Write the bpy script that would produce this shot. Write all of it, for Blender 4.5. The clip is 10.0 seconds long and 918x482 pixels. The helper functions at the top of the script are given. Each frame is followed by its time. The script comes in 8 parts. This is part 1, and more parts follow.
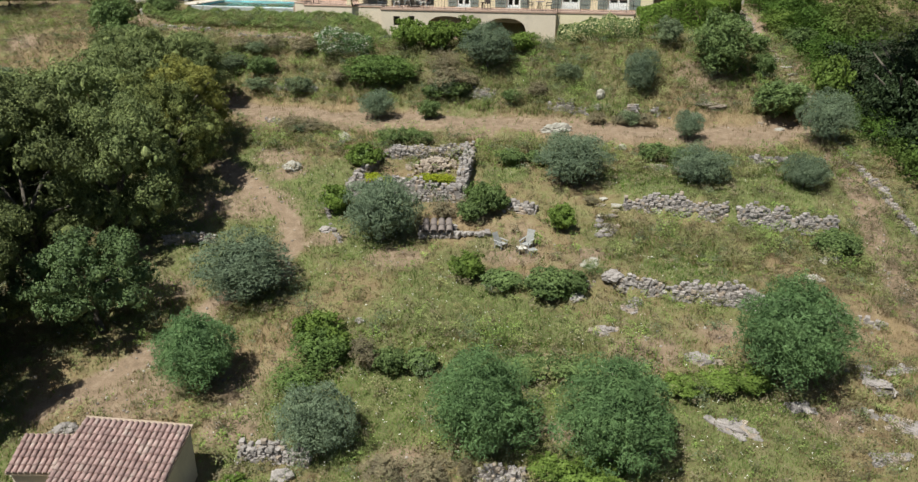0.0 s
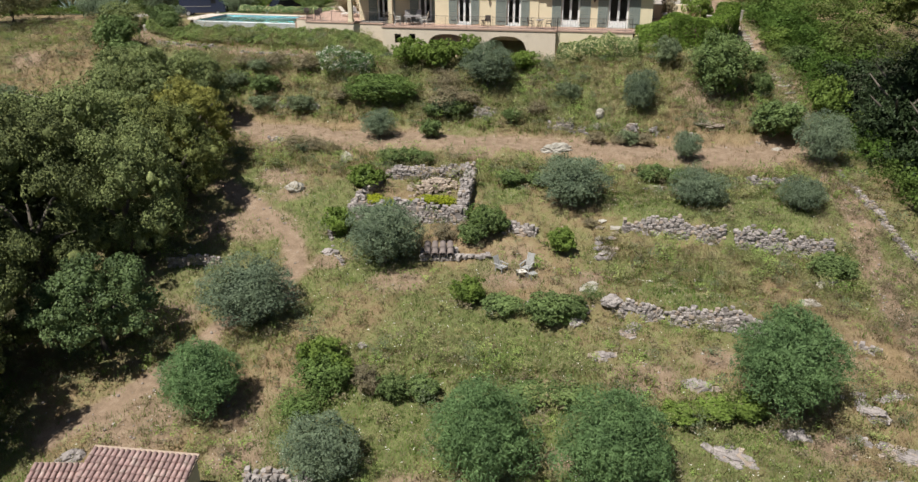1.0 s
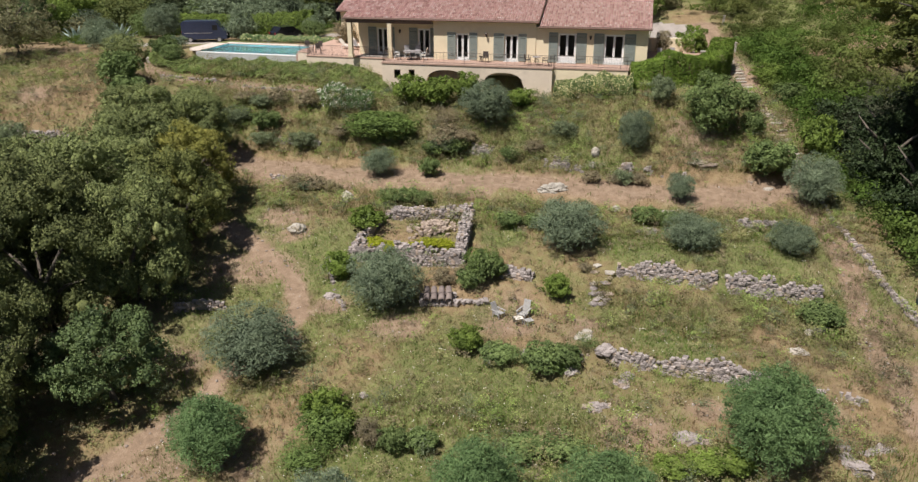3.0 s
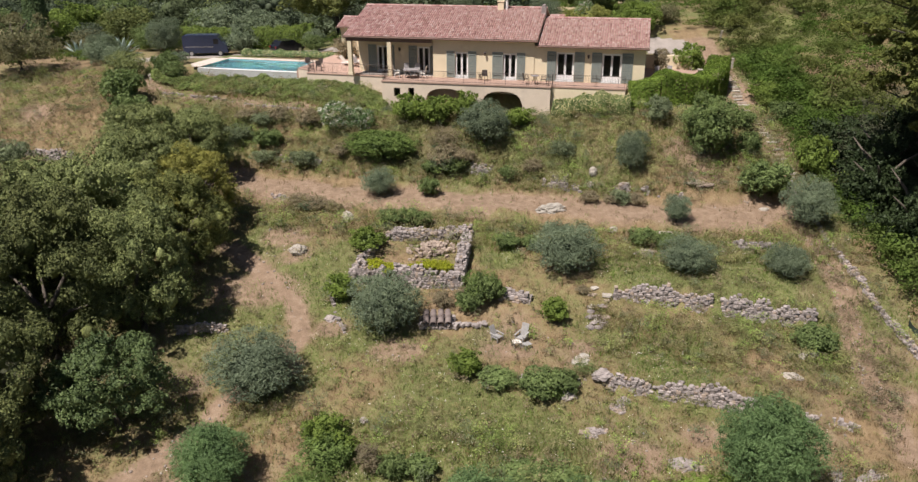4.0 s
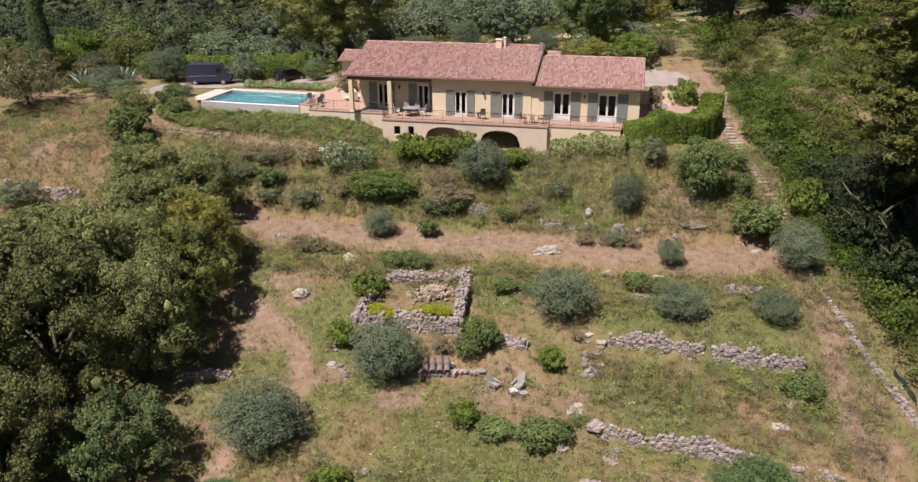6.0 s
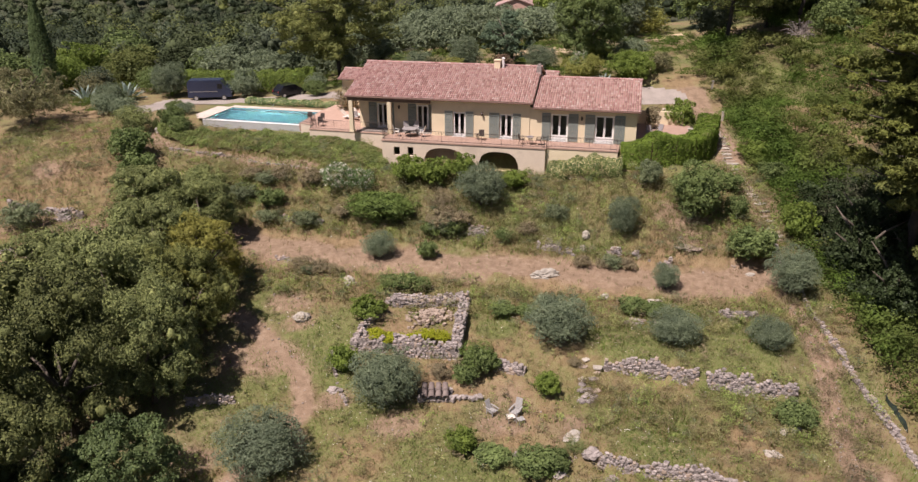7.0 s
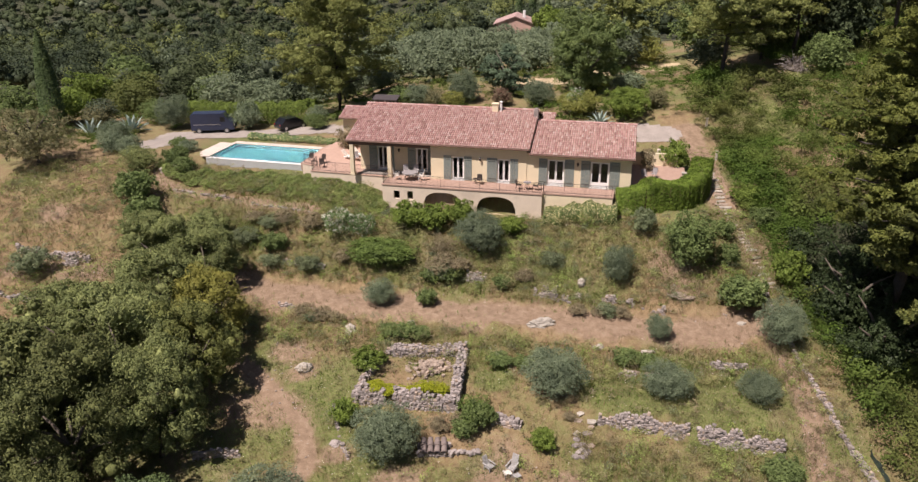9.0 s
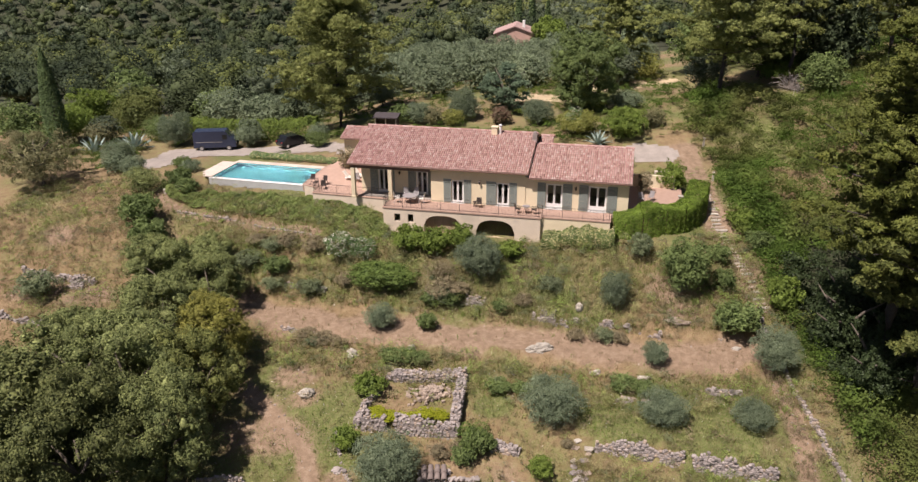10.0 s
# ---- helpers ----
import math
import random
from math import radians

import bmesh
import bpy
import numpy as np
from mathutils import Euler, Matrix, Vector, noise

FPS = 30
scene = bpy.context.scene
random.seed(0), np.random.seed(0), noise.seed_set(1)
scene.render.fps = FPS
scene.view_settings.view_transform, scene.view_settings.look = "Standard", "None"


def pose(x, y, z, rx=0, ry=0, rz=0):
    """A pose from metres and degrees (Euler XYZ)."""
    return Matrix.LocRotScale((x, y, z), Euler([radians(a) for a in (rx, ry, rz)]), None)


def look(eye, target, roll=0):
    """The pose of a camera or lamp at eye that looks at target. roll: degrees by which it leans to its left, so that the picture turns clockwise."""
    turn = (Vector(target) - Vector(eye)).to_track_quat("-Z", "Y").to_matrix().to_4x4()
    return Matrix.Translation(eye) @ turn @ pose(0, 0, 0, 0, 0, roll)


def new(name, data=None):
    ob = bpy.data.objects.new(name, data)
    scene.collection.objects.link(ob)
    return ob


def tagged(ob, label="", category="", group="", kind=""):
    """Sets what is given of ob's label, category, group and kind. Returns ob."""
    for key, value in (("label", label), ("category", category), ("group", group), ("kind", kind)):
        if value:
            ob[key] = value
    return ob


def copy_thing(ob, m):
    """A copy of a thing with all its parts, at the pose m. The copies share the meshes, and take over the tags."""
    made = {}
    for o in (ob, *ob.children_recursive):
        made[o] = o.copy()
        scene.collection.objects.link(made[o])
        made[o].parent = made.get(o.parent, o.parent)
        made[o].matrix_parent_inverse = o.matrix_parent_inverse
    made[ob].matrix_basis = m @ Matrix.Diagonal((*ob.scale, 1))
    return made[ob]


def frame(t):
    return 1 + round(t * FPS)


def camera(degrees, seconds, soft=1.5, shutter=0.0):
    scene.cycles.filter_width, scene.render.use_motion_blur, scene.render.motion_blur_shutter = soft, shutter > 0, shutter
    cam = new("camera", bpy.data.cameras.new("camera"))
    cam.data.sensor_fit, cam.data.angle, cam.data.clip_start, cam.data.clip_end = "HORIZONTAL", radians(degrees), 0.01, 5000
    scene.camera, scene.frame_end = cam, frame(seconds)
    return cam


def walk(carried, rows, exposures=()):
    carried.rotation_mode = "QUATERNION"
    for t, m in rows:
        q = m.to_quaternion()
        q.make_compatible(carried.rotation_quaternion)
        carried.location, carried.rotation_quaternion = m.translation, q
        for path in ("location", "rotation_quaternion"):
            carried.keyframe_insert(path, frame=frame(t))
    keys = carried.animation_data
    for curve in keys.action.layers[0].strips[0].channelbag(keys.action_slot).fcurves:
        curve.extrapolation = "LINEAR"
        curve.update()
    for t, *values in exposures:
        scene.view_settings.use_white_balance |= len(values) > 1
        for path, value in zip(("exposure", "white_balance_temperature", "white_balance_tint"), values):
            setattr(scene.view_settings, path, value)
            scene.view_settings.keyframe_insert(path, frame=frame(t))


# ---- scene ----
cam = camera(63.1, 10.0, soft=1.4)
METRES, EYE, TILT, LEAN, TURN = 18.0, 20.0, -22.5, 0.0, 0.0
ROWS = [
    (0.0, 0.0, 0.0, 0.0, 0.0, 0.0, -0.0),
    (0.5, -0.0021, -0.0144, 0.0355, -0.01, 0.02, 0.0),
    (1.0, -0.0027, -0.0312, 0.0735, 0.01, 0.02, 0.03),
    (1.5, -0.0017, -0.0457, 0.1079, -0.03, 0.03, 0.04),
    (2.0, -0.0009, -0.0614, 0.1475, -0.03, 0.04, 0.07),
    (2.5, -0.0007, -0.0783, 0.1859, -0.05, 0.07, 0.08),
    (4.0, 0.0051, -0.129, 0.3058, -0.03, 0.09, 0.15),
    (4.5, 0.0063, -0.1486, 0.3477, -0.05, 0.11, 0.17),
    (5.0, 0.0081, -0.1683, 0.3917, -0.04, 0.13, 0.17),
    (5.5, 0.0093, -0.1868, 0.4334, -0.03, 0.15, 0.19),
    (7.0, 0.0187, -0.2459, 0.5765, 0.0, 0.14, 0.21),
    (7.5, 0.0215, -0.2655, 0.6305, 0.01, 0.14, 0.23),
    (8.0, 0.0231, -0.2844, 0.6866, 0.02, 0.12, 0.23),
    (8.5, 0.024, -0.3057, 0.7465, 0.0, 0.06, 0.24),
    (9.0, 0.0271, -0.3286, 0.8013, 0.01, 0.02, 0.25),
    (9.5, 0.0295, -0.355, 0.8606, 0.02, -0.01, 0.25),
    (10.0, 0.0297, -0.383, 0.9224, 0.02, -0.04, 0.25),
]
walk(cam, [(t, pose(0, 0, EYE, TILT, LEAN, TURN) @ pose(METRES * x, METRES * y, METRES * z, 90 + pitch, roll, yaw)) for t, x, y, z, yaw, pitch, roll in ROWS],
     exposures=((0.0, 0.31, 6050, 1), (1.0, 0.31, 6150, 7), (2.5, 0.31, 6250, 11), (5.0, 0.31, 6450, 18.5), (7.5, 0.31, 6600, 23.5), (10.0, 0.33, 6600, 20)))

# ---- light ----
SUN_TO = Vector((-0.64, -0.61, 1.58)).normalized()
world = bpy.data.worlds.new("sky")
scene.world = world
world.use_nodes = True
sky = world.node_tree.nodes.new("ShaderNodeTexSky")
sky.sky_type = "NISHITA"
sky.sun_disc = False
sky.sun_elevation = math.asin(SUN_TO.z)
sky.sun_rotation = math.atan2(SUN_TO.x, SUN_TO.y)
sky.air_density, sky.dust_density, sky.ozone_density = 1.0, 1.2, 1.0
back = world.node_tree.nodes["Background"]
back.inputs["Strength"].default_value = 0.042
world.node_tree.links.new(sky.outputs["Color"], back.inputs["Color"])
sun_lamp = bpy.data.lights.new("sun", "SUN")
sun_lamp.energy, sun_lamp.angle, sun_lamp.color = 5.3, radians(0.6), (1.0, 0.95, 0.87)
sun = new("sun", sun_lamp)
sun.matrix_world = look(SUN_TO * 200, (0, 0, 0))

# ---- materials ----
def node(nt, kind, **vals):
    n = nt.nodes.new(kind)
    for k, v in vals.items():
        k = k.replace("_", " ")
        if k in n.inputs:
            n.inputs[k].default_value = v
    return n


def ramp(nt, fac, stops):
    n = nt.nodes.new("ShaderNodeValToRGB")
    e = n.color_ramp.elements
    while len(e) < len(stops):
        e.new(0.5)
    for el, (p, c) in zip(e, stops):
        el.position, el.color = p, (*c, 1)
    nt.links.new(fac, n.inputs["Fac"])
    return n.outputs["Color"]


def mixed(nt, fac, a, b, how="MIX"):
    n = nt.nodes.new("ShaderNodeMix")
    n.data_type, n.blend_type = "RGBA", how
    for sock, v in ((n.inputs["Factor"], fac), (n.inputs["A"], a), (n.inputs["B"], b)):
        if isinstance(v, (int, float)):
            sock.default_value = v
        elif isinstance(v, tuple):
            sock.default_value = (*v, 1)
        else:
            nt.links.new(v, sock)
    return n.outputs["Result"]


def noise_at(nt, scale, detail=4, vec=None, rough=0.6):
    n = nt.nodes.new("ShaderNodeTexNoise")
    n.inputs["Scale"].default_value, n.inputs["Detail"].default_value, n.inputs["Roughness"].default_value = scale, detail, rough
    if vec is not None:
        nt.links.new(vec, n.inputs["Vector"])
    return n.outputs["Fac"]


def world_pos(nt):
    return nt.nodes.new("ShaderNodeNewGeometry").outputs["Position"]


def blank(name, rough=0.8, metal=0.0):
    m = bpy.data.materials.new(name)
    m.use_nodes = True
    nt = m.node_tree
    p = nt.nodes["Principled BSDF"]
    p.inputs["Roughness"].default_value, p.inputs["Metallic"].default_value = rough, metal
    return m, nt, p


def bumped(nt, p, fac, strength=0.4, dist=0.02):
    b = nt.nodes.new("ShaderNodeBump")
    b.inputs["Strength"].default_value, b.inputs["Distance"].default_value = strength, dist
    nt.links.new(fac, b.inputs["Height"])
    nt.links.new(b.outputs["Normal"], p.inputs["Normal"])


def surface(name, light, dark, scale=3.0, fine=25.0, rough=0.85, bump=0.3, dist=0.01, metal=0.0, stain=None, each=0.0):
    """Two scales of variation between two colours, with fine relief. each: change from object to object."""
    m, nt, p = blank(name, rough, metal)
    pos = world_pos(nt)
    a = noise_at(nt, scale, 5, pos)
    b = noise_at(nt, fine, 3, pos)
    col = ramp(nt, a, ((0.32, dark), (0.68, light)))
    col = mixed(nt, 0.35, col, ramp(nt, b, ((0.3, tuple(c * 0.6 for c in dark)), (0.7, tuple(min(1, c * 1.15) for c in light)))))
    if stain:
        col = mixed(nt, ramp(nt, noise_at(nt, scale * 0.45, 6, pos, 0.7), ((0.52, (0, 0, 0)), (0.66, (1, 1, 1)))), col, stain)
    if each:
        info = nt.nodes.new("ShaderNodeObjectInfo").outputs["Random"]
        hsv = nt.nodes.new("ShaderNodeHueSaturation")
        mr = nt.nodes.new("ShaderNodeMapRange")
        mr.inputs["To Min"].default_value, mr.inputs["To Max"].default_value = 1 - each, 1 + each
        nt.links.new(info, mr.inputs["Value"])
        nt.links.new(mr.outputs["Result"], hsv.inputs["Value"])
        nt.links.new(col, hsv.inputs["Color"])
        col = hsv.outputs["Color"]
    nt.links.new(col, p.inputs["Base Color"])
    if bump:
        bumped(nt, p, b, bump, dist)
    return m


def islands(name, colours, rough=0.7, passing=0.0, value=0.25, patch=0.0, tint=None, spec=0.12, clump=0.0, deep=0.0, grain=0.0):
    """Each loose piece takes its own colour between those given. passing: the share of light that passes."""
    m, nt, p = blank(name, rough)
    geo = nt.nodes.new("ShaderNodeNewGeometry")
    rnd = geo.outputs["Random Per Island"]
    n = len(colours)
    col = ramp(nt, rnd, tuple((i / max(1, n - 1), c) for i, c in enumerate(colours)))
    if patch:
        col = mixed(nt, ramp(nt, noise_at(nt, patch, 3, geo.outputs["Position"]), ((0.42, (0, 0, 0)), (0.62, (1, 1, 1)))), col, tint)
    if clump:
        col = mixed(nt, 1.0, col, ramp(nt, noise_at(nt, clump, 3, geo.outputs["Position"]), ((0.35, (0.74 - deep, 0.76 - deep, 0.76 - deep)), (0.65, (1.24 + deep, 1.22 + deep, 1.16 + deep)))), "MULTIPLY")
    if grain:
        fine = noise_at(nt, grain, 4, geo.outputs["Position"], 0.75)
        col = mixed(nt, 1.0, col, ramp(nt, fine, ((0.34, (0.42, 0.44, 0.46)), (0.5, (1.0, 1.0, 1.0)), (0.66, (1.5, 1.46, 1.35)))), "MULTIPLY")
        bumped(nt, p, fine, 0.9, 0.5 / grain)
    info = nt.nodes.new("ShaderNodeObjectInfo").outputs["Random"]
    hsv = nt.nodes.new("ShaderNodeHueSaturation")
    mr = nt.nodes.new("ShaderNodeMapRange")
    mr.inputs["To Min"].default_value, mr.inputs["To Max"].default_value = 1 - value, 1 + value
    nt.links.new(info, mr.inputs["Value"])
    nt.links.new(mr.outputs["Result"], hsv.inputs["Value"])
    nt.links.new(col, hsv.inputs["Color"])
    nt.links.new(hsv.outputs["Color"], p.inputs["Base Color"])
    p.inputs["Specular IOR Level"].default_value = spec
    if passing:
        tr = nt.nodes.new("ShaderNodeBsdfTranslucent")
        nt.links.new(hsv.outputs["Color"], tr.inputs["Color"])
        mx = nt.nodes.new("ShaderNodeMixShader")
        mx.inputs["Fac"].default_value = passing
        nt.links.new(p.outputs["BSDF"], mx.inputs[1])
        nt.links.new(tr.outputs["BSDF"], mx.inputs[2])
        nt.links.new(mx.outputs["Shader"], nt.nodes["Material Output"].inputs["Surface"])
    return m


M_OLIVE = islands("olive_leaves", ((0.121, 0.155, 0.093), (0.155, 0.193, 0.118), (0.201, 0.242, 0.156)), 0.6, 0.15, 0.12, clump=1.1)
M_SAGE = islands("sage_leaves", ((0.140, 0.172, 0.094), (0.178, 0.212, 0.116), (0.226, 0.258, 0.150)), 0.6, 0.25, 0.15, clump=1.1)
M_GREEN = islands("green_leaves", ((0.118, 0.162, 0.060), (0.148, 0.200, 0.069), (0.193, 0.244, 0.094)), 0.6, 0.25, 0.15, clump=1.1)
M_MID = islands("grey_green_leaves", ((0.101, 0.166, 0.064), (0.132, 0.205, 0.080), (0.168, 0.248, 0.103)), 0.6, 0.2, 0.12, clump=1.1)
M_BRIGHT = islands("bright_leaves", ((0.140, 0.199, 0.043), (0.176, 0.240, 0.051), (0.215, 0.283, 0.067)), 0.55, 0.3, 0.15, clump=1.1)
M_YELLOW = islands("yellow_leaves", ((0.170, 0.213, 0.013), (0.319, 0.351, 0.021), (0.446, 0.446, 0.054)), 0.6, 0.3, 0.1)
M_OAK = islands("oak_leaves", ((0.113, 0.130, 0.041), (0.153, 0.170, 0.055), (0.200, 0.213, 0.074)), 0.65, 0.06, 0.2, clump=0.9, deep=0.08, grain=9.0)
M_OAKG = islands("grey_oak_leaves", ((0.136, 0.164, 0.063), (0.180, 0.210, 0.080), (0.235, 0.260, 0.105)), 0.65, 0.06, 0.15, clump=0.9, deep=0.08, grain=9.0)
M_OAKN = islands("deep_green_oak_leaves", ((0.086, 0.102, 0.039), (0.117, 0.134, 0.049), (0.156, 0.169, 0.066)), 0.55, 0.06, 0.15, clump=0.9, deep=0.1, grain=9.0)
M_EDGE = islands("fresh_oak_leaves", ((0.075, 0.108, 0.044), (0.104, 0.145, 0.056), (0.141, 0.183, 0.075)), 0.5, 0.15, 0.1, clump=0.9, deep=0.08)
M_OAKY = islands("yellow_oak_leaves", ((0.165, 0.166, 0.042), (0.215, 0.212, 0.054), (0.265, 0.245, 0.066)), 0.55, 0.2, 0.1, clump=1.1)
# Pine needles as a shaded and a sunlit copy, light put into colour.
M_PINE_SHADED = islands("shaded_pine_needles", ((0.076, 0.090, 0.027), (0.106, 0.120, 0.035), (0.146, 0.155, 0.050)), 0.6, 0.08, 0.15, clump=0.8, deep=0.1, grain=7.0)
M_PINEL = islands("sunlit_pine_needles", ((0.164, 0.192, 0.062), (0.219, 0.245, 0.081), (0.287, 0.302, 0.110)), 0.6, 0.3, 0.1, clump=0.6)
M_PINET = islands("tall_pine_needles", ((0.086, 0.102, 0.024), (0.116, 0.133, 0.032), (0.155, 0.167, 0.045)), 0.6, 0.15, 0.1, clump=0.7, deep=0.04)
M_CYPRESS = islands("cypress_leaves", ((0.079, 0.118, 0.052), (0.116, 0.161, 0.064)), 0.65, 0.1, 0.1, clump=1.1)
M_SCRUB = islands("scrub_leaves", ((0.072, 0.125, 0.025), (0.096, 0.155, 0.029), (0.125, 0.185, 0.042)), 0.6, 0.35, 0.0, 0.13, (0.142, 0.158, 0.050), clump=0.5, deep=0.04)
# Scrub leaves darkened, with the shade under the pines put into their colour.
M_SCRUB_SHADED = islands("shaded_scrub_leaves", ((0.027, 0.042, 0.018), (0.037, 0.054, 0.022), (0.050, 0.069, 0.029)), 0.5, 0.05, 0.0, clump=0.6)
M_COVER = islands("creeper_leaves", ((0.145, 0.194, 0.063), (0.188, 0.244, 0.076), (0.246, 0.292, 0.104)), 0.6, 0.25, 0.0, 0.5, (0.165, 0.196, 0.066), clump=1.6, deep=0.05)
# The bluish leaf colour holds some of the distance haze.
M_WOODS = islands("woodland_leaves", ((0.031, 0.045, 0.026), (0.041, 0.057, 0.031), (0.054, 0.071, 0.038)), 0.6, 0.12, 0.0, 0.045, (0.080, 0.100, 0.044), clump=0.2, deep=0.1)
M_WOODS_GREY = islands("grey_woodland_leaves", ((0.082, 0.104, 0.066), (0.108, 0.132, 0.082), (0.136, 0.160, 0.104)), 0.6, 0.15, 0.0, clump=0.2, deep=0.1)
M_WOODS_WARM = islands("warm_woodland_leaves", ((0.100, 0.122, 0.040), (0.132, 0.154, 0.048), (0.168, 0.186, 0.066)), 0.6, 0.15, 0.0, clump=0.2, deep=0.1)
M_RED = islands("reddish_leaves", ((0.150, 0.090, 0.066), (0.210, 0.132, 0.098), (0.133, 0.138, 0.074)), 0.6, 0.2, 0.1, clump=1.1)
M_BROWN = islands("dry_leaves", ((0.201, 0.163, 0.105), (0.278, 0.225, 0.143), (0.226, 0.209, 0.121)), 0.7, 0.2, 0.1, clump=1.1)
M_FLOWER = islands("white_blossom", ((0.55, 0.52, 0.42), (0.75, 0.72, 0.62)), 0.6, 0.2, 0.05)
M_FLOWERY = islands("pale_yellow_blossom", ((0.6, 0.52, 0.22), (0.75, 0.68, 0.4)), 0.6, 0.2, 0.05)
M_DRY = islands("dry_grass_blades", ((0.191, 0.134, 0.069), (0.229, 0.162, 0.084), (0.273, 0.197, 0.106)), 0.8, 0.5, 0.0, clump=0.7, deep=0.04)
M_GRASS = islands("green_grass_blades", ((0.114, 0.187, 0.034), (0.146, 0.224, 0.042), (0.185, 0.261, 0.059)), 0.7, 0.42, 0.0, 0.3, (0.225, 0.235, 0.098), clump=0.7, deep=0.04)
M_WEED = islands("weed_leaves", ((0.188, 0.280, 0.072), (0.250, 0.336, 0.087), (0.335, 0.391, 0.122)), 0.65, 0.25, 0.0, 0.35, (0.310, 0.275, 0.145), clump=0.8, deep=0.14)
M_DRYGREEN = islands("dry_green_leaves", ((0.147, 0.147, 0.074), (0.191, 0.185, 0.095), (0.242, 0.222, 0.125)), 0.7, 0.15, 0.1, clump=1.1)
M_YELLOWG = islands("yellow_green_leaves", ((0.20, 0.215, 0.055), (0.25, 0.26, 0.07), (0.31, 0.31, 0.10)), 0.6, 0.25, 0.1, clump=1.1)
M_PEBBLE = islands("loose_stone", ((0.22, 0.18, 0.15), (0.31, 0.26, 0.22), (0.42, 0.37, 0.32)), 0.92, 0.0, 0.0)
M_HEDGE = islands("clipped_hedge_leaves", ((0.115, 0.174, 0.031), (0.153, 0.228, 0.039), (0.200, 0.276, 0.053)), 0.5, 0.25, 0.0, clump=1.4, deep=0.05)
M_CEDAR = islands("cedar_needles", ((0.100, 0.149, 0.092), (0.137, 0.195, 0.121), (0.182, 0.246, 0.158)), 0.6, 0.1, 0.1, clump=1.0, deep=0.06)
M_ORCHARD = islands("orchard_olive_leaves", ((0.139, 0.176, 0.105), (0.179, 0.222, 0.133), (0.226, 0.268, 0.172)), 0.6, 0.2, 0.12, clump=0.8)
M_BRAMBLE = islands("bramble_leaves", ((0.120, 0.178, 0.052), (0.152, 0.218, 0.062), (0.195, 0.262, 0.082)), 0.55, 0.25, 0.1, clump=1.6, deep=0.05)
M_HERB = islands("brown_herb_leaves", ((0.135, 0.108, 0.066), (0.182, 0.146, 0.090), (0.165, 0.152, 0.080)), 0.75, 0.15, 0.0, clump=1.1)
M_STRAW = islands("straw_leaves", ((0.215, 0.176, 0.079), (0.293, 0.240, 0.111), (0.384, 0.303, 0.158)), 0.75, 0.2, 0.0, 0.4, (0.20, 0.22, 0.09), clump=0.8, deep=0.12)
M_CREEP = islands("vine_leaves", ((0.098, 0.148, 0.038), (0.125, 0.182, 0.046), (0.160, 0.220, 0.061)), 0.55, 0.2, 0.1, clump=1.3)
M_AGAVE = islands("agave_leaves", ((0.25, 0.32, 0.28), (0.38, 0.44, 0.38)), 0.5, 0.05, 0.05)
M_BARK = surface("bark", (0.16, 0.13, 0.10), (0.06, 0.05, 0.04), 5, 30, 0.95, 0.8, 0.03)
M_PINEBARK = surface("pine_bark", (0.085, 0.070, 0.062), (0.040, 0.034, 0.032), 4, 22, 0.95, 0.8, 0.04)
M_TWIG = surface("dead_twigs", (0.42, 0.37, 0.34), (0.24, 0.20, 0.18), 4, 22, 0.95, 0.4, 0.02)
M_STONE = surface("limestone", (0.395, 0.342, 0.314), (0.215, 0.182, 0.166), 4.0, 28.0, 0.92, 0.7, 0.02, stain=(0.215, 0.186, 0.168), each=0.24)
M_PALE = surface("pale_limestone", (0.485, 0.439, 0.374), (0.323, 0.283, 0.231), 3.0, 22.0, 0.92, 0.6, 0.02, each=0.12)
M_PINK = surface("pinkish_rubble", (0.405, 0.326, 0.260), (0.289, 0.217, 0.167), 4.0, 22.0, 0.92, 0.6, 0.02, each=0.2)
M_ROCK = surface("grey_outcrop", (0.400, 0.345, 0.320), (0.225, 0.190, 0.176), 1.6, 14.0, 0.95, 0.9, 0.05, stain=(0.140, 0.118, 0.100))
M_WALL = surface("ochre_render", (0.756, 0.644, 0.447), (0.691, 0.577, 0.394), 0.9, 40.0, 0.92, 0.25, 0.006, stain=(0.637, 0.526, 0.360))
M_TERWALL = surface("pale_render", (0.70, 0.585, 0.46), (0.62, 0.51, 0.395), 0.8, 40.0, 0.92, 0.25, 0.006, stain=(0.53, 0.44, 0.345))
M_ROOF = islands("canal_roof_tiles", ((0.245, 0.128, 0.116), (0.400, 0.228, 0.202), (0.470, 0.305, 0.272), (0.330, 0.184, 0.166), (0.500, 0.375, 0.335)), 0.9, 0.0, 0.0)
M_HUTTILE = surface("weathered_tiles", (0.410, 0.275, 0.245), (0.255, 0.155, 0.142), 4.0, 30.0, 0.92, 0.4, 0.012, stain=(0.38, 0.295, 0.255), each=0.2)
M_OLDTILE = surface("old_grey_tiles", (0.231, 0.184, 0.163), (0.136, 0.105, 0.095), 4.0, 30.0, 0.95, 0.4, 0.012, each=0.2)
M_MORTAR = surface("mortar", (0.45, 0.34, 0.26), (0.32, 0.23, 0.18), 3, 30, 0.95, 0.3, 0.01)
M_DECK = surface("terracotta_paving", (0.46, 0.31, 0.24), (0.36, 0.235, 0.18), 2.0, 20.0, 0.8, 0.15, 0.004, each=0.12)
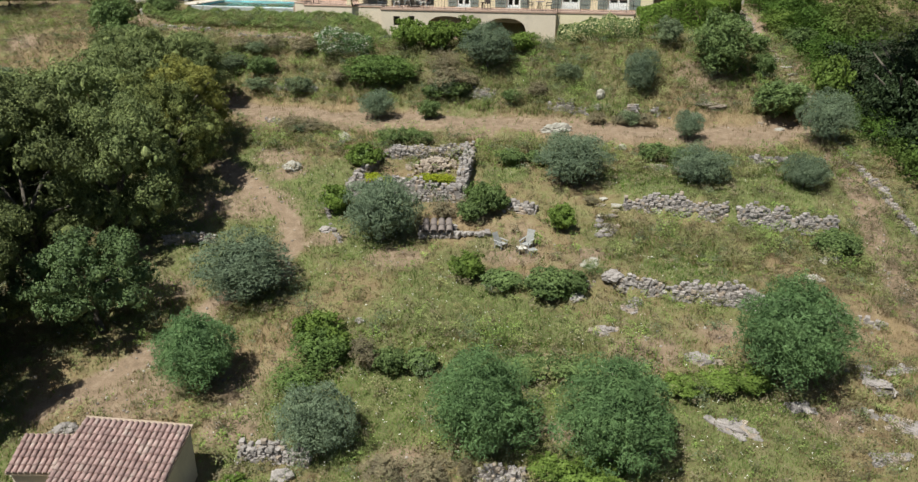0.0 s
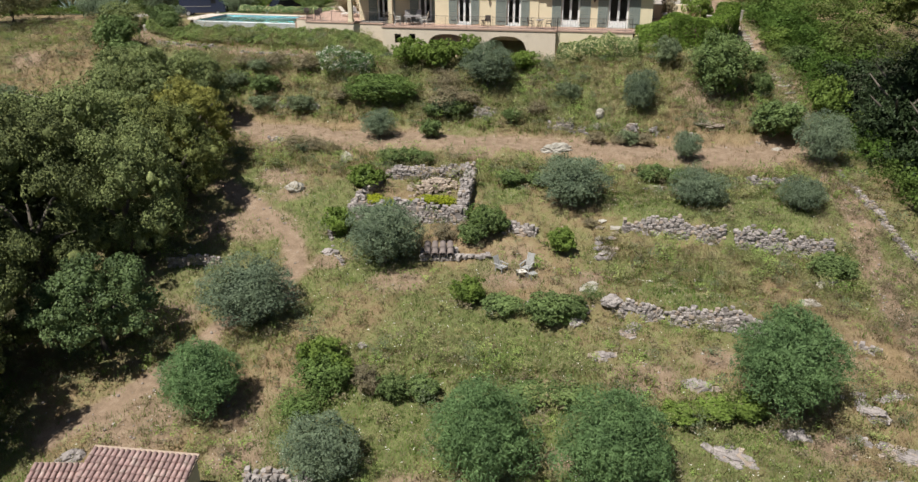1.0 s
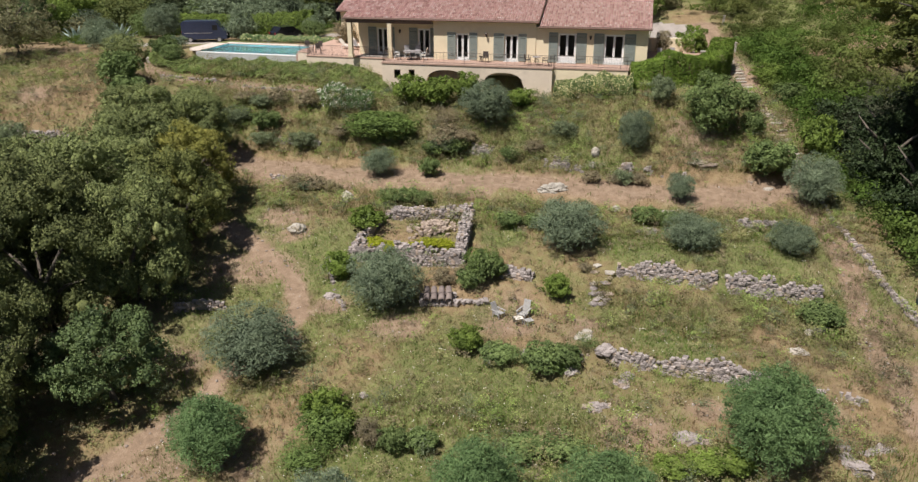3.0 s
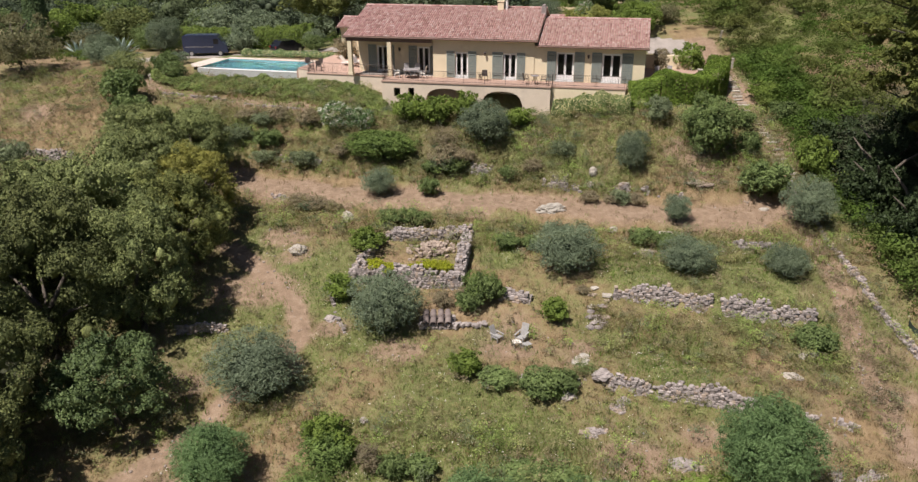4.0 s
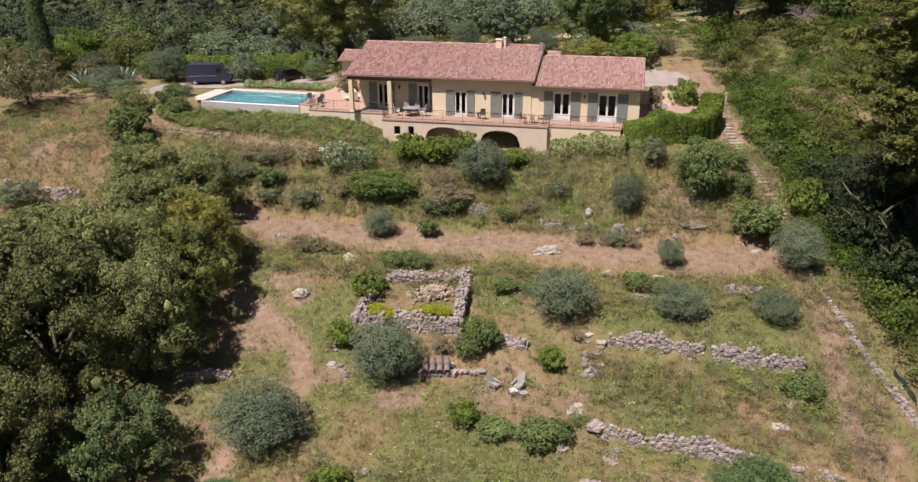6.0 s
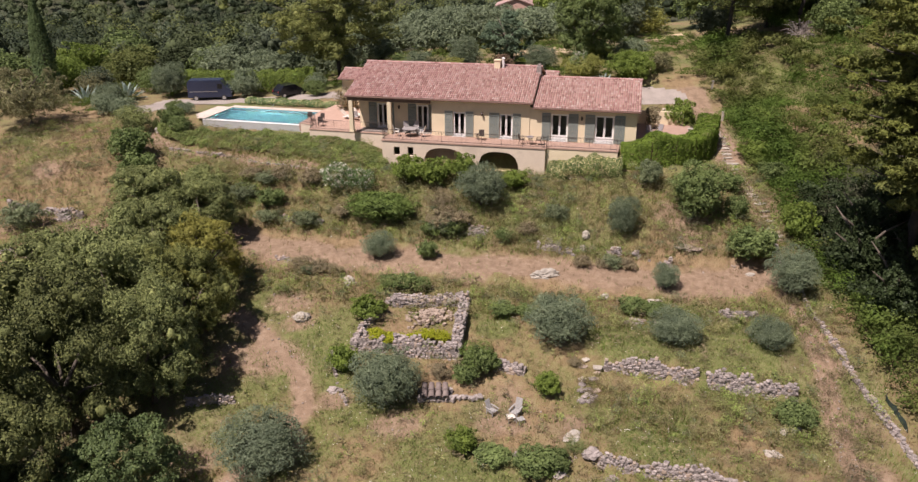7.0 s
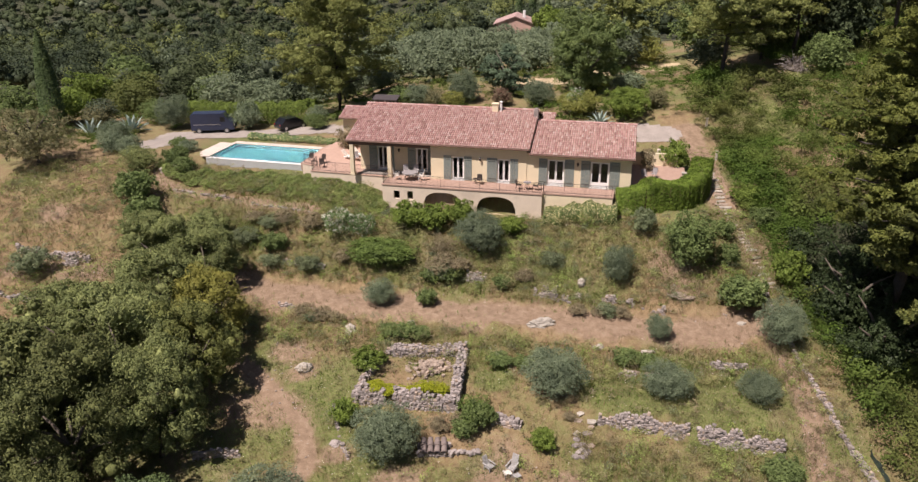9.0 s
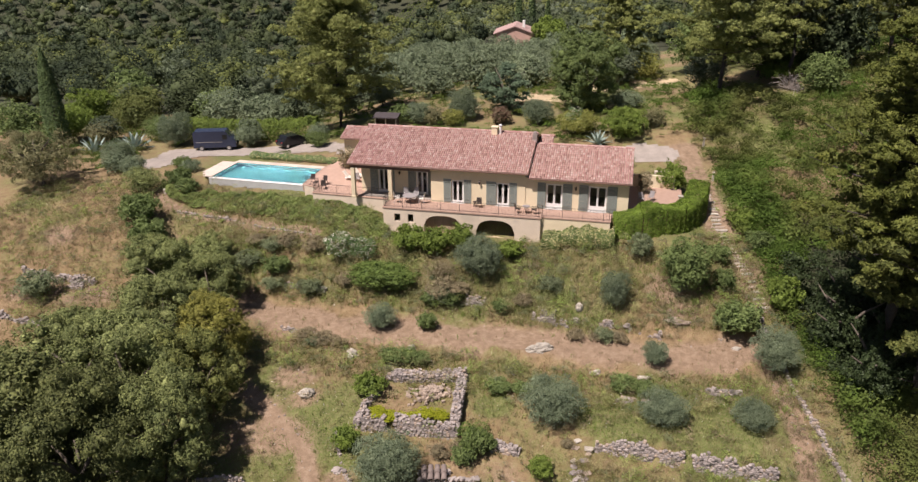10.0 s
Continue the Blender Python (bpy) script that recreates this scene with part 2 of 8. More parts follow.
M_COPING = surface("pale_coping", (0.64, 0.545, 0.47), (0.55, 0.46, 0.39), 1.5, 25.0, 0.85, 0.2, 0.004, each=0.05)
M_POOLWALL = surface("pool_plaster", (0.46, 0.47, 0.46), (0.37, 0.38, 0.375), 1.5, 20.0, 0.7, 0.1, 0.004)
M_LINER = surface("turquoise_liner", (0.42, 0.82, 0.84), (0.36, 0.75, 0.79), 1.2, 8.0, 0.5, 0.0)
M_WHITE = surface("white_paint", (0.80, 0.79, 0.76), (0.70, 0.69, 0.66), 2.0, 30.0, 0.5, 0.1, 0.002)
M_SHUTTER = surface("sage_shutter_paint", (0.27, 0.30, 0.27), (0.21, 0.235, 0.21), 1.8, 30.0, 0.6, 0.1, 0.002)
M_IRON = surface("dark_iron", (0.10, 0.075, 0.065), (0.05, 0.04, 0.035), 6, 40, 0.55, 0.1, 0.002, metal=0.6)
M_GUTTER = surface("brown_gutter", (0.20, 0.11, 0.08), (0.13, 0.075, 0.055), 3, 30, 0.5, 0.1, 0.002)
M_TEAK = surface("weathered_teak", (0.390, 0.374, 0.351), (0.281, 0.265, 0.250), 5, 45, 0.85, 0.3, 0.004)
M_GREYWOOD = surface("grey_furniture", (0.34, 0.31, 0.30), (0.22, 0.20, 0.20), 5, 45, 0.7, 0.2, 0.004)
M_CLOTH = surface("pale_canvas", (0.72, 0.66, 0.58), (0.60, 0.54, 0.47), 4, 45, 0.9, 0.2, 0.004)
M_DARKROOM = surface("interior_plaster", (0.34, 0.30, 0.26), (0.26, 0.23, 0.20), 2, 20, 0.9, 0.0)
M_SHEDROOF = surface("dark_bitumen_sheet", (0.075, 0.060, 0.062), (0.045, 0.038, 0.040), 2, 30, 0.9, 0.3, 0.01)
M_NET = surface("green_netting", (0.036, 0.056, 0.042), (0.024, 0.040, 0.030), 3, 60, 0.8, 0.2, 0.003)
M_GRAVEL = surface("pale_gravel", (0.37, 0.32, 0.28), (0.26, 0.225, 0.195), 1.0, 18.0, 0.95, 0.5, 0.02)
M_SOILROAD = surface("sandy_soil", (0.56, 0.44, 0.28), (0.46, 0.35, 0.21), 0.8, 14.0, 0.95, 0.4, 0.02)
M_PINKWALL = surface("pink_render", (0.58, 0.37, 0.30), (0.50, 0.31, 0.25), 0.8, 20.0, 0.9, 0.1, 0.004)
M_VAN = surface("dark_blue_paint", (0.04, 0.05, 0.09), (0.032, 0.04, 0.075), 1.0, 10.0, 0.25, 0.0, metal=0.3)
M_CAR = surface("black_paint", (0.02, 0.022, 0.026), (0.015, 0.016, 0.02), 1.0, 10.0, 0.2, 0.0, metal=0.3)
M_RUBBER = surface("rubber", (0.03, 0.03, 0.03), (0.02, 0.02, 0.02), 4, 40, 0.9, 0.1, 0.003)
M_CHROME = surface("light_alloy", (0.6, 0.6, 0.6), (0.5, 0.5, 0.5), 4, 40, 0.35, 0.0, metal=0.9)
M_LAMPRED = surface("red_lens", (0.35, 0.02, 0.02), (0.25, 0.015, 0.015), 4, 40, 0.3, 0.0)


def glass(name, tint, rough=0.02):
    m, nt, p = blank(name, rough)
    p.inputs["Base Color"].default_value = (*tint, 1)
    p.inputs["Transmission Weight"].default_value = 1.0
    p.inputs["IOR"].default_value = 1.33 if "water" in name else 1.45
    return m


M_GLASS = glass("window_glass", (0.75, 0.8, 0.8))


def pool_water():
    m, nt, p = blank("pool_water", 0.05)
    pos = world_pos(nt)
    p.inputs["Base Color"].default_value = (0.75, 0.97, 1.0, 1)
    p.inputs["Transmission Weight"].default_value = 1.0
    p.inputs["IOR"].default_value = 1.33
    bumped(nt, p, noise_at(nt, 3.0, 3, pos), 0.12, 0.05)
    return m


M_WATER = pool_water()


def ground_material():
    """Dry grass, green grass and bare soil, mixed by the ground's own cover attribute and by noise."""
    m, nt, p = blank("hillside_ground", 0.97)
    pos = world_pos(nt)
    att = nt.nodes.new("ShaderNodeAttribute")
    att.attribute_name = "cover"
    sep = nt.nodes.new("ShaderNodeSeparateColor")
    nt.links.new(att.outputs["Color"], sep.inputs["Color"])
    big, mid, fine = noise_at(nt, 0.35, 5, pos), noise_at(nt, 1.7, 5, pos, 0.7), noise_at(nt, 11.0, 5, pos, 0.75)
    dry = ramp(nt, mid, ((0.3, (0.172, 0.122, 0.060)), (0.5, (0.258, 0.182, 0.092)), (0.7, (0.318, 0.238, 0.128))))
    green = ramp(nt, mid, ((0.3, (0.074, 0.106, 0.022)), (0.55, (0.128, 0.166, 0.038)), (0.75, (0.200, 0.218, 0.068))))
    soil = ramp(nt, mid, ((0.3, (0.192, 0.133, 0.088)), (0.5, (0.276, 0.193, 0.130)), (0.72, (0.362, 0.272, 0.194))))
    lit = ramp(nt, noise_at(nt, 26.0, 3, pos, 0.7), ((0.3, (0.62, 0.59, 0.54)), (0.55, (0.95, 0.93, 0.89)), (0.75, (1.22, 1.19, 1.13))))

    def edge(channel, n, w):
        a = nt.nodes.new("ShaderNodeMath")
        a.operation = "ADD"
        nt.links.new(channel, a.inputs[0])
        nt.links.new(n, a.inputs[1])
        return ramp(nt, a.outputs[0], ((max(0.0, 0.99 - w), (0, 0, 0)), (1.0, (1, 1, 1)))) if w > 2 else ramp(nt, half(a.outputs[0]), ((0.5 - w / 2, (0, 0, 0)), (0.5 + w / 2, (1, 1, 1))))

    def half(s):
        a = nt.nodes.new("ShaderNodeMath")
        a.operation = "MULTIPLY"
        nt.links.new(s, a.inputs[0])
        a.inputs[1].default_value = 0.5
        return a.outputs[0]

    col = mixed(nt, edge(sep.outputs["Green"], mid, 0.22), dry, green)
    col = mixed(nt, edge(sep.outputs["Red"], fine, 0.2), col, soil)
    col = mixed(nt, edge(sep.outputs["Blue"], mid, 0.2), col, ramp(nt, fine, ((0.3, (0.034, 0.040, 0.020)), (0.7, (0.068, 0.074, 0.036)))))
    col = mixed(nt, 0.75, col, lit, "MULTIPLY")
    nt.links.new(col, p.inputs["Base Color"])
    bumped(nt, p, fine, 0.8, 0.09)
    return m


M_GROUND = ground_material()

# ---- building tools ----
def thing(name, label, category, group="", m=None, kind=""):
    e = new(name)
    e.empty_display_size = 0.3
    if m is not None:
        e.matrix_basis = m
    return tagged(e, label, category, group, kind)


def mesh_data(name, verts, faces, material, smooth=False):
    """A mesh from numpy arrays; faces is one array of equal-sided polygons."""
    me = bpy.data.meshes.new(name)
    verts, faces = np.ascontiguousarray(verts, np.float32), np.ascontiguousarray(faces, np.int32)
    k = faces.shape[1]
    me.vertices.add(len(verts))
    me.vertices.foreach_set("co", verts.ravel())
    me.loops.add(faces.size)
    me.loops.foreach_set("vertex_index", faces.ravel())
    me.polygons.add(len(faces))
    me.polygons.foreach_set("loop_start", np.arange(0, faces.size, k, dtype=np.int32))
    if smooth:
        me.polygons.foreach_set("use_smooth", np.ones(len(faces), bool))
    me.update(calc_edges=True)
    me.materials.append(material)
    return me


def bm_data(name, bm, material, smooth=False):
    bmesh.ops.recalc_face_normals(bm, faces=bm.faces)
    me = bpy.data.meshes.new(name)
    bm.to_mesh(me)
    bm.free()
    if smooth:
        for f in me.polygons:
            f.use_smooth = True
    me.materials.append(material)
    return me


def under(ob, parent):
    if parent is not None:
        ob.parent = parent
    return ob


def part(name, bm, material, parent, label="", smooth=False):
    ob = under(new(name, bm_data(name, bm, material, smooth)), parent)
    return tagged(ob, label) if label else ob


def piece(name, data, parent, m=None):
    ob = under(new(name, data), parent)
    if m is not None:
        ob.matrix_basis = m
    return ob


def box(bm, x0, x1, y0, y1, z0, z1, bevel=0.0, m=None):
    vs = [bm.verts.new((x, y, z)) for z in (z0, z1) for y in (y0, y1) for x in (x0, x1)]
    fs = [bm.faces.new([vs[i] for i in q]) for q in ((0, 2, 3, 1), (4, 5, 7, 6), (0, 1, 5, 4), (2, 6, 7, 3), (0, 4, 6, 2), (1, 3, 7, 5))]
    if bevel:
        es = list({e for f in fs for e in f.edges})
        r = bmesh.ops.bevel(bm, geom=es, offset=bevel, segments=1, affect="EDGES")
        vs = list({v for f in r["faces"] for v in f.verts} | {v for v in vs if v.is_valid})
    if m is not None:
        bmesh.ops.transform(bm, matrix=m, verts=vs)
    return vs


def boxed(*args, **kw):
    bm = bmesh.new()
    box(bm, *args, **kw)
    return bm


def tube(bm, a, b, r0, r1=None, n=8, caps=True):
    a, b = Vector(a), Vector(b)
    r1 = r0 if r1 is None else r1
    q = (b - a).to_track_quat("Z", "Y")
    rings = []
    for c, r in ((a, r0), (b, r1)):
        rings.append([bm.verts.new(c + q @ Vector((r * math.cos(i * math.tau / n), r * math.sin(i * math.tau / n), 0))) for i in range(n)])
    for i in range(n):
        bm.faces.new((rings[0][i], rings[0][(i + 1) % n], rings[1][(i + 1) % n], rings[1][i]))
    if caps:
        bm.faces.new(rings[0][::-1])
        bm.faces.new(rings[1])


def stone_data(name, rng, material, flat=0.7):
    """A rough rounded stone about one metre across."""
    bm = bmesh.new()
    bmesh.ops.create_cube(bm, size=1.0)
    bmesh.ops.bevel(bm, geom=bm.edges[:], offset=0.13, segments=1, affect="EDGES")
    for v in bm.verts:
        v.co += Vector(rng.uniform(-0.12, 0.12, 3))
        v.co.z *= flat
    return bm_data(name, bm, material)


def leaves(rng, centres, outward, length, width, spread=0.7, lift=0.2):
    """Pointed three-cornered leaves at the centres, roughly facing outward. Returns vertices and triangles."""
    n = len(centres)
    nrm = outward + rng.normal(0, spread, (n, 3)) + np.array((0, 0, lift))
    nrm /= np.linalg.norm(nrm, axis=1, keepdims=True) + 1e-9
    a = np.cross(nrm, rng.normal(0, 1, (n, 3)))
    a /= np.linalg.norm(a, axis=1, keepdims=True) + 1e-9
    b = np.cross(nrm, a)
    ln = length * rng.uniform(0.6, 1.3, (n, 1))
    wd = (width * rng.uniform(0.6, 1.3, (n, 1))) / 2
    v = np.stack((centres - a * ln * 0.4 + b * wd, centres - a * ln * 0.4 - b * wd, centres + a * ln * 0.6), 1).reshape(-1, 3)
    return v, np.arange(3 * n).reshape(-1, 3)


def on_sphere(rng, n):
    d = rng.normal(0, 1, (n, 3))
    return d / np.linalg.norm(d, axis=1, keepdims=True)


def ball_data(level):
    bm = bmesh.new()
    bmesh.ops.create_icosphere(bm, subdivisions=level, radius=1.0)
    v, f = np.array([q.co[:] for q in bm.verts]), np.array([[q.index for q in g.verts] for g in bm.faces])
    bm.free()
    return v, f


BALLS = {k: ball_data(k) for k in (1, 2)}


def hearts(rng, lobes, share=0.8, squash=1.0, level=1, rough=0.13):
    """A knobbly closed heart inside every lobe, so that a crown is dense behind its leaves."""
    lobes = np.asarray(lobes, float)
    bv, bf = BALLS[level]
    n, k = len(lobes), len(bv)
    r = lobes[:, 3, None, None] * share * (1 + rng.normal(0, rough, (n, k, 1)))
    v = lobes[:, None, :3] + bv[None] * r * (1, 1, squash)
    f = bf[None] + (np.arange(n) * k)[:, None, None]
    return v.reshape(-1, 3), f.reshape(-1, 3)


def lobed(rng, lobes, n, length, width, shell=(0.84, 1.05), spread=0.45, lift=0.25, squash=1.0, hull=True, clumps=9, size=0.5):
    """Leaves over a set of lobes (x, y, z, r), gathered in small clumps on every lobe."""
    lobes = np.asarray(lobes, float)
    w = lobes[:, 3] ** 2
    pick = rng.choice(len(lobes), n, p=w / w.sum())
    cd = on_sphere(rng, len(lobes) * clumps).reshape(len(lobes), clumps, 3)
    cd[..., 2] = np.where(cd[..., 2] < -0.3, -cd[..., 2], cd[..., 2])
    cs = rng.uniform(0.65, 1.3, (len(lobes), clumps)) * size
    q = rng.integers(0, clumps, n)
    axis = cd[pick, q]
    d = on_sphere(rng, n) + 0.55 * axis
    d /= np.linalg.norm(d, axis=1, keepdims=True) + 1e-9
    off = axis * 0.72 + d * (cs[pick, q] * rng.uniform(shell[0], shell[1], n))[:, None]
    off = off * lobes[pick, 3][:, None]
    off[:, 2] *= squash
    c = lobes[pick, :3] + off
    if hull:
        near = np.zeros(n, bool)
        for i, (x, y, z, rr) in enumerate(lobes):
            inside = ((c - (x, y, z)) ** 2 * (1, 1, 1 / squash ** 2)).sum(1) < (0.78 * rr) ** 2
            near |= inside & (pick != i)
        c, d = c[~near], d[~near]
    return leaves(rng, c, d, length, width, spread, lift)


def joined(*sets):
    """Several (vertices, triangles) pairs as one."""
    vs, fs, k = [], [], 0
    for v, f in sets:
        vs.append(v)
        fs.append(f + k)
        k += len(v)
    return np.concatenate(vs), np.concatenate(fs)


def round_lobes(rng, w, h, k, r0, r1, foot=0.05, tall=0.0):
    """Lobes spread over an uneven egg of width w and height h standing on the ground."""
    d = on_sphere(rng, k)
    d = d[np.argsort(d[:, 2])]
    out = []
    for x, y, z in d:
        r = rng.uniform(r0, r1)
        s = rng.uniform(0.72, 1.0) + (0.24 * rng.random() if rng.random() < 0.25 else 0.0)
        zz = h / 2 + z * s * (h / 2 - r * 0.8)
        taper = 1 - tall * max(0, z)
        out.append((x * s * taper * (w / 2 - r * 0.8), y * s * taper * (w / 2 - r * 0.8), max(zz, r * 0.5 + foot * h), r))
    return out


def limb(bm, pts, radii, n=7):
    """One bent tapering tube through the points."""
    rings = []
    for i, p in enumerate(pts):
        d = (Vector(pts[min(i + 1, len(pts) - 1)]) - Vector(pts[max(i - 1, 0)])).normalized()
        q = d.to_track_quat("Z", "Y")
        rings.append([bm.verts.new(Vector(p) + q @ Vector((radii[i] * math.cos(k * math.tau / n), radii[i] * math.sin(k * math.tau / n), 0))) for k in range(n)])
    for r0, r1 in zip(rings[:-1], rings[1:]):
        for k in range(n):
            bm.faces.new((r0[k], r0[(k + 1) % n], r1[(k + 1) % n], r1[k]))
    bm.faces.new(rings[-1])
    return bm


def limb_data(rng, material, h, r, limbs, reach, bend=0.15, stem="trunk"):
    """A tapered trunk and the limbs that leave it, as (name, mesh) pairs."""
    p, segs = Vector((0, 0, -0.3)), 4
    pts = [p]
    for i in range(segs):
        p = p + Vector((rng.uniform(-bend, bend), rng.uniform(-bend, bend), (h + 0.3) / segs))
        pts.append(p)
    out = [(stem, bm_data(stem, limb(bmesh.new(), pts, [r * (1 - 0.14 * i) for i in range(segs + 1)], 8), material, True))]
    for j in range(limbs):
        q = pts[-1 - (j % 2)]
        a = j * math.tau / limbs + rng.uniform(-0.4, 0.4)
        e = q + Vector((math.cos(a) * reach, math.sin(a) * reach, reach * rng.uniform(0.4, 1.1)))
        mid = (q + e) / 2 + Vector((0, 0, reach * 0.12))
        out.append(("limb", bm_data("limb", limb(bmesh.new(), (q, mid, e), (r * 0.5, r * 0.34, r * 0.1), 6), material, True)))
    return out

# ---- the lie of the land ----
YAW = 0.2182                      # the house stands 12.5 degrees off the x axis
U = (np.cos(YAW), -np.sin(YAW))   # along the facade
V = (np.sin(YAW), np.cos(YAW))    # away from the viewer
HX, HY = 2.15, 66.93              # origin of the house plan


def to_uv(x, y):
    return (x - HX) * U[0] + (y - HY) * U[1], (x - HX) * V[0] + (y - HY) * V[1]


def to_xy(u, v):
    return HX + u * U[0] + v * V[0], HY + u * U[1] + v * V[1]


def step(a, b, x):
    t = np.clip((x - a) / (b - a), 0, 1)
    return t * t * (3 - 2 * t)


def wave(x, y, s, k=0.0):
    return (np.sin(x / s + 1.3 * k) * np.cos(y / s * 1.13 + k) + 0.5 * np.sin(x / s * 2.3 + y / s * 1.7 + k)
            + 0.3 * np.cos(x / s * 4.1 - y / s * 3.3 + 2 * k))


SLOPE_S = (-200, -40, 15, 20, 26, 28.5, 30.3, 31.3, 35, 36.6, 39.7, 42, 44.2, 45.5, 50, 52, 53, 56.2, 57.5, 60, 62.5, 66, 72, 80)
SLOPE_Z = (-60, -16, -2.5, -1.2, 0.3, 0.8, 1.15, 1.8, 2.3, 2.75, 3.3, 3.9, 4.5, 5.1, 6.0, 6.4, 6.9, 7.1, 8.0, 10.2, 11.8, 12.4, 13.0, 13.2)
MID_Y = (60, 74, 78, 86, 100, 115, 175, 250, 330, 450, 700, 2500)
MID_Z = (13.2, 13.3, 13.6, 14.8, 15.6, 15.2, 11.0, 5.0, 4.0, 30.0, 95.0, 400.0)
LEFT_Y = (60, 74, 100, 130, 200, 270, 330, 450, 700, 2500)
LEFT_Z = (13.2, 13.2, 13.0, 9.0, 0.0, -6.0, -3.0, 18.0, 85.0, 400.0)


def height(x, y):
    """The lie of the land: terraces climbing to the house, then a shallow valley and the far hill."""
    x, y = np.asarray(x, float), np.asarray(y, float)
    xc = np.clip(x, -27, 13) + 0.06 * wave(x, y, 5.0)
    s = y + 0.24 * xc + 0.35 * wave(x, y, 7.0, 1.0)
    low = np.interp(s, SLOPE_S, SLOPE_Z)
    # the two walled shelves
    shelf2 = step(3.5, 6.0, x) * (1 - step(19.5, 23, x))
    line2 = y + 0.24 * x - 36.9
    low = low + shelf2 * np.where(line2 > 0, 0.62 * (1 - step(0.5, 4.0, line2)), -0.12 * step(-4, 0, line2))
    shelf1 = step(9.0, 10.0, x) * (1 - step(21.3, 22.6, x))
    line1 = y + 0.24 * x - 44.95
    low = low + shelf1 * np.where(line1 > 0, 0.30 * (1 - step(0.5, 4.0, line1)), -0.35 * step(-3, 0, line1))
    back = np.interp(y, MID_Y, MID_Z)
    left = np.interp(y, LEFT_Y, LEFT_Z)
    far = left + (back - left) * step(-28, 2, x)
    k = step(68, 76, y + 0.24 * xc)
    z = low * (1 - k) + far * k
    # the scrub hillside beyond the boundary
    rise = np.clip(x - 29, 0, 70) * 0.17 * step(44, 80, y) * (1 - step(130, 200, y))
    # the ground climbs behind the patio, falls a little towards the yard and lies lower beside the footway
    rise = rise + step(76, 90, y) * (1 - step(112, 150, y)) * np.interp(x, (-2, 10, 18, 26), (0, 0.8, 1.5, 2.2))
    rise = rise - 0.95 * step(83, 92, y) * (1 - step(112, 150, y)) * (1 - step(-18, -8, x))
    rise = rise - 1.45 * step(20, 26, x) * step(53, 58, y) * (1 - step(61, 69, y))
    rise = rise + 0.9 * (1 - step(-33, -28, x)) * step(54, 60, y) * (1 - step(64, 72, y))
    z = z + rise - 0.0011 * np.clip(x - 99, 0, 600) * step(60, 100, y)
    z = z + 0.05 * wave(x, y, 1.3, 2.0) * (1 - step(120, 160, y)) + 0.6 * wave(x, y, 23, 4.0) * step(110, 200, y)
    # level ground under and around the house, lower before the arched vaults
    u, v = to_uv(x, y)
    z = z - 0.8 * step(-11, -8.5, u) * (1 - step(6.5, 10, u)) * step(-6.5, -3.4, v) * (1 - step(-0.6, 0.6, v))
    z = z - 0.65 * step(-33, -31, u) * (1 - step(-19, -17.5, u)) * step(0.5, 3.8, v) * (1 - step(4.9, 5.3, v))
    start = np.interp(u, (-19, -18, -8.6, -8.0), (5.0, 2.8, 0.6, -1.4))
    flat = step(-34, -31, u) * (1 - step(15.5, 19, u)) * step(0.0, 1.2, v - start) * (1 - step(12, 16, v))
    z = z * (1 - flat) + (13.25 + 0.35 * step(8, 14, u)) * flat
    return z


def hz(x, y):
    return float(height(x, y))


def near_line(x, y, pts):
    """Distance of every place to a broken line."""
    best = np.full(np.shape(x), 1e9)
    for (ax, ay), (bx, by) in zip(pts[:-1], pts[1:]):
        dx, dy = bx - ax, by - ay
        t = np.clip(((x - ax) * dx + (y - ay) * dy) / (dx * dx + dy * dy), 0, 1)
        best = np.minimum(best, np.hypot(x - ax - t * dx, y - ay - t * dy))
    return best


PATH = ((-19, 59.3), (-13, 57.2), (-6, 55.4), (0, 54.4), (7, 53.0), (13, 51.6), (20, 50.2), (24, 51.8))
TRACK = ((-16.5, 49.5), (-13.8, 47.2), (-10.6, 43.6), (-9.6, 40.2), (-12.5, 35.5), (-15.5, 31.8), (-19, 28.5))
DESCENT = ((24.2, 50.5), (24.6, 46.0), (24.0, 41.0), (23.0, 36.0), (22.5, 30.0))
FOOTWAY = ((25.4, 72.0), (25.1, 68.9), (24.9, 65.9), (25.2, 62.1), (25.4, 60.0), (25.8, 58.5), (26.0, 56.9), (26.2, 55.2))
SIDE = ((24.3, 81.4), (26.3, 81.9), (26.0, 76.0), *FOOTWAY[:-1])
UPPER = ((-31.2, 75.0), (-29.5, 72.2), (-26.6, 70.0), (-20.2, 68.0), (-13.0, 65.6))


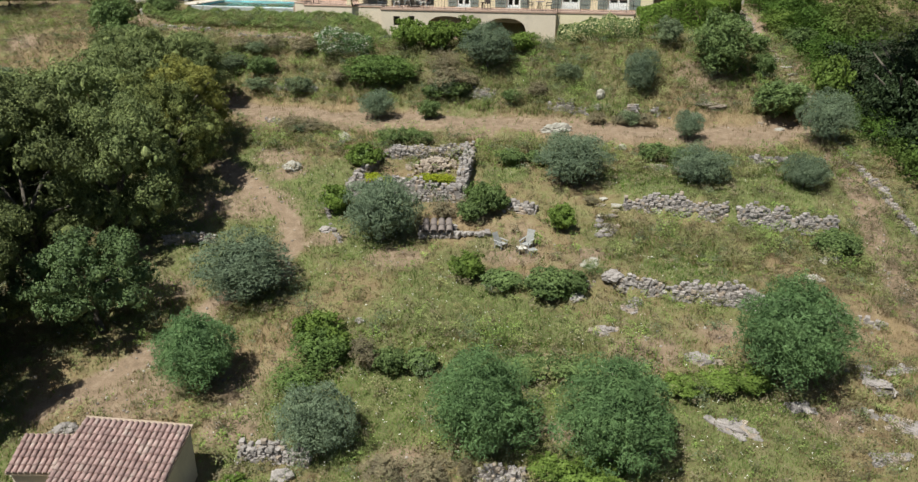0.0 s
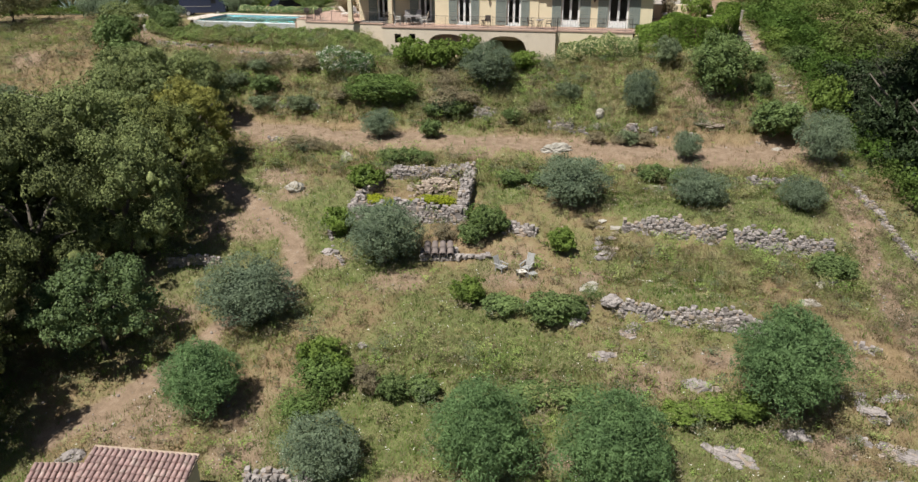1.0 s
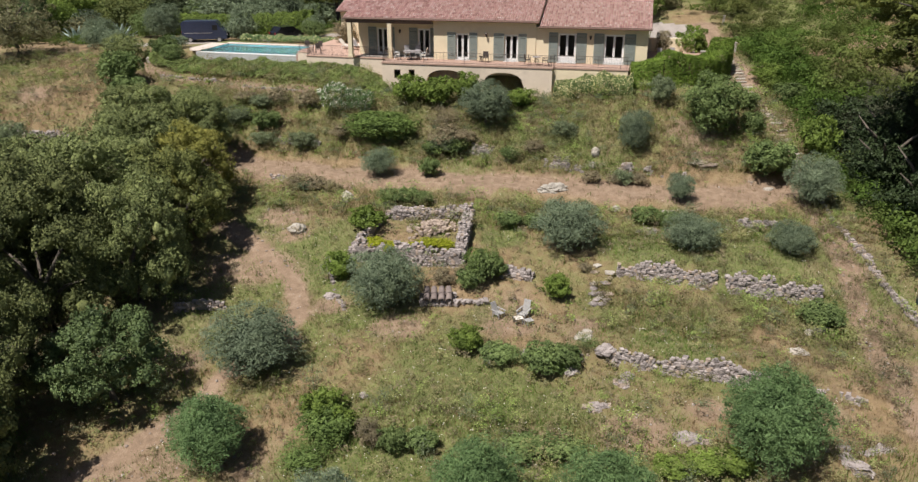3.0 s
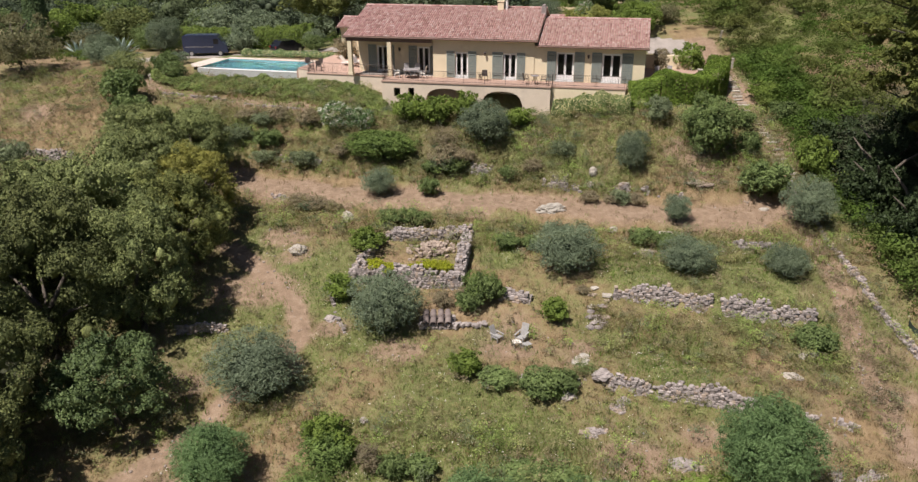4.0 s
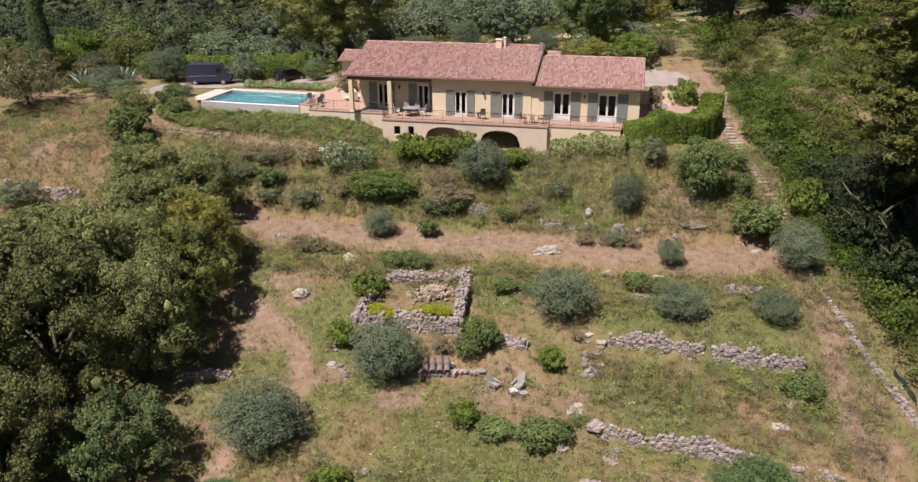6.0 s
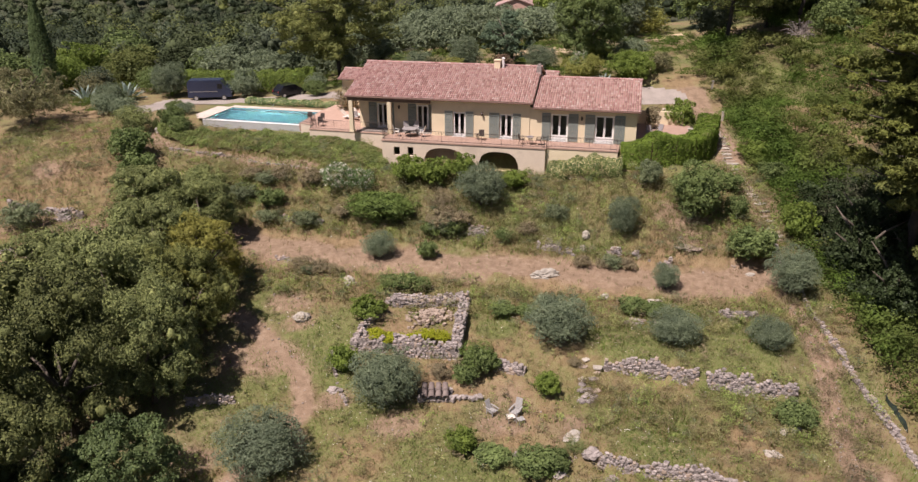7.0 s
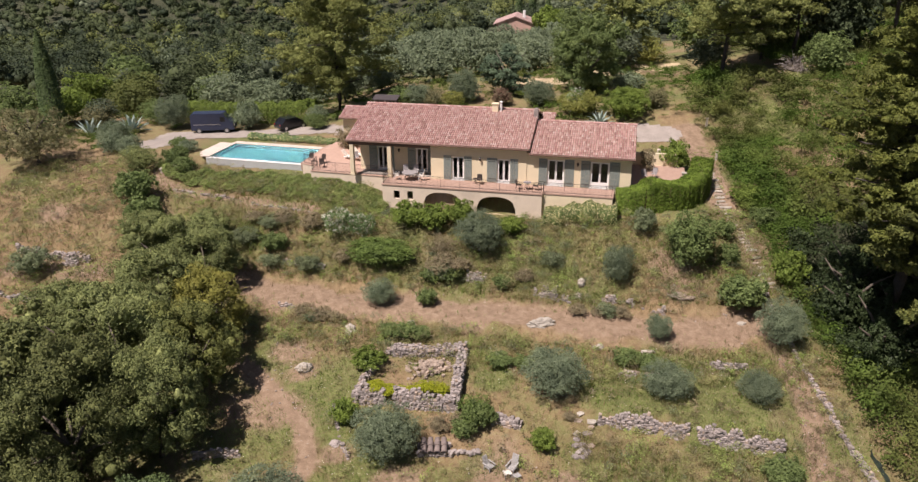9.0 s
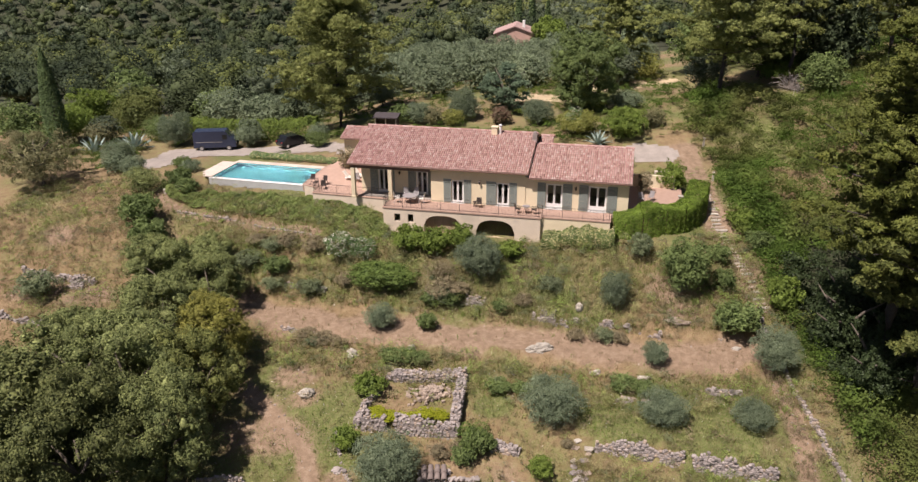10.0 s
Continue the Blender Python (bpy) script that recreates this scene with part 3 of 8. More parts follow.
def cover(x, y):
    """Shares of bare soil, green grass and dark ground at every place."""
    soil = 0.27 + 0.17 * wave(x, y, 3.7, 0.4) + 0.10 * wave(x, y, 1.4, 2.2)
    for pts, w in ((PATH, 1.5 + 0.5 * wave(x, y, 1.6, 1.0)), (TRACK, 0.6), (DESCENT, 0.6), (SIDE, 1.1)):
        soil = np.maximum(soil, 1.0 - 0.62 * step(w * 0.45, w * 1.5, near_line(x, y, pts)))
    soil = np.maximum(soil, 0.95 * (1 - step(0.35, 0.8, near_line(x, y, UPPER))))
    for cx, cy, r in ((-3.6, 38.6, 2.2), (4.0, 37.9, 1.0), (-11.3, 48.2, 1.6), (-14.5, 32.0, 2.4), (3.3, 29.6, 1.5), (8.3, 30.0, 2.2), (4.2, 26.0, 1.1),
                      (-10, 27, 1.8), (18, 56.5, 2.6), (-15.5, 45.5, 2.2), (-7.8, 41.0, 1.6), (-2.5, 24.5, 2.0), (23.5, 52.0, 1.8), (-13, 45, 3.2), (-12.5, 50.5, 2.4), (-10.5, 37.8, 2.0), (-15, 29, 3.0), (-16, 36.5, 2.2), (23.9, 34, 1.5), (24.3, 38, 1.5), (24.6, 42, 1.5), (24.8, 45.5, 1.6), (23.2, 30, 1.8), (7.5, 38.0, 1.4), (18.7, 55.0, 2.2), (-38, 61.2, 3.6), (-33, 60.5, 3.2), (-38, 66.8, 2.2), (8.7, 30.0, 2.4), (16.9, 30.6, 1.8), (12.6, 31.4, 1.5), (16.0, 26.2, 1.6), (2.6, 38.4, 1.8)):
        soil = np.maximum(soil, 0.72 * (1 - step(r * 0.5, r * 1.3, np.hypot(x - cx, (y - cy) * 1.4))))
    green = 0.54 + 0.22 * wave(x, y, 5.1, 3.0) + 0.12 * wave(x, y, 1.7, 1.0)
    for cx, cy, r, g in ((12.5, 44.6, 4.5, 0.82), (17, 43.4, 3.5, 0.80), (3, 46.5, 2.0, 0.85), (0, 33, 5.5, 0.78), (-5, 28, 5.5, 0.85), (2, 39.5, 2.0, 0.75), (-14.0, 29.5, 2.0, 0.8),
                         (-11, 61.5, 5.0, 0.55), (2, 60.5, 5.0, 0.58), (13, 57.5, 5.0, 0.55), (8, 55.0, 2.5, 0.7), (1, 56.5, 2.5, 0.75), (12, 26, 5, 0.7), (20, 90, 9, 0.58), (-40, 92, 12, 0.7)):
        green = np.maximum(green, g * (1 - step(r * 0.5, r * 1.3, np.hypot(x - cx, (y - cy) * 1.3))))
    green = green - 0.30 * (1 - step(1.0, 4.0, near_line(x, y, PATH))) - 0.28 * (1 - step(-31, -27, x)) * step(52, 58, y)
    dark_ground = step(28.5, 31, x) * step(38, 42, y) * (1 - step(60, 72, y)) + step(116, 140, y) * (1 - step(0, 20, x)) * 0.9 + step(150, 190, y) * step(0, 20, x) * 0.9 + (1 - step(-27, -20, x)) * (1 - step(50, 56, y)) * 0.75
    return np.clip(soil, 0, 1), np.clip(green, 0, 1), np.clip(dark_ground, 0, 1)


def graded(parts):
    out = [np.arange(a, b, s) for a, b, s in parts]
    return np.concatenate(out)


def build_ground():
    xs = graded(((-1800, -400, 140), (-400, -120, 20), (-120, -46, 4), (-46, 46, 0.42), (46, 120, 4), (120, 400, 20), (400, 1801, 140)))
    ys = graded(((-400, -40, 60), (-40, 12, 6.5), (12, 88, 0.40), (88, 130, 1.0), (130, 420, 8), (420, 2300, 110)))
    gx, gy = np.meshgrid(xs, ys)
    gz = height(gx, gy)
    # the pool's basin is cut out of the ground
    u, v = to_uv(gx, gy)
    gz = np.where((u > -30.9) & (u < -18.7) & (v > 4.75) & (v < 10.75), np.minimum(gz, 11.2), gz)
    nx, ny = len(xs), len(ys)
    idx = np.arange(nx * ny).reshape(ny, nx)
    f = np.stack((idx[:-1, :-1], idx[:-1, 1:], idx[1:, 1:], idx[1:, :-1]), -1).reshape(-1, 4)
    me = mesh_data("ground", np.stack((gx, gy, gz), -1).reshape(-1, 3), f, M_GROUND, True)
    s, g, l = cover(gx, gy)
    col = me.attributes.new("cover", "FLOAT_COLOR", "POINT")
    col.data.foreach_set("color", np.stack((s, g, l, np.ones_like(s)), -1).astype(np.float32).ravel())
    ob = new("ground", me)
    tagged(ob, "terraced hillside of dry and green grass with bare tan soil paths", "ground", kind="structure")


build_ground()

# ---- trees and shrubs ----
def crown_data(name, seed, material, w, h, k, r, n, leaf, loose=0.16, heart=0.0, **kw):
    """A crown of many lobes, each of them a handful of leaf clumps round a dense heart."""
    rng = np.random.default_rng(seed)
    lb = round_lobes(rng, w, h, k, r[0], r[1], kw.pop("foot", 0.05), kw.pop("tall", 0.0))
    v, f = lobed(rng, lb, n, leaf[0], leaf[1], **kw)
    # loose sprays that break the outline
    lo = np.array(lb)
    k2 = int(n * loose)
    per = 14
    o = lo[rng.choice(len(lo), k2 // per)]
    d = on_sphere(rng, len(o))
    d[:, 2] = np.abs(d[:, 2]) * 0.9
    d = np.repeat(d, per, 0)
    g = rng.uniform(0.9, 1.3 + loose, (len(d), 1))
    c = np.repeat(o[:, :3], per, 0) + d * np.repeat(o[:, 3:], per, 0) * g + rng.normal(0, 0.1, d.shape) * np.repeat(o[:, 3:], per, 0)
    v1, f1 = leaves(rng, c, d, leaf[0], leaf[1], 0.9)
    # the dense heart of the crown
    if heart:
        return mesh_data(name, *joined((v, f), (v1, f1), hearts(rng, lb, heart)), material)
    # sparse inner leaves in the heart of the crown
    m = n // 6
    d = on_sphere(rng, m)
    c = d * rng.uniform(0.3, 0.74, (m, 1)) * (w / 2, w / 2, h / 2) + (0, 0, h * 0.5)
    c[:, 2] = np.maximum(c[:, 2], 0.06 * h)
    return mesh_data(name, *joined((v, f), (v1, f1), leaves(rng, c, d, leaf[0] * 1.6, leaf[1] * 2.2, 0.6)), material)


def tree_kind(name, crown, trunk, label, category):
    t = thing(name, label, category)
    for part_name, data in trunk:
        piece(part_name, data, t)
    piece("crown", crown, t)
    return t


def set_at(ob, x, y, sx, sz, turn=0.0, sink=0.0, tilt=0.0):
    ob.matrix_basis = Matrix.Translation((x, y, hz(x, y) - sink)) @ Matrix.Rotation(turn, 4, "Z") @ Matrix.Rotation(tilt, 4, "X") @ Matrix.Diagonal((sx, sx, sz, 1))
    return ob


def plant(kind, w0, h0, x, y, w, h, turn=0.0, label="", group=""):
    m = Matrix.Translation((x, y, hz(x, y) - 0.05)) @ Matrix.Rotation(turn, 4, "Z") @ Matrix.Diagonal((w / w0, w / w0, h / h0, 1))
    ob = copy_thing(kind, m)
    return tagged(ob, label, group=group)


def drop_kind(kind):
    for o in (*kind.children_recursive, kind):
        bpy.data.objects.remove(o)


R = np.random.default_rng(11)
OL_TRUNK = limb_data(np.random.default_rng(3), M_BARK, 1.0, 0.17, 5, 1.1)
SH_TRUNK = limb_data(np.random.default_rng(4), M_BARK, 0.35, 0.05, 2, 0.5, stem="stem")
FAR_TRUNK = limb_data(np.random.default_rng(6), M_BARK, 1.8, 0.24, 2, 1.6)
EDGE_TRUNK = limb_data(np.random.default_rng(8), M_BARK, 1.9, 0.2, 5, 1.5)
OK_TRUNK = limb_data(np.random.default_rng(5), M_BARK, 2.6, 0.28, 6, 2.6)

olive_kinds = [tree_kind("olive_tree", crown_data("crown", 20 + i, M_OLIVE, 4.6, 4.0, 120, (0.3, 0.66), 25000, (0.14, 0.044), loose=0.3, spread=0.9, foot=0.12, size=0.58), OL_TRUNK,
                         "grey-green bushy olive tree standing in dry grass", "tree") for i in range(2)]
mid_kinds = [tree_kind("round_tree", crown_data("crown", 30 + i, M_MID, 4.6, 4.3, 130, (0.32, 0.66), 34000, (0.15, 0.036), loose=0.28, spread=0.9, tall=(0.3, 0.8, 0.45)[i], foot=0.14, size=0.58), OL_TRUNK,
                       "green bushy tree with fine foliage on a grassy terrace", "tree") for i in range(3)]
OLIVES = ((-11.34, 35.98, 5.4, 3.5), (-4.5, 40.5, 4.6, 3.9), (7.1, 45.0, 4.8, 3.4), (15.0, 44.4, 3.6, 2.4), (21.2, 43.9, 3.0, 2.1),
          (2.3, 59.5, 4.4, 3.3), (24.6, 49.1, 3.8, 3.6), (15.6, 49.8, 2.1, 2.0), (-6.1, 55.7, 2.8, 2.2), (13.4, 55.5, 2.6, 3.2), (-6.0, 25.7, 3.5, 3.1),
          (1.0, 94.6, 4.0, 4.2), (-4.6, 94.8, 3.8, 2.9), (10.2, 90.7, 4.2, 3.2), (-38.6, 83.3, 4.0, 3.0), (-36.4, 95.6, 4.9, 4.3))
for i, (x, y, w, h) in enumerate(OLIVES):
    plant(olive_kinds[i % 2], 4.6, 4.0, x, y, w * 0.98, h, R.uniform(0, 6.28), group="olive trees on the terraces")
for i, (x, y, w, h) in enumerate(((-12.1, 29.7, 3.9, 3.7), (0.9, 25.4, 4.6, 4.2), (6.2, 24.4, 4.8, 4.4), (14.4, 28.1, 5.0, 4.9))):
    plant(mid_kinds[(1, 0, 2, 1)[i]], 4.6, 4.3, x, y, w * 1.04, h * 1.04, R.uniform(0, 6.28), group="round trees on the lower terrace")

shrub_g = [tree_kind("shrub", crown_data("crown", 40 + i, M_GREEN, 2.6, 2.1, 50, (0.18, 0.42), 4800, (0.15, 0.09), spread=0.8), SH_TRUNK, "dense green leafy shrub on the slope", "shrub") for i in range(2)]
shrub_b = [tree_kind("bright_shrub", crown_data("crown", 50 + i, M_BRIGHT, 2.4, 1.9, 46, (0.16, 0.4), 4400, (0.15, 0.09), spread=0.8), SH_TRUNK, "bright green leafy bush growing in the grass", "shrub") for i in range(2)]
shrub_y = tree_kind("yellow_shrub", crown_data("crown", 60, M_YELLOW, 2.4, 1.4, 30, (0.2, 0.4), 5200, (0.10, 0.06)), SH_TRUNK, "yellow-green flowering plant growing over the rubble wall", "shrub")
shrub_o = tree_kind("grey_shrub", crown_data("crown", 61, M_SAGE, 2.6, 2.0, 46, (0.16, 0.4), 4400, (0.16, 0.05), spread=0.9), SH_TRUNK, "grey-green low shrub on the bank", "shrub")
shrub_d = tree_kind("dry_shrub", crown_data("crown", 62, M_BROWN, 1.8, 1.6, 28, (0.16, 0.36), 3200, (0.14, 0.035), spread=0.55), SH_TRUNK, "half-dry brownish shrub in the grass", "shrub")
GREEN_SHRUBS = ((-0.2, 57.7, 2.0, 1.3), (-2.2, 55.3, 1.8, 1.4), (1.6, 42.7, 2.0, 2.0), (0.7, 42.0, 1.8, 1.3), (2.5, 42.9, 1.4, 1.2), (4.5, 34.7, 2.4, 1.5), (5.8, 34.9, 1.9, 1.3), (22.9, 57.0, 2.0, 1.8), (27.7, 62.5, 2.6, 2.0), (23.2, 59.8, 2.2, 1.6),
                (2.2, 35.6, 2.1, 0.9), (23.1, 53.6, 3.9, 2.6), (3.1, 29.4, 2.2, 0.8), (5.0, 29.3, 2.2, 0.8), (-1.8, 29.9, 1.6, 1.2),
                (-3.2, 29.9, 1.5, 1.3), (20.8, 38.0, 2.6, 1.4), (-29.2, 66.4, 3.6, 2.6), (-30.6, 68.4, 3.8, 3.2), (-16.2, 62.6, 2.6, 1.6), (-29.2, 76.0, 2.6, 2.4), (-3.8, 51.7, 2.2, 1.1),
                (-5.0, 51.9, 1.8, 1.0), (-2.6, 51.4, 1.6, 1.0), (12.8, 47.6, 2.0, 1.2), (14.3, 47.0, 1.8, 1.0), (3.5, 48.0, 2.0, 1.0), (5.2, 47.7, 1.6, 0.9), (-1.9, 58.0, 1.9, 1.2), (4.2, 56.8, 1.8, 1.0))
for i, (x, y, w, h) in enumerate(GREEN_SHRUBS):
    plant(shrub_g[i % 2], 2.6, 2.1, x, y, w * 1.05, h * 1.05, R.uniform(0, 6.28), group="green shrubs on the slope")
BRIGHT_SHRUBS = ((-6.3, 48.4, 2.6, 1.6), (-7.6, 43.6, 1.9, 1.8), (0.44, 36.4, 1.9, 1.4), (6.0, 40.4, 1.7, 1.6), (3.4, 23.8, 1.5, 0.8), (5.0, 23.2, 2.6, 0.9),
                 (-4.0, 62.5, 3.0, 2.3), (-1.7, 62.2, 3.0, 2.2), (0.6, 62.2, 2.6, 2.4), (5.1, 60.9, 2.4, 1.5), (21.9, 72.0, 3.0, 2.9), (27.5, 55.4, 2.8, 3.4), (-9.0, 23.5, 2.0, 0.9), (-11.0, 23.2, 1.6, 0.8), (-6.9, 32.0, 2.4, 1.7), (-5.9, 31.4, 1.6, 1.1), (26.9, 65.4, 2.6, 1.8))
for i, (x, y, w, h) in enumerate(BRIGHT_SHRUBS):
    plant(shrub_b[i % 2], 2.4, 1.9, x, y, w * 1.05, h * 1.05, R.uniform(0, 6.28), group="bright bushes on the terraces")
for x, y, w, h in ((9.9, 28.0, 1.9, 0.8), (11.4, 28.0, 1.9, 0.8), (12.7, 27.9, 2.0, 1.0)):
    plant(shrub_b[0], 2.4, 1.9, x, y, w, h, R.uniform(0, 6.28), "low green shrub along the stony bank", "low bank shrubs")
for x, y, w, h in ((-37.1, 60.0, 3.6, 2.4), (-12.9, 60.5, 2.6, 1.5), (8.3, 57.5, 2.4, 1.4), (12.3, 53.2, 2.0, 1.1),
                   (-1.0, 57.9, 2.4, 1.6), (-19.0, 63.5, 3.0, 1.6), (-17.0, 64.6, 2.6, 1.2), (16.2, 59.2, 2.4, 2.3), (-16.4, 61.4, 2.4, 1.2), (-11.6, 54.2, 1.8, 0.7)):
    plant(shrub_o, 2.6, 2.0, x, y, w, h, R.uniform(0, 6.28), group="grey shrubs on the bank")
for x, y, w, h in ((-4.4, 30.2, 1.5, 1.6), (-1.2, 24.0, 1.8, 0.9), (-3.0, 24.2, 1.8, 0.9), (0.3, 23.9, 1.0, 1.0), (8.0, 42.6, 1.0, 0.6), (-1.0, 42.5, 1.6, 1.0), (0.4, 43.0, 1.4, 0.9), (-12.4, 54.8, 1.9, 1.0), (-10.9, 54.3, 1.9, 1.0), (-9.6, 53.9, 1.6, 0.9), (13.4, 52.9, 1.6, 0.9), (11.8, 53.3, 1.6, 0.8), (-0.8, 58.4, 3.4, 1.7), (0.6, 58.3, 2.2, 1.2), (6.0, 56.9, 2.0, 1.2), (10.0, 53.4, 1.7, 0.9), (-9.6, 60.6, 2.2, 1.1), (-12.8, 64.0, 2.6, 1.3), (-15.6, 64.8, 2.4, 1.2), (-18.6, 65.6, 2.4, 1.0)):
    plant(shrub_d, 1.8, 1.6, x, y, w, h, R.uniform(0, 6.28), group="dry shrubs")

# the clipped round bush beside the footway
round_bush = tree_kind("round_bush", crown_data("crown", 70, M_GREEN, 4.6, 4.7, 110, (0.36, 0.7), 17000, (0.15, 0.10), loose=0.05), OL_TRUNK, "large dense rounded bush on the bare bank", "bush")
set_at(round_bush, 19.4, 56.5, 1.02, 0.95)

# holm oaks of the grove
oak_kinds = [tree_kind("holm_oak", crown_data("crown", 80 + i, (M_OAK, M_OAKG, M_OAKN)[i], 9.0, 8.5, 78, (0.55, 1.15), 40000, (0.15, 0.105), foot=0.2, lift=0.2, spread=0.5, loose=0.06, heart=0.5), OK_TRUNK, "dark evergreen holm oak in a dense grove", "tree") for i in range(3)]
edge_oak = tree_kind("holm_oak", crown_data("crown", 89, M_EDGE, 6.4, 5.3, 54, (0.42, 0.85), 21000, (0.14, 0.095), foot=0.34, spread=0.5, loose=0.08, heart=0.5), EDGE_TRUNK, "smaller holm oak at the edge of the bare track", "tree")
oak_inner = tree_kind("holm_oak", crown_data("crown", 86, M_OAKN, 9.0, 8.5, 72, (0.6, 1.2), 15000, (0.24, 0.17), foot=0.2, lift=0.2, spread=0.5, loose=0.06, heart=0.5), OK_TRUNK, "dark evergreen holm oak inside the dense grove", "tree")
# Oaks with y under 28 are added, mostly out of view, for their shade.
OAKS = ((-24.0, 32.0, 7.2, 9.0), (-23.8, 27.4, 7.4, 9.4), (-24.0, 39.0, 9.5, 10.5), (-19.8, 41.5, 7.5, 9.0), (-18.6, 47.0, 6.5, 7.6), (-23.6, 46.5, 9.0, 9.5), (-23.5, 53.3, 8.0, 7.6), (-28.5, 49.0, 9.0, 8.0), (-21.2, 58.6, 6.2, 6.2),
        (-25.5, 59.8, 7.6, 6.6), (-28.0, 63.3, 5.0, 5.0), (-30.0, 42.0, 10.0, 10.0), (-27.0, 31.0, 10.0, 10.0), (-30.5, 53.5, 6.5, 4.4), (-35.5, 47.6, 8.6, 5.4), (-38.0, 41.0, 10.0, 7.0), (-22.5, 64.2, 4.0, 3.4), (-26.5, 25.0, 8.6, 9.0), (-33.0, 27.0, 10.0, 9.0), (-22.6, 19.4, 8.4, 9.6), (-25.0, 21.6, 6.0, 8.0))
for i, (x, y, w, h) in enumerate(OAKS):
    plant(oak_inner if x < -29 or y < 26 else oak_kinds[2] if x < -20 and y < 41 else oak_kinds[1] if y > 52 else oak_kinds[i % 2], 9.0, 8.5, x, y, w, h, R.uniform(0, 6.28), group="holm oak grove")
set_at(edge_oak, -18.3, 33.8, 1.06, 1.05, 1.0)
yoak = tree_kind("yellow_oak", crown_data("crown", 88, M_OAKY, 7.0, 7.0, 60, (0.5, 0.95), 24000, (0.15, 0.105), foot=0.15, lift=0.2, spread=0.5, heart=0.5), OK_TRUNK, "yellow-green oak at the edge of the grove", "tree")
set_at(yoak, -19.0, 51.6, 0.92, 0.95)
for k in (*olive_kinds, *mid_kinds, *shrub_g, *shrub_b, shrub_o, shrub_d, *oak_kinds, oak_inner):
    drop_kind(k)


# pines: limbs that carry flat pads of needles
def pine_data(seed, h, bare, reach, pads, n, leaf, material=None, lean=0.0, heart=0.0):
    rng = np.random.default_rng(seed)
    top = Vector((lean * h, 0, h * 0.94))
    segs = 8
    pts = [Vector((0, 0, -0.5)).lerp(top, i / segs) + Vector((rng.uniform(-0.15, 0.15), rng.uniform(-0.15, 0.15), 0)) * (0 < i < segs) for i in range(segs + 1)]
    r = h * 0.017
    wood = [("trunk", bm_data("trunk", limb(bmesh.new(), pts, [r * (1 - 0.11 * i) for i in range(segs + 1)], 9), M_PINEBARK, True))]
    lobes = []
    for j in range(pads):
        t = bare + (1 - bare) * (j / pads) ** 0.9
        a = j * 2.4 + rng.uniform(-0.5, 0.5)
        g = (t - bare) / (1 - bare)
        length = reach * (0.55 + 0.75 * math.sin(math.pi * min(1, g * 0.8 + 0.22))) * rng.uniform(0.65, 1.1) * (1 - 0.55 * g ** 3)
        base = Vector((0, 0, 0)).lerp(top, t)
        tip = base + Vector((math.cos(a) * length, math.sin(a) * length, length * rng.uniform(0.05, 0.35)))
        mid = base.lerp(tip, 0.55) + Vector((0, 0, -0.12 * length * rng.uniform(0, 1)))
        wood.append(("limb", bm_data("limb", limb(bmesh.new(), (base, mid, tip), (r * 0.20 * (1.1 - g * 0.6), r * 0.12, r * 0.04), 5), M_PINEBARK, True)))
        for q in range(6):
            c = base.lerp(tip, 0.24 + 0.16 * q) + Vector(rng.uniform(-1, 1, 3)) * length * 0.12
            lobes.append((c.x, c.y, c.z + 0.2, rng.uniform(0.10, 0.20) * reach))
    v, f = lobed(rng, lobes, n, leaf[0], leaf[1], spread=0.6, squash=0.6, lift=0.4, hull=False, clumps=6, size=0.5)
    if heart:
        v, f = joined((v, f), hearts(rng, lobes, heart, 0.6))
    return wood, mesh_data("crown", v, f, material or M_PINE_SHADED)


def pine(x, y, label, seed, h, bare, reach, pads, n, leaf, turn=0.0, lean=0.0, material=None, heart=0.0):
    wood, cr = pine_data(seed, h, bare, reach, pads, n, leaf, material, lean, heart)
    t = tree_kind("pine_tree", cr, wood, label, "tree")
    set_at(t, x, y, 1, 1, turn)
    return t


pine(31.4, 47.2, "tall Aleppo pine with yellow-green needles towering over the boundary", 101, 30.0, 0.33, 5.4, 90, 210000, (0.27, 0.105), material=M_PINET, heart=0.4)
# Pines added to deepen the shade here; most stand out of view.
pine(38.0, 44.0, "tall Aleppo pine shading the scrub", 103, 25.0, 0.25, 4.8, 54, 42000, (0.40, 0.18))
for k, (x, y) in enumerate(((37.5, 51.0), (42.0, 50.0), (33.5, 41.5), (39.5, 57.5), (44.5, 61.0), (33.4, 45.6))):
    pine(x, y, "tall Aleppo pine added to shade the dark stand beyond the boundary", 120 + k, 23.0 + k, 0.26, 4.8, 50, 34000, (0.44, 0.2))
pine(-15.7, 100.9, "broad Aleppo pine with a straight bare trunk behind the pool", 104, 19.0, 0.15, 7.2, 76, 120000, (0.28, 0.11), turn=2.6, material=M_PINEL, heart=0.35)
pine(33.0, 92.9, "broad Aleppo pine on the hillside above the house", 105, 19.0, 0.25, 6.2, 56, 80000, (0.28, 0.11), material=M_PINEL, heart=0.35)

# ---- the villa ----
HOUSE = Matrix.Translation((HX, HY, 0)) @ Matrix.Rotation(-YAW, 4, "Z")
FLOOR = 13.95


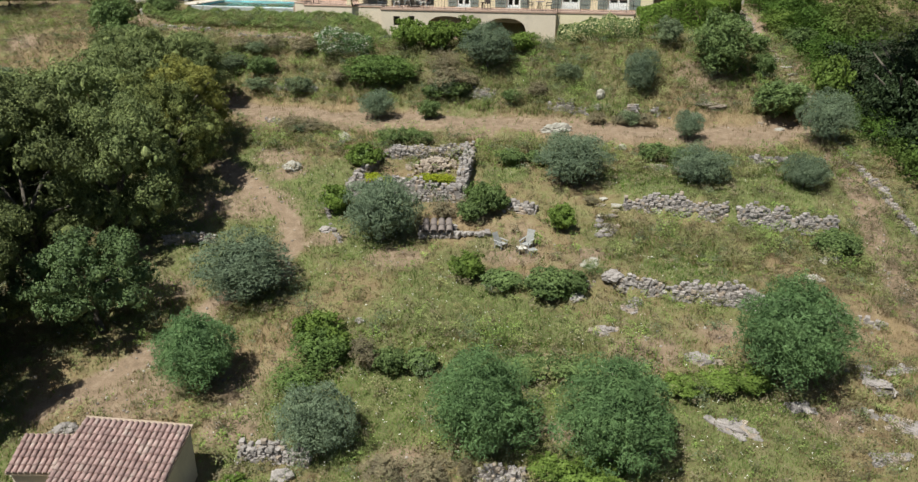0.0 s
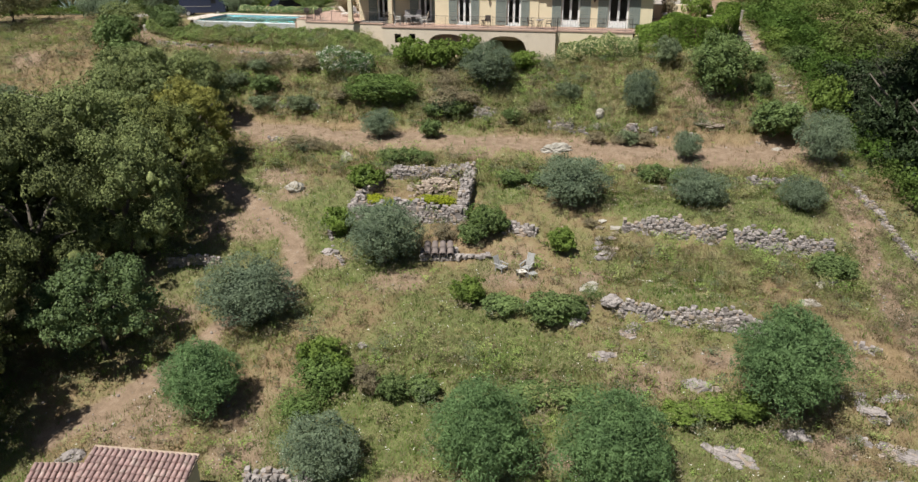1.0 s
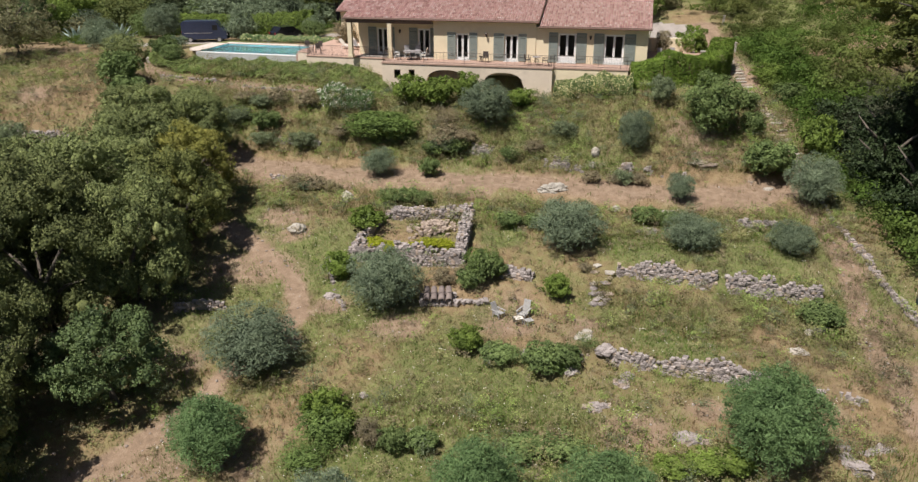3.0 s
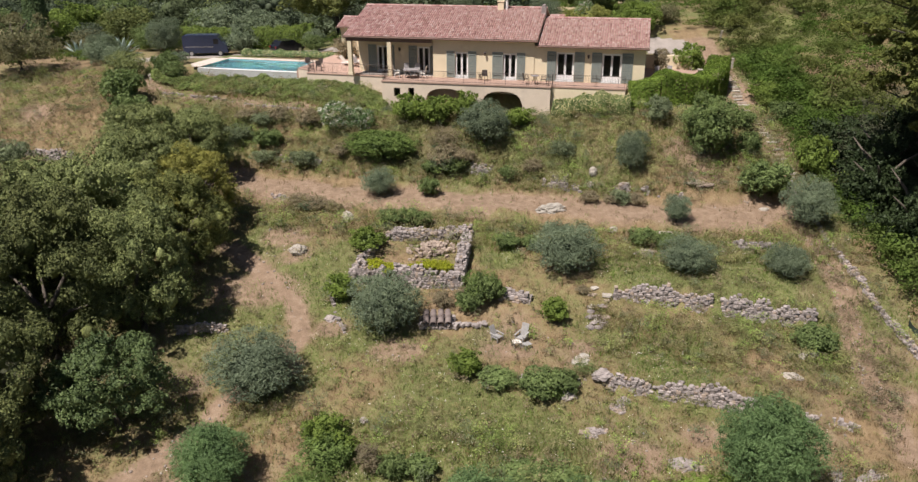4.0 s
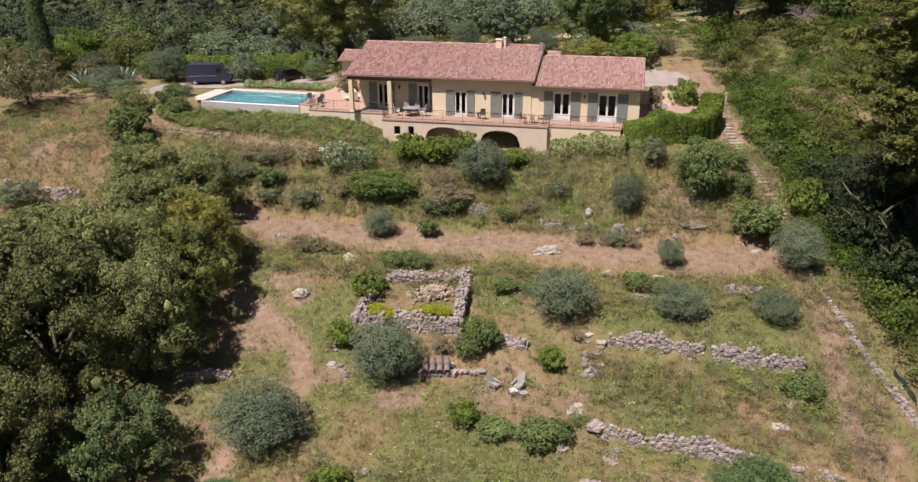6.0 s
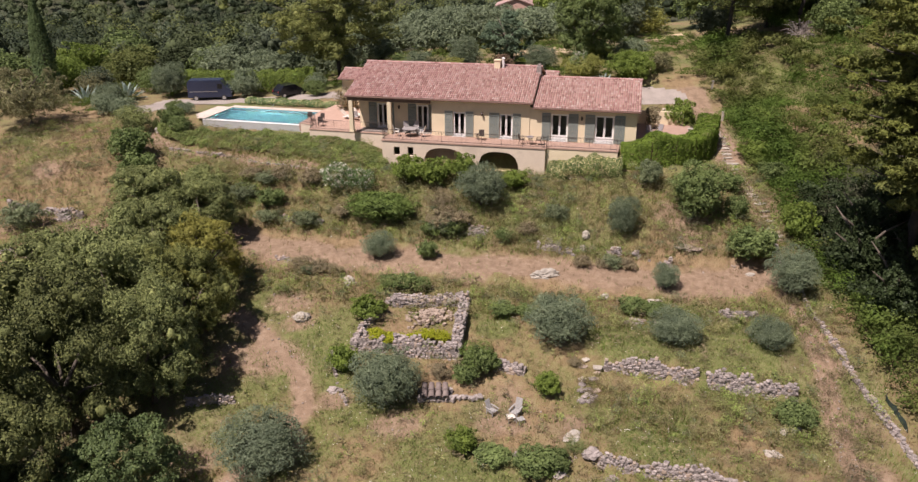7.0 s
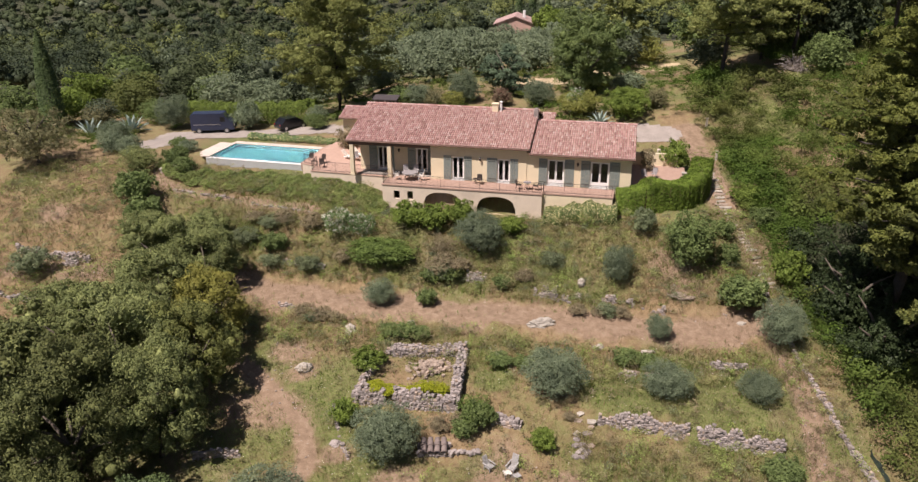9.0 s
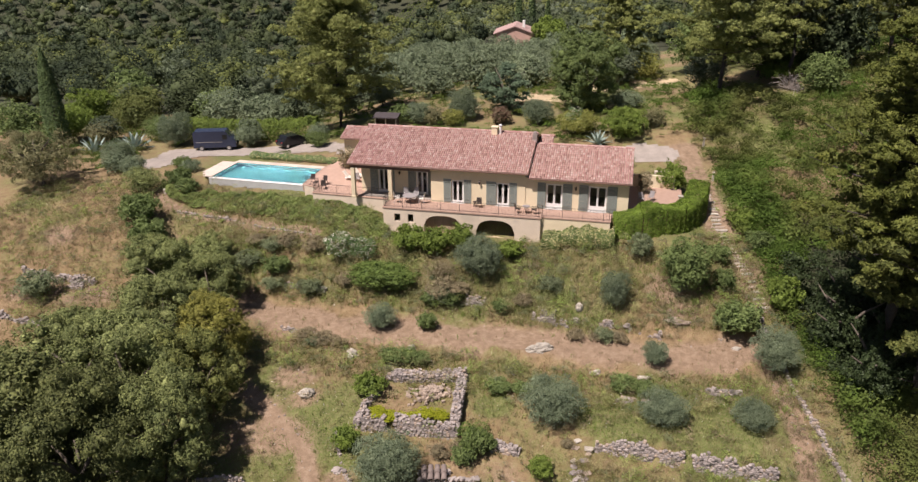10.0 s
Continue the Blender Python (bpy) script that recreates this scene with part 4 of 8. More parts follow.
def panel(bm, u0, u1, z0, z1, v0, v1, holes=()):
    """A wall slab along u with rectangular openings (u0, u1, z0, z1)."""
    us = sorted({u0, u1, *[h[0] for h in holes], *[h[1] for h in holes]})
    zs = sorted({z0, z1, *[h[2] for h in holes], *[h[3] for h in holes]})
    nu, nz = len(us), len(zs)
    grid = {}

    def vert(i, k, v):
        if (i, k, v) not in grid:
            grid[i, k, v] = bm.verts.new((us[i], v, zs[k]))
        return grid[i, k, v]

    def solid(i, k):
        if not (0 <= i < nu - 1 and 0 <= k < nz - 1):
            return False
        cu, cz = (us[i] + us[i + 1]) / 2, (zs[k] + zs[k + 1]) / 2
        return not any(h[0] < cu < h[1] and h[2] < cz < h[3] for h in holes)

    for i in range(nu - 1):
        for k in range(nz - 1):
            if not solid(i, k):
                continue
            for v in (v0, v1):
                bm.faces.new([vert(a, b, v) for a, b in ((i, k), (i + 1, k), (i + 1, k + 1), (i, k + 1))])
            for di, dk, a, b in ((-1, 0, (i, k), (i, k + 1)), (1, 0, (i + 1, k), (i + 1, k + 1)), (0, -1, (i, k), (i + 1, k)), (0, 1, (i, k + 1), (i + 1, k + 1))):
                if not solid(i + di, k + dk):
                    bm.faces.new([vert(*a, v0), vert(*b, v0), vert(*b, v1), vert(*a, v1)])


def prism(bm, pts, axis, a, b):
    """A flat outline pushed from a to b along x (pts are y, z) or along z (pts are x, y)."""
    mk = (lambda p, t: (t, p[0], p[1])) if axis == "x" else (lambda p, t: (p[0], p[1], t)) if axis == "z" else (lambda p, t: (p[0], t, p[1]))
    lo, hi = [bm.verts.new(mk(p, a)) for p in pts], [bm.verts.new(mk(p, b)) for p in pts]
    bm.faces.new(lo), bm.faces.new(hi[::-1])
    for i in range(len(pts)):
        j = (i + 1) % len(pts)
        bm.faces.new((lo[i], lo[j], hi[j], hi[i]))


def prismed(*args):
    bm = bmesh.new()
    prism(bm, *args)
    return bm


villa = thing("villa", "ochre-rendered single-storey villa with red canal-tile roofs and grey-green shutters", "house", m=HOUSE)
D1, D2 = (-2.39, -1.20, 14.0, 16.25), (1.93, 3.14, 14.0, 16.25)
W3, W4 = (6.56, 8.10, 14.05, 16.45), (10.45, 12.12, 14.05, 16.45)
RA, RB = (-10.25, -9.15, 13.97, 16.35), (-6.35, -5.17, 13.97, 16.35)
bm = bmesh.new()
panel(bm, -4.4, 4.65, 13.3, 17.33, 0.0, 0.3, (D1, D2))
part("front_wall", bm, M_WALL, villa)
bm = bmesh.new()
panel(bm, 4.652, 13.75, 13.3, 16.93, 0.06, 0.36, (W3, W4))
part("front_wall", bm, M_WALL, villa)
bm = bmesh.new()
panel(bm, -12.0, -4.4, 13.3, 17.33, 1.8, 2.1, (RA, RB))
part("porch_wall", bm, M_WALL, villa)
part("porch_side_wall", boxed(-4.398, -4.1, 0.302, 1.798, 13.3, 17.33), M_WALL, villa)
part("gable_wall", prismed(((2.102, 13.3), (13.2, 13.3), (13.2, 17.3), (6.4, 19.3), (2.102, 18.05)), "x", -12.0, -11.7), M_WALL, villa)
part("gable_wall", prismed(((0.302, 13.3), (13.2, 13.3), (13.2, 17.3), (6.4, 19.3), (0.302, 17.5)), "x", 4.35, 4.648), M_WALL, villa)
part("gable_wall", prismed(((0.062, 13.3), (11.2, 13.3), (11.2, 16.9), (5.4, 18.58), (0.062, 17.0)), "x", 13.752, 14.05), M_WALL, villa)
part("rear_wall", boxed(-11.698, 4.348, 12.9, 13.198, 13.3, 17.3), M_WALL, villa)
part("rear_wall", boxed(4.652, 13.748, 10.9, 11.198, 13.3, 16.9), M_WALL, villa)
part("inner_floor", boxed(-11.6, 13.7, 0.4, 10.8, 13.6, 13.96), M_DARKROOM, villa)
part("inner_wall", boxed(-11.6, 13.7, 4.6, 4.8, 13.97, 16.8), M_DARKROOM, villa)
part("inner_ceiling", boxed(-11.6, 4.3, 2.2, 4.58, 16.9, 17.0), M_DARKROOM, villa)
part("porch_ceiling", boxed(-12.2, -4.42, -0.1, 1.79, 17.2, 17.3), M_GUTTER, villa)
part("porch_beam", boxed(-12.4, -4.41, -0.42, -0.12, 16.98, 17.32, bevel=0.02), M_GUTTER, villa)
for u in (-12.08, -8.34):
    bm = boxed(u - 0.19, u + 0.19, -0.46, -0.08, FLOOR + 0.002, 16.98, bevel=0.015)
    box(bm, u - 0.23, u + 0.23, -0.50, -0.04, FLOOR + 0.001, FLOOR + 0.22, bevel=0.015)
    part("porch_pillar", bm, M_WALL, villa)


def tile_rows(u0, u1, v0, z0, v1, z1, pitch=0.205, run=0.37, seed=1):
    """Cover tiles of a canal-tile slope as separate half-round shells."""
    rng = np.random.default_rng(seed)
    slope = np.array((v1 - v0, z1 - z0))
    length = np.hypot(*slope)
    d = slope / length
    up = np.array((-d[1], d[0]))
    cols, rows = int((u1 - u0) / pitch), int(length / run) + 1
    a = np.linspace(0, math.pi, 5)
    verts, faces = [], []
    for c in range(cols):
        cu = u0 + (c + 0.5) * (u1 - u0) / cols
        for r in range(rows):
            s0, s1 = r * run - 0.05, min(length, (r + 1) * run + 0.03)
            j = rng.uniform(-0.012, 0.012, 3)
            for s, rad, lift in ((s0, 0.092, 0.035), (s1, 0.078, 0.005)):
                for t in a:
                    h = rad * math.sin(t) + lift + j[1] * 0.6
                    p = np.array((v0, z0)) + d * s + up * h
                    verts.append((cu + rad * math.cos(t) + j[0], p[0], p[1]))
            b = len(verts) - 10
            for k in range(4):
                faces.append((b + k, b + k + 1, b + 6 + k, b + 5 + k))
    return np.array(verts), np.array(faces)


def roof(u0, u1, ve, ze, vr, zr, seed, parent=None):
    """Both slopes of a roof, with its tiles, ridge and gutter."""
    t = 0.14
    vb = 2 * vr - ve
    r = part("roof", prismed(((ve, ze), (vr, zr), (vb, ze), (vb, ze - t), (vr, zr - t), (ve, ze - t)), "x", u0, u1), M_MORTAR, parent or villa)
    tagged(r, "weathered red canal-tile roof")
    v, f = tile_rows(u0, u1, ve - 0.04, ze, vr, zr, seed=seed)
    tagged(under(new("roof_tiles", mesh_data("roof_tiles", v, f, M_ROOF)), r), kind="stuff")
    bm = bmesh.new()
    n = int((u1 - u0) / 0.4)
    for i in range(n):
        a = u0 + i * (u1 - u0) / n
        tube(bm, (a, vr, zr + 0.02), (a + (u1 - u0) / n + 0.03, vr, zr + 0.02), 0.13, 0.11, 8, True)
    part("ridge_tiles", bm, M_ROOF, r)
    bm = bmesh.new()
    tube(bm, (u0 - 0.02, ve - 0.07, ze - 0.06), (u1 + 0.02, ve - 0.07, ze - 0.06), 0.065, n=8)
    part("gutter", bm, M_GUTTER, r)
    return r


roof(-12.6, 4.95, -0.5, 17.42, 6.4, 19.50, 5)
roof(4.96, 14.3, -0.45, 17.02, 5.4, 18.74, 6)
bm = boxed(0.42, 1.0, 5.6, 6.15, 19.0, 20.05, bevel=0.02)
box(bm, 0.36, 1.06, 5.54, 6.21, 20.05, 20.14, bevel=0.02)
part("chimney", bm, M_WALL, villa)
bm = bmesh.new()
tube(bm, (1.25, 5.9, 19.2), (1.25, 5.9, 20.25), 0.13, 0.12, 10)
tube(bm, (1.25, 5.9, 20.26), (1.25, 5.9, 20.34), 0.18, 0.10, 10)
part("flue", bm, M_WHITE, villa, "white flue pipe")
bm = boxed(4.55, 5.0, 5.0, 5.5, 18.8, 19.75, bevel=0.02)
box(bm, 4.62, 4.93, 5.07, 5.43, 19.75, 19.95, bevel=0.03)
part("chimney", bm, M_STONE, villa, "small grey chimney at the gable")


def french_door(h, v, kickboard=0.0):
    u0, u1, z0, z1 = h
    bm = bmesh.new()
    panel(bm, u0 + 0.002, u1 - 0.002, z0 + 0.002, z1 - 0.002, v + 0.10, v + 0.18, ((u0 + 0.07, u1 - 0.07, z0 + 0.05, z1 - 0.07),))
    d = part("french_door", bm, M_WHITE, villa, "white-framed French door with dark glass")
    mid = (u0 + u1) / 2
    for a, b in ((u0 + 0.072, mid - 0.004), (mid + 0.004, u1 - 0.072)):
        lo, hi = z0 + 0.055, z1 - 0.075
        k = lo + max(0.16, kickboard)
        bars = lo + (hi - k) / 3 + k - lo
        bm = bmesh.new()
        panel(bm, a, b, lo, hi, v + 0.11, v + 0.165, ((a + 0.085, b - 0.085, k, hi - 0.085),))
        part("door_leaf", bm, M_WHITE, d)
        part("pane", boxed(a + 0.084, b - 0.084, v + 0.13, v + 0.138, k - 0.001, hi - 0.084), M_GLASS, d)
    bm = boxed(mid - 0.06, mid - 0.045, v + 0.06, v + 0.108, z0 + 1.0, z0 + 1.12)
    part("door_handle", bm, M_CHROME, d)
    part("door_sill", boxed(u0 - 0.06, u1 + 0.06, v - 0.08, v + 0.099, z0 - 0.07, z0), M_WHITE, d)


def shutter(u0, u1, z0, z1, v):
    bm = bmesh.new()
    panel(bm, u0, u1, z0, z1, v - 0.05, v - 0.01, ((u0 + 0.07, u1 - 0.07, z0 + 0.1, z0 + 0.95), (u0 + 0.07, u1 - 0.07, z0 + 1.05, z1 - 0.08)))
    s = part("shutter", bm, M_SHUTTER, villa, "grey-green louvred shutter folded open")
    bm = bmesh.new()
    z = z0 + 0.11
    while z < z1 - 0.14:
        if not z0 + 0.9 < z < z0 + 1.05:
            box(bm, u0 + 0.068, u1 - 0.068, v - 0.042, v - 0.014, z, z + 0.055)
        z += 0.075
    tagged(part("slats", bm, M_SHUTTER, s), kind="stuff")
    for zz in (z0 + 0.3, z1 - 0.35):
        part("hinge", boxed(u0 + 0.1, u1 - 0.1, v - 0.06, v - 0.051, zz, zz + 0.03), M_IRON, s)


for h, v in ((D1, 0.0), (D2, 0.0)):
    french_door(h, v)
for h in (W3, W4):
    french_door(h, 0.06, 0.42)
for h in (RA, RB):
    french_door(h, 1.8)
for u0, u1, v in ((-3.15, -2.41, 0.0), (-1.18, -0.48, 0.0), (0.98, 1.91, 0.0), (3.16, 3.86, 0.0), (5.78, 6.54, 0.06), (8.12, 8.98, 0.06), (9.60, 10.43, 0.06), (12.14, 13.04, 0.06)):
    shutter(u0, u1, 14.02, 16.32 if v == 0 else 16.52, v)
for u0, u1 in ((-11.05, -10.27), (-9.13, -8.55), (-7.15, -6.37), (-5.15, -4.45)):
    shutter(u0, u1, 13.99, 16.42, 1.8)
for u, v, z in ((0.35, 0.0, 16.2), (9.3, 0.06, 16.2), (-8.0, 1.8, 16.1)):
    bm = boxed(u - 0.05, u + 0.05, v - 0.03, v - 0.002, z - 0.1, z + 0.12)
    tube(bm, (u, v - 0.03, z + 0.08), (u, v - 0.2, z + 0.14), 0.014, n=6)
    tube(bm, (u, v - 0.2, z - 0.18), (u, v - 0.2, z + 0.06), 0.06, 0.10, 6)
    tube(bm, (u, v - 0.2, z + 0.06), (u, v - 0.2, z + 0.15), 0.12, 0.02, 6)
    part("wall_lamp", bm, M_IRON, villa, "dark wrought-iron wall lantern")

# small rear wings
part("rear_wing_wall", boxed(-16.9, -12.02, 10.2, 14.0, 13.2, 16.9), M_WALL, villa)
roof(-17.2, -12.62, 9.8, 17.0, 12.1, 17.75, 8)
part("rear_wing_wall", boxed(4.66, 6.0, 7.2, 11.6, 16.2, 17.85), M_WALL, villa)
roof(4.96, 6.3, 7.0, 17.87, 9.4, 18.55, 9)

# ---- terrace ----
ter = thing("terrace", "raised terrace with two arched vaults and terracotta paving", "terrace", m=HOUSE, kind="structure")
TV = -2.35


def arched_wall(bm, u0, u1, z0, z1, v0, v1, arches, holes):
    edges = sorted({u0, u1, *[a for h in arches for a in h[:2]], *[a for h in holes for a in h[:2]]})
    for a, b in zip(edges[:-1], edges[1:]):
        arch = next((h for h in arches if h[0] <= a and b <= h[1]), None)
        hole = next((h for h in holes if h[0] <= a and b <= h[1]), None)
        if arch:
            n, (l, r, spring, top) = 14, arch
            for i in range(n):
                p, q = l + (r - l) * i / n, l + (r - l) * (i + 1) / n
                zz = [spring + (top - spring) * max(0.0, 1 - abs((x - (l + r) / 2) / ((r - l) / 2)) ** 2.6) ** 0.5 for x in (p, q)]
                vs = [bm.verts.new(c) for c in ((p, v0, zz[0]), (q, v0, zz[1]), (q, v0, z1), (p, v0, z1), (p, v1, zz[0]), (q, v1, zz[1]), (q, v1, z1), (p, v1, z1))]
                for f in ((0, 1, 2, 3), (5, 4, 7, 6), (0, 4, 5, 1), (3, 2, 6, 7)) + (((0, 3, 7, 4),) if i == 0 else ()) + (((1, 5, 6, 2),) if i == n - 1 else ()):
                    bm.faces.new([vs[k] for k in f])
        elif hole:
            box(bm, a, b, v0, v1, z0, hole[2])
            box(bm, a, b, v0, v1, hole[3], z1)
        else:
            box(bm, a, b, v0, v1, z0, z1)


ARCHES = ((-4.55, -0.92, 12.35, 13.42), (0.45, 4.06, 12.20, 13.36))
HOLES = ((-7.42, -6.84, 12.55, 13.32), (-6.10, -5.56, 12.55, 13.36))
bm = bmesh.new()
arched_wall(bm, -8.5, 6.4, 10.4, 13.8, TV, TV + 0.38, ARCHES, HOLES)
bmesh.ops.remove_doubles(bm, verts=bm.verts, dist=0.0005)
part("arched_wall", bm, M_TERWALL, ter)
part("side_wall", boxed(-8.5, -8.12, TV + 0.382, 0.40, 10.4, 13.8), M_TERWALL, ter)
part("side_wall", boxed(6.02, 6.4, TV + 0.382, -0.02, 10.4, 13.8), M_TERWALL, ter)
part("pier", boxed(-0.72, 0.25, TV + 0.382, -0.62, 10.4, 13.8), M_TERWALL, ter)
part("vault_back_wall", boxed(-8.1, 6.0, -0.6, -0.3, 10.4, 13.8), M_TERWALL, ter)
part("vault_floor", boxed(-8.1, 6.0, TV + 0.39, -0.61, 11.2, 11.55), M_SOILROAD, ter)
part("paving", boxed(-8.56, 6.46, TV - 0.06, -0.002, 13.802, FLOOR, bevel=0.012), M_DECK, ter, "terracotta paved terrace floor")
part("annexe_wall", boxed(6.402, 12.6, -2.0, 0.05, 11.6, 13.8), M_WALL, ter)
part("annexe_paving", boxed(6.47, 12.66, -2.05, 0.055, 13.802, FLOOR - 0.004, bevel=0.012), M_DECK, ter)
part("porch_base", boxed(-12.5, -8.502, 0.44, 1.79, 11.6, 13.8), M_TERWALL, ter)
part("porch_paving", boxed(-8.50, -4.41, -0.64, 1.795, 13.803, FLOOR + 0.004, bevel=0.012), M_DECK, ter)
part("porch_paving", boxed(-12.56, -8.502, 0.42, 1.795, 13.88, FLOOR + 0.004, bevel=0.012), M_DECK, ter)
# wooden doors closing one vault
for i in range(18):
    part("vault_plank", boxed(-4.5 + i * 0.2, -4.5 + i * 0.2 + 0.19, TV + 0.55, TV + 0.59, 11.5, 13.6, bevel=0.005), M_DECK, ter)
for h in HOLES:
    bm = bmesh.new()
    panel(bm, h[0] + 0.01, h[1] - 0.01, h[2] + 0.01, h[3] - 0.01, TV + 0.22, TV + 0.27, ((h[0] + 0.06, h[1] - 0.06, h[2] + 0.06, h[3] - 0.06),))
    w = part("cellar_window", bm, M_IRON, ter)
    part("pane", boxed(h[0] + 0.055, h[1] - 0.055, TV + 0.24, TV + 0.246, h[2] + 0.055, h[3] - 0.055), M_GLASS, w)

# lower deck beside the pool
deck = thing("pool_deck", "terracotta paved deck on a low pale wall beside the pool", "deck", m=HOUSE, kind="structure")
DECK = ((-8.52, 0.12), (-16.75, 0.42), (-16.85, 1.95), (-18.6, 2.6), (-18.2, 11.2), (-12.02, 10.0), (-12.02, 1.82), (-12.6, 1.82), (-12.6, 0.43), (-8.52, 0.43))
part("deck_wall", prismed(DECK, "z", 11.2, 13.78), M_TERWALL, deck)
part("deck_paving", prismed(((-8.53, 0.07), (-16.80, 0.37), (-16.90, 1.92), (-18.66, 2.6), (-18.26, 11.22), (-12.03, 10.02), (-12.03, 1.83), (-12.61, 1.83), (-12.61, 0.41), (-8.53, 0.41)), "z", 13.782, 13.87), M_DECK, deck)
for i in range(3):
    part("step", boxed(-18.5 - 0.34 * (i + 1), -18.27 - 0.34 * i, 4.2, 10.6, 12.6, 13.70 - 0.155 * i, bevel=0.01), M_DECK, deck)


def railing(pts, z, label):
    """Thin iron railing along plan points (house axes)."""
    r = thing("railing", label, "railing", m=HOUSE)
    bar = bm_data("bar", (lambda b: (tube(b, (0, 0, 0.08), (0, 0, 0.92), 0.008, n=4), b)[1])(bmesh.new()), M_IRON)
    post = bm_data("post", (lambda b: (tube(b, (0, 0, 0), (0, 0, 1.0), 0.022, n=6), b)[1])(bmesh.new()), M_IRON)
    for (a, b), (c, d) in zip(pts[:-1], pts[1:]):
        L = math.hypot(c - a, d - b)
        for h, name in ((0.94, "top_rail"), (0.08, "bottom_rail")):
            bm = bmesh.new()
            tube(bm, (a, b, z + h), (c, d, z + h), 0.018, n=6)
            part(name, bm, M_IRON, r)
        n = max(1, round(L / 0.13))
        for i in range(n + 1):
            t = i / n
            main = i % 14 == 0 or i == n
            piece("post" if main else "bar", post if main else bar, r, Matrix.Translation((a + (c - a) * t, b + (d - b) * t, z)))


railing(((-8.42, 0.06), (-8.42, TV + 0.08), (6.32, TV + 0.08)), FLOOR, "thin dark iron railing along the terrace edge")
railing(((6.5, TV + 0.08), (6.5, -1.92), (12.5, -1.92)), FLOOR, "thin dark iron railing before the annexe")
railing(((-8.7, 0.18), (-16.65, 0.48), (-16.75, 2.02), (-18.4, 2.66)), 13.87, "thin dark iron railing along the pool deck")

# ---- pool ----
POOL = HOUSE @ Matrix.Translation((-24.75, 7.7, 0)) @ Matrix.Rotation(radians(-2.4), 4, "Z")
pool = thing("swimming_pool", "rectangular turquoise swimming pool with pale stone coping", "pool", m=POOL, kind="structure")
pw, pd = 5.65, 2.6
bm = bmesh.new()
box(bm, -pw, pw, -pd, pd, 11.75, 11.85)
for x0, x1, y0, y1, z1 in ((-pw - 0.3, -pw, -pd - 0.25, pd + 0.3, 13.19), (pw, pw + 0.3, -pd - 0.25, pd + 0.3, 13.19), (-pw, pw, pd, pd + 0.3, 13.19), (-pw, pw, -pd - 0.25, -pd, 13.07)):
    box(bm, x0, x1, y0, y1, 11.75, z1)
part("basin", bm, M_LINER, pool)
part("water", boxed(-pw + 0.002, pw - 0.002, -pd + 0.002, pd - 0.002, 11.86, 13.10), M_WATER, pool)
part("outer_wall", boxed(-pw - 0.3, pw + 0.3, -pd - 0.5, -pd - 0.252, 11.2, 13.06), M_POOLWALL, pool)
part("overflow_edge", boxed(-pw - 0.3, pw + 0.3, -pd - 0.52, -pd - 0.05, 13.072, 13.13, bevel=0.01), M_WHITE, pool)
for i in range(20):
    a = -pw - 0.3 + i * (2 * pw + 0.6) / 20
    piece_bm = boxed(a + 0.004, a + (2 * pw + 0.6) / 20 - 0.004, pd - 0.03, pd + 0.85, 13.192, 13.26, bevel=0.012)
    part("coping_slab", piece_bm, M_COPING, pool)
for i in range(9):
    a = -pd - 0.45 + i * (2 * pd + 0.4) / 9
    part("coping_slab", boxed(-pw - (1.0 if i < 1 else 1.5 if i < 2 else 1.9), -pw + 0.03, a + 0.004, a + (2 * pd + 0.4) / 9 - 0.004, 13.192, 13.26, bevel=0.012), M_COPING, pool)
    part("coping_slab", boxed(pw - 0.03, pw + 0.45, a + 0.004, a + (2 * pd + 0.4) / 9 - 0.004, 13.192, 13.26, bevel=0.012), M_COPING, pool)
part("shelter_base", boxed(-pw - 1.3, -pw - 0.3, pd - 0.3, pd + 0.85, 11.9, 13.191), M_COPING, pool)
bm = bmesh.new()
for y in (0, 0.45):
    tube(bm, (-1.0, pd + 0.25 + 0, 13.26), (-1.0 + y, pd + 0.25, 13.9), 0.02, n=6)
part("ladder", bm, M_CHROME, pool)

# ---- patio beside the annexe ----
patio = thing("patio", "terracotta patio with an ochre retaining wall and stone steps", "patio", m=HOUSE, kind="structure")
part("patio_paving", boxed(14.06, 19.2, 1.2, 8.4, 13.2, 14.0), M_DECK, patio)
part("retaining_wall", boxed(14.06, 18.3, 8.402, 8.75, 13.2, 15.25, bevel=0.01), M_WALL, patio)
for i in range(6):
    part("step", boxed(16.6, 18.3, 8.76 + i * 0.36, 8.76 + (i + 1) * 0.36 + 0.05, 13.6, 14.2 + i * 0.17, bevel=0.015), M_COPING, patio)
part("cheek_wall", boxed(18.31, 18.55, 8.2, 11.0, 13.2, 15.0, bevel=0.01), M_COPING, patio)

# ---- stone walls, ruin and rocks ----
def stone_set(material, seed, n=8, flat=0.75):
    rng = np.random.default_rng(seed)
    return [stone_data("stone", rng, material, flat) for _ in range(n)]


GREY, PALE, PINK = stone_set(M_STONE, 1), stone_set(M_PALE, 2, 4), stone_set(M_PINK, 3, 5)


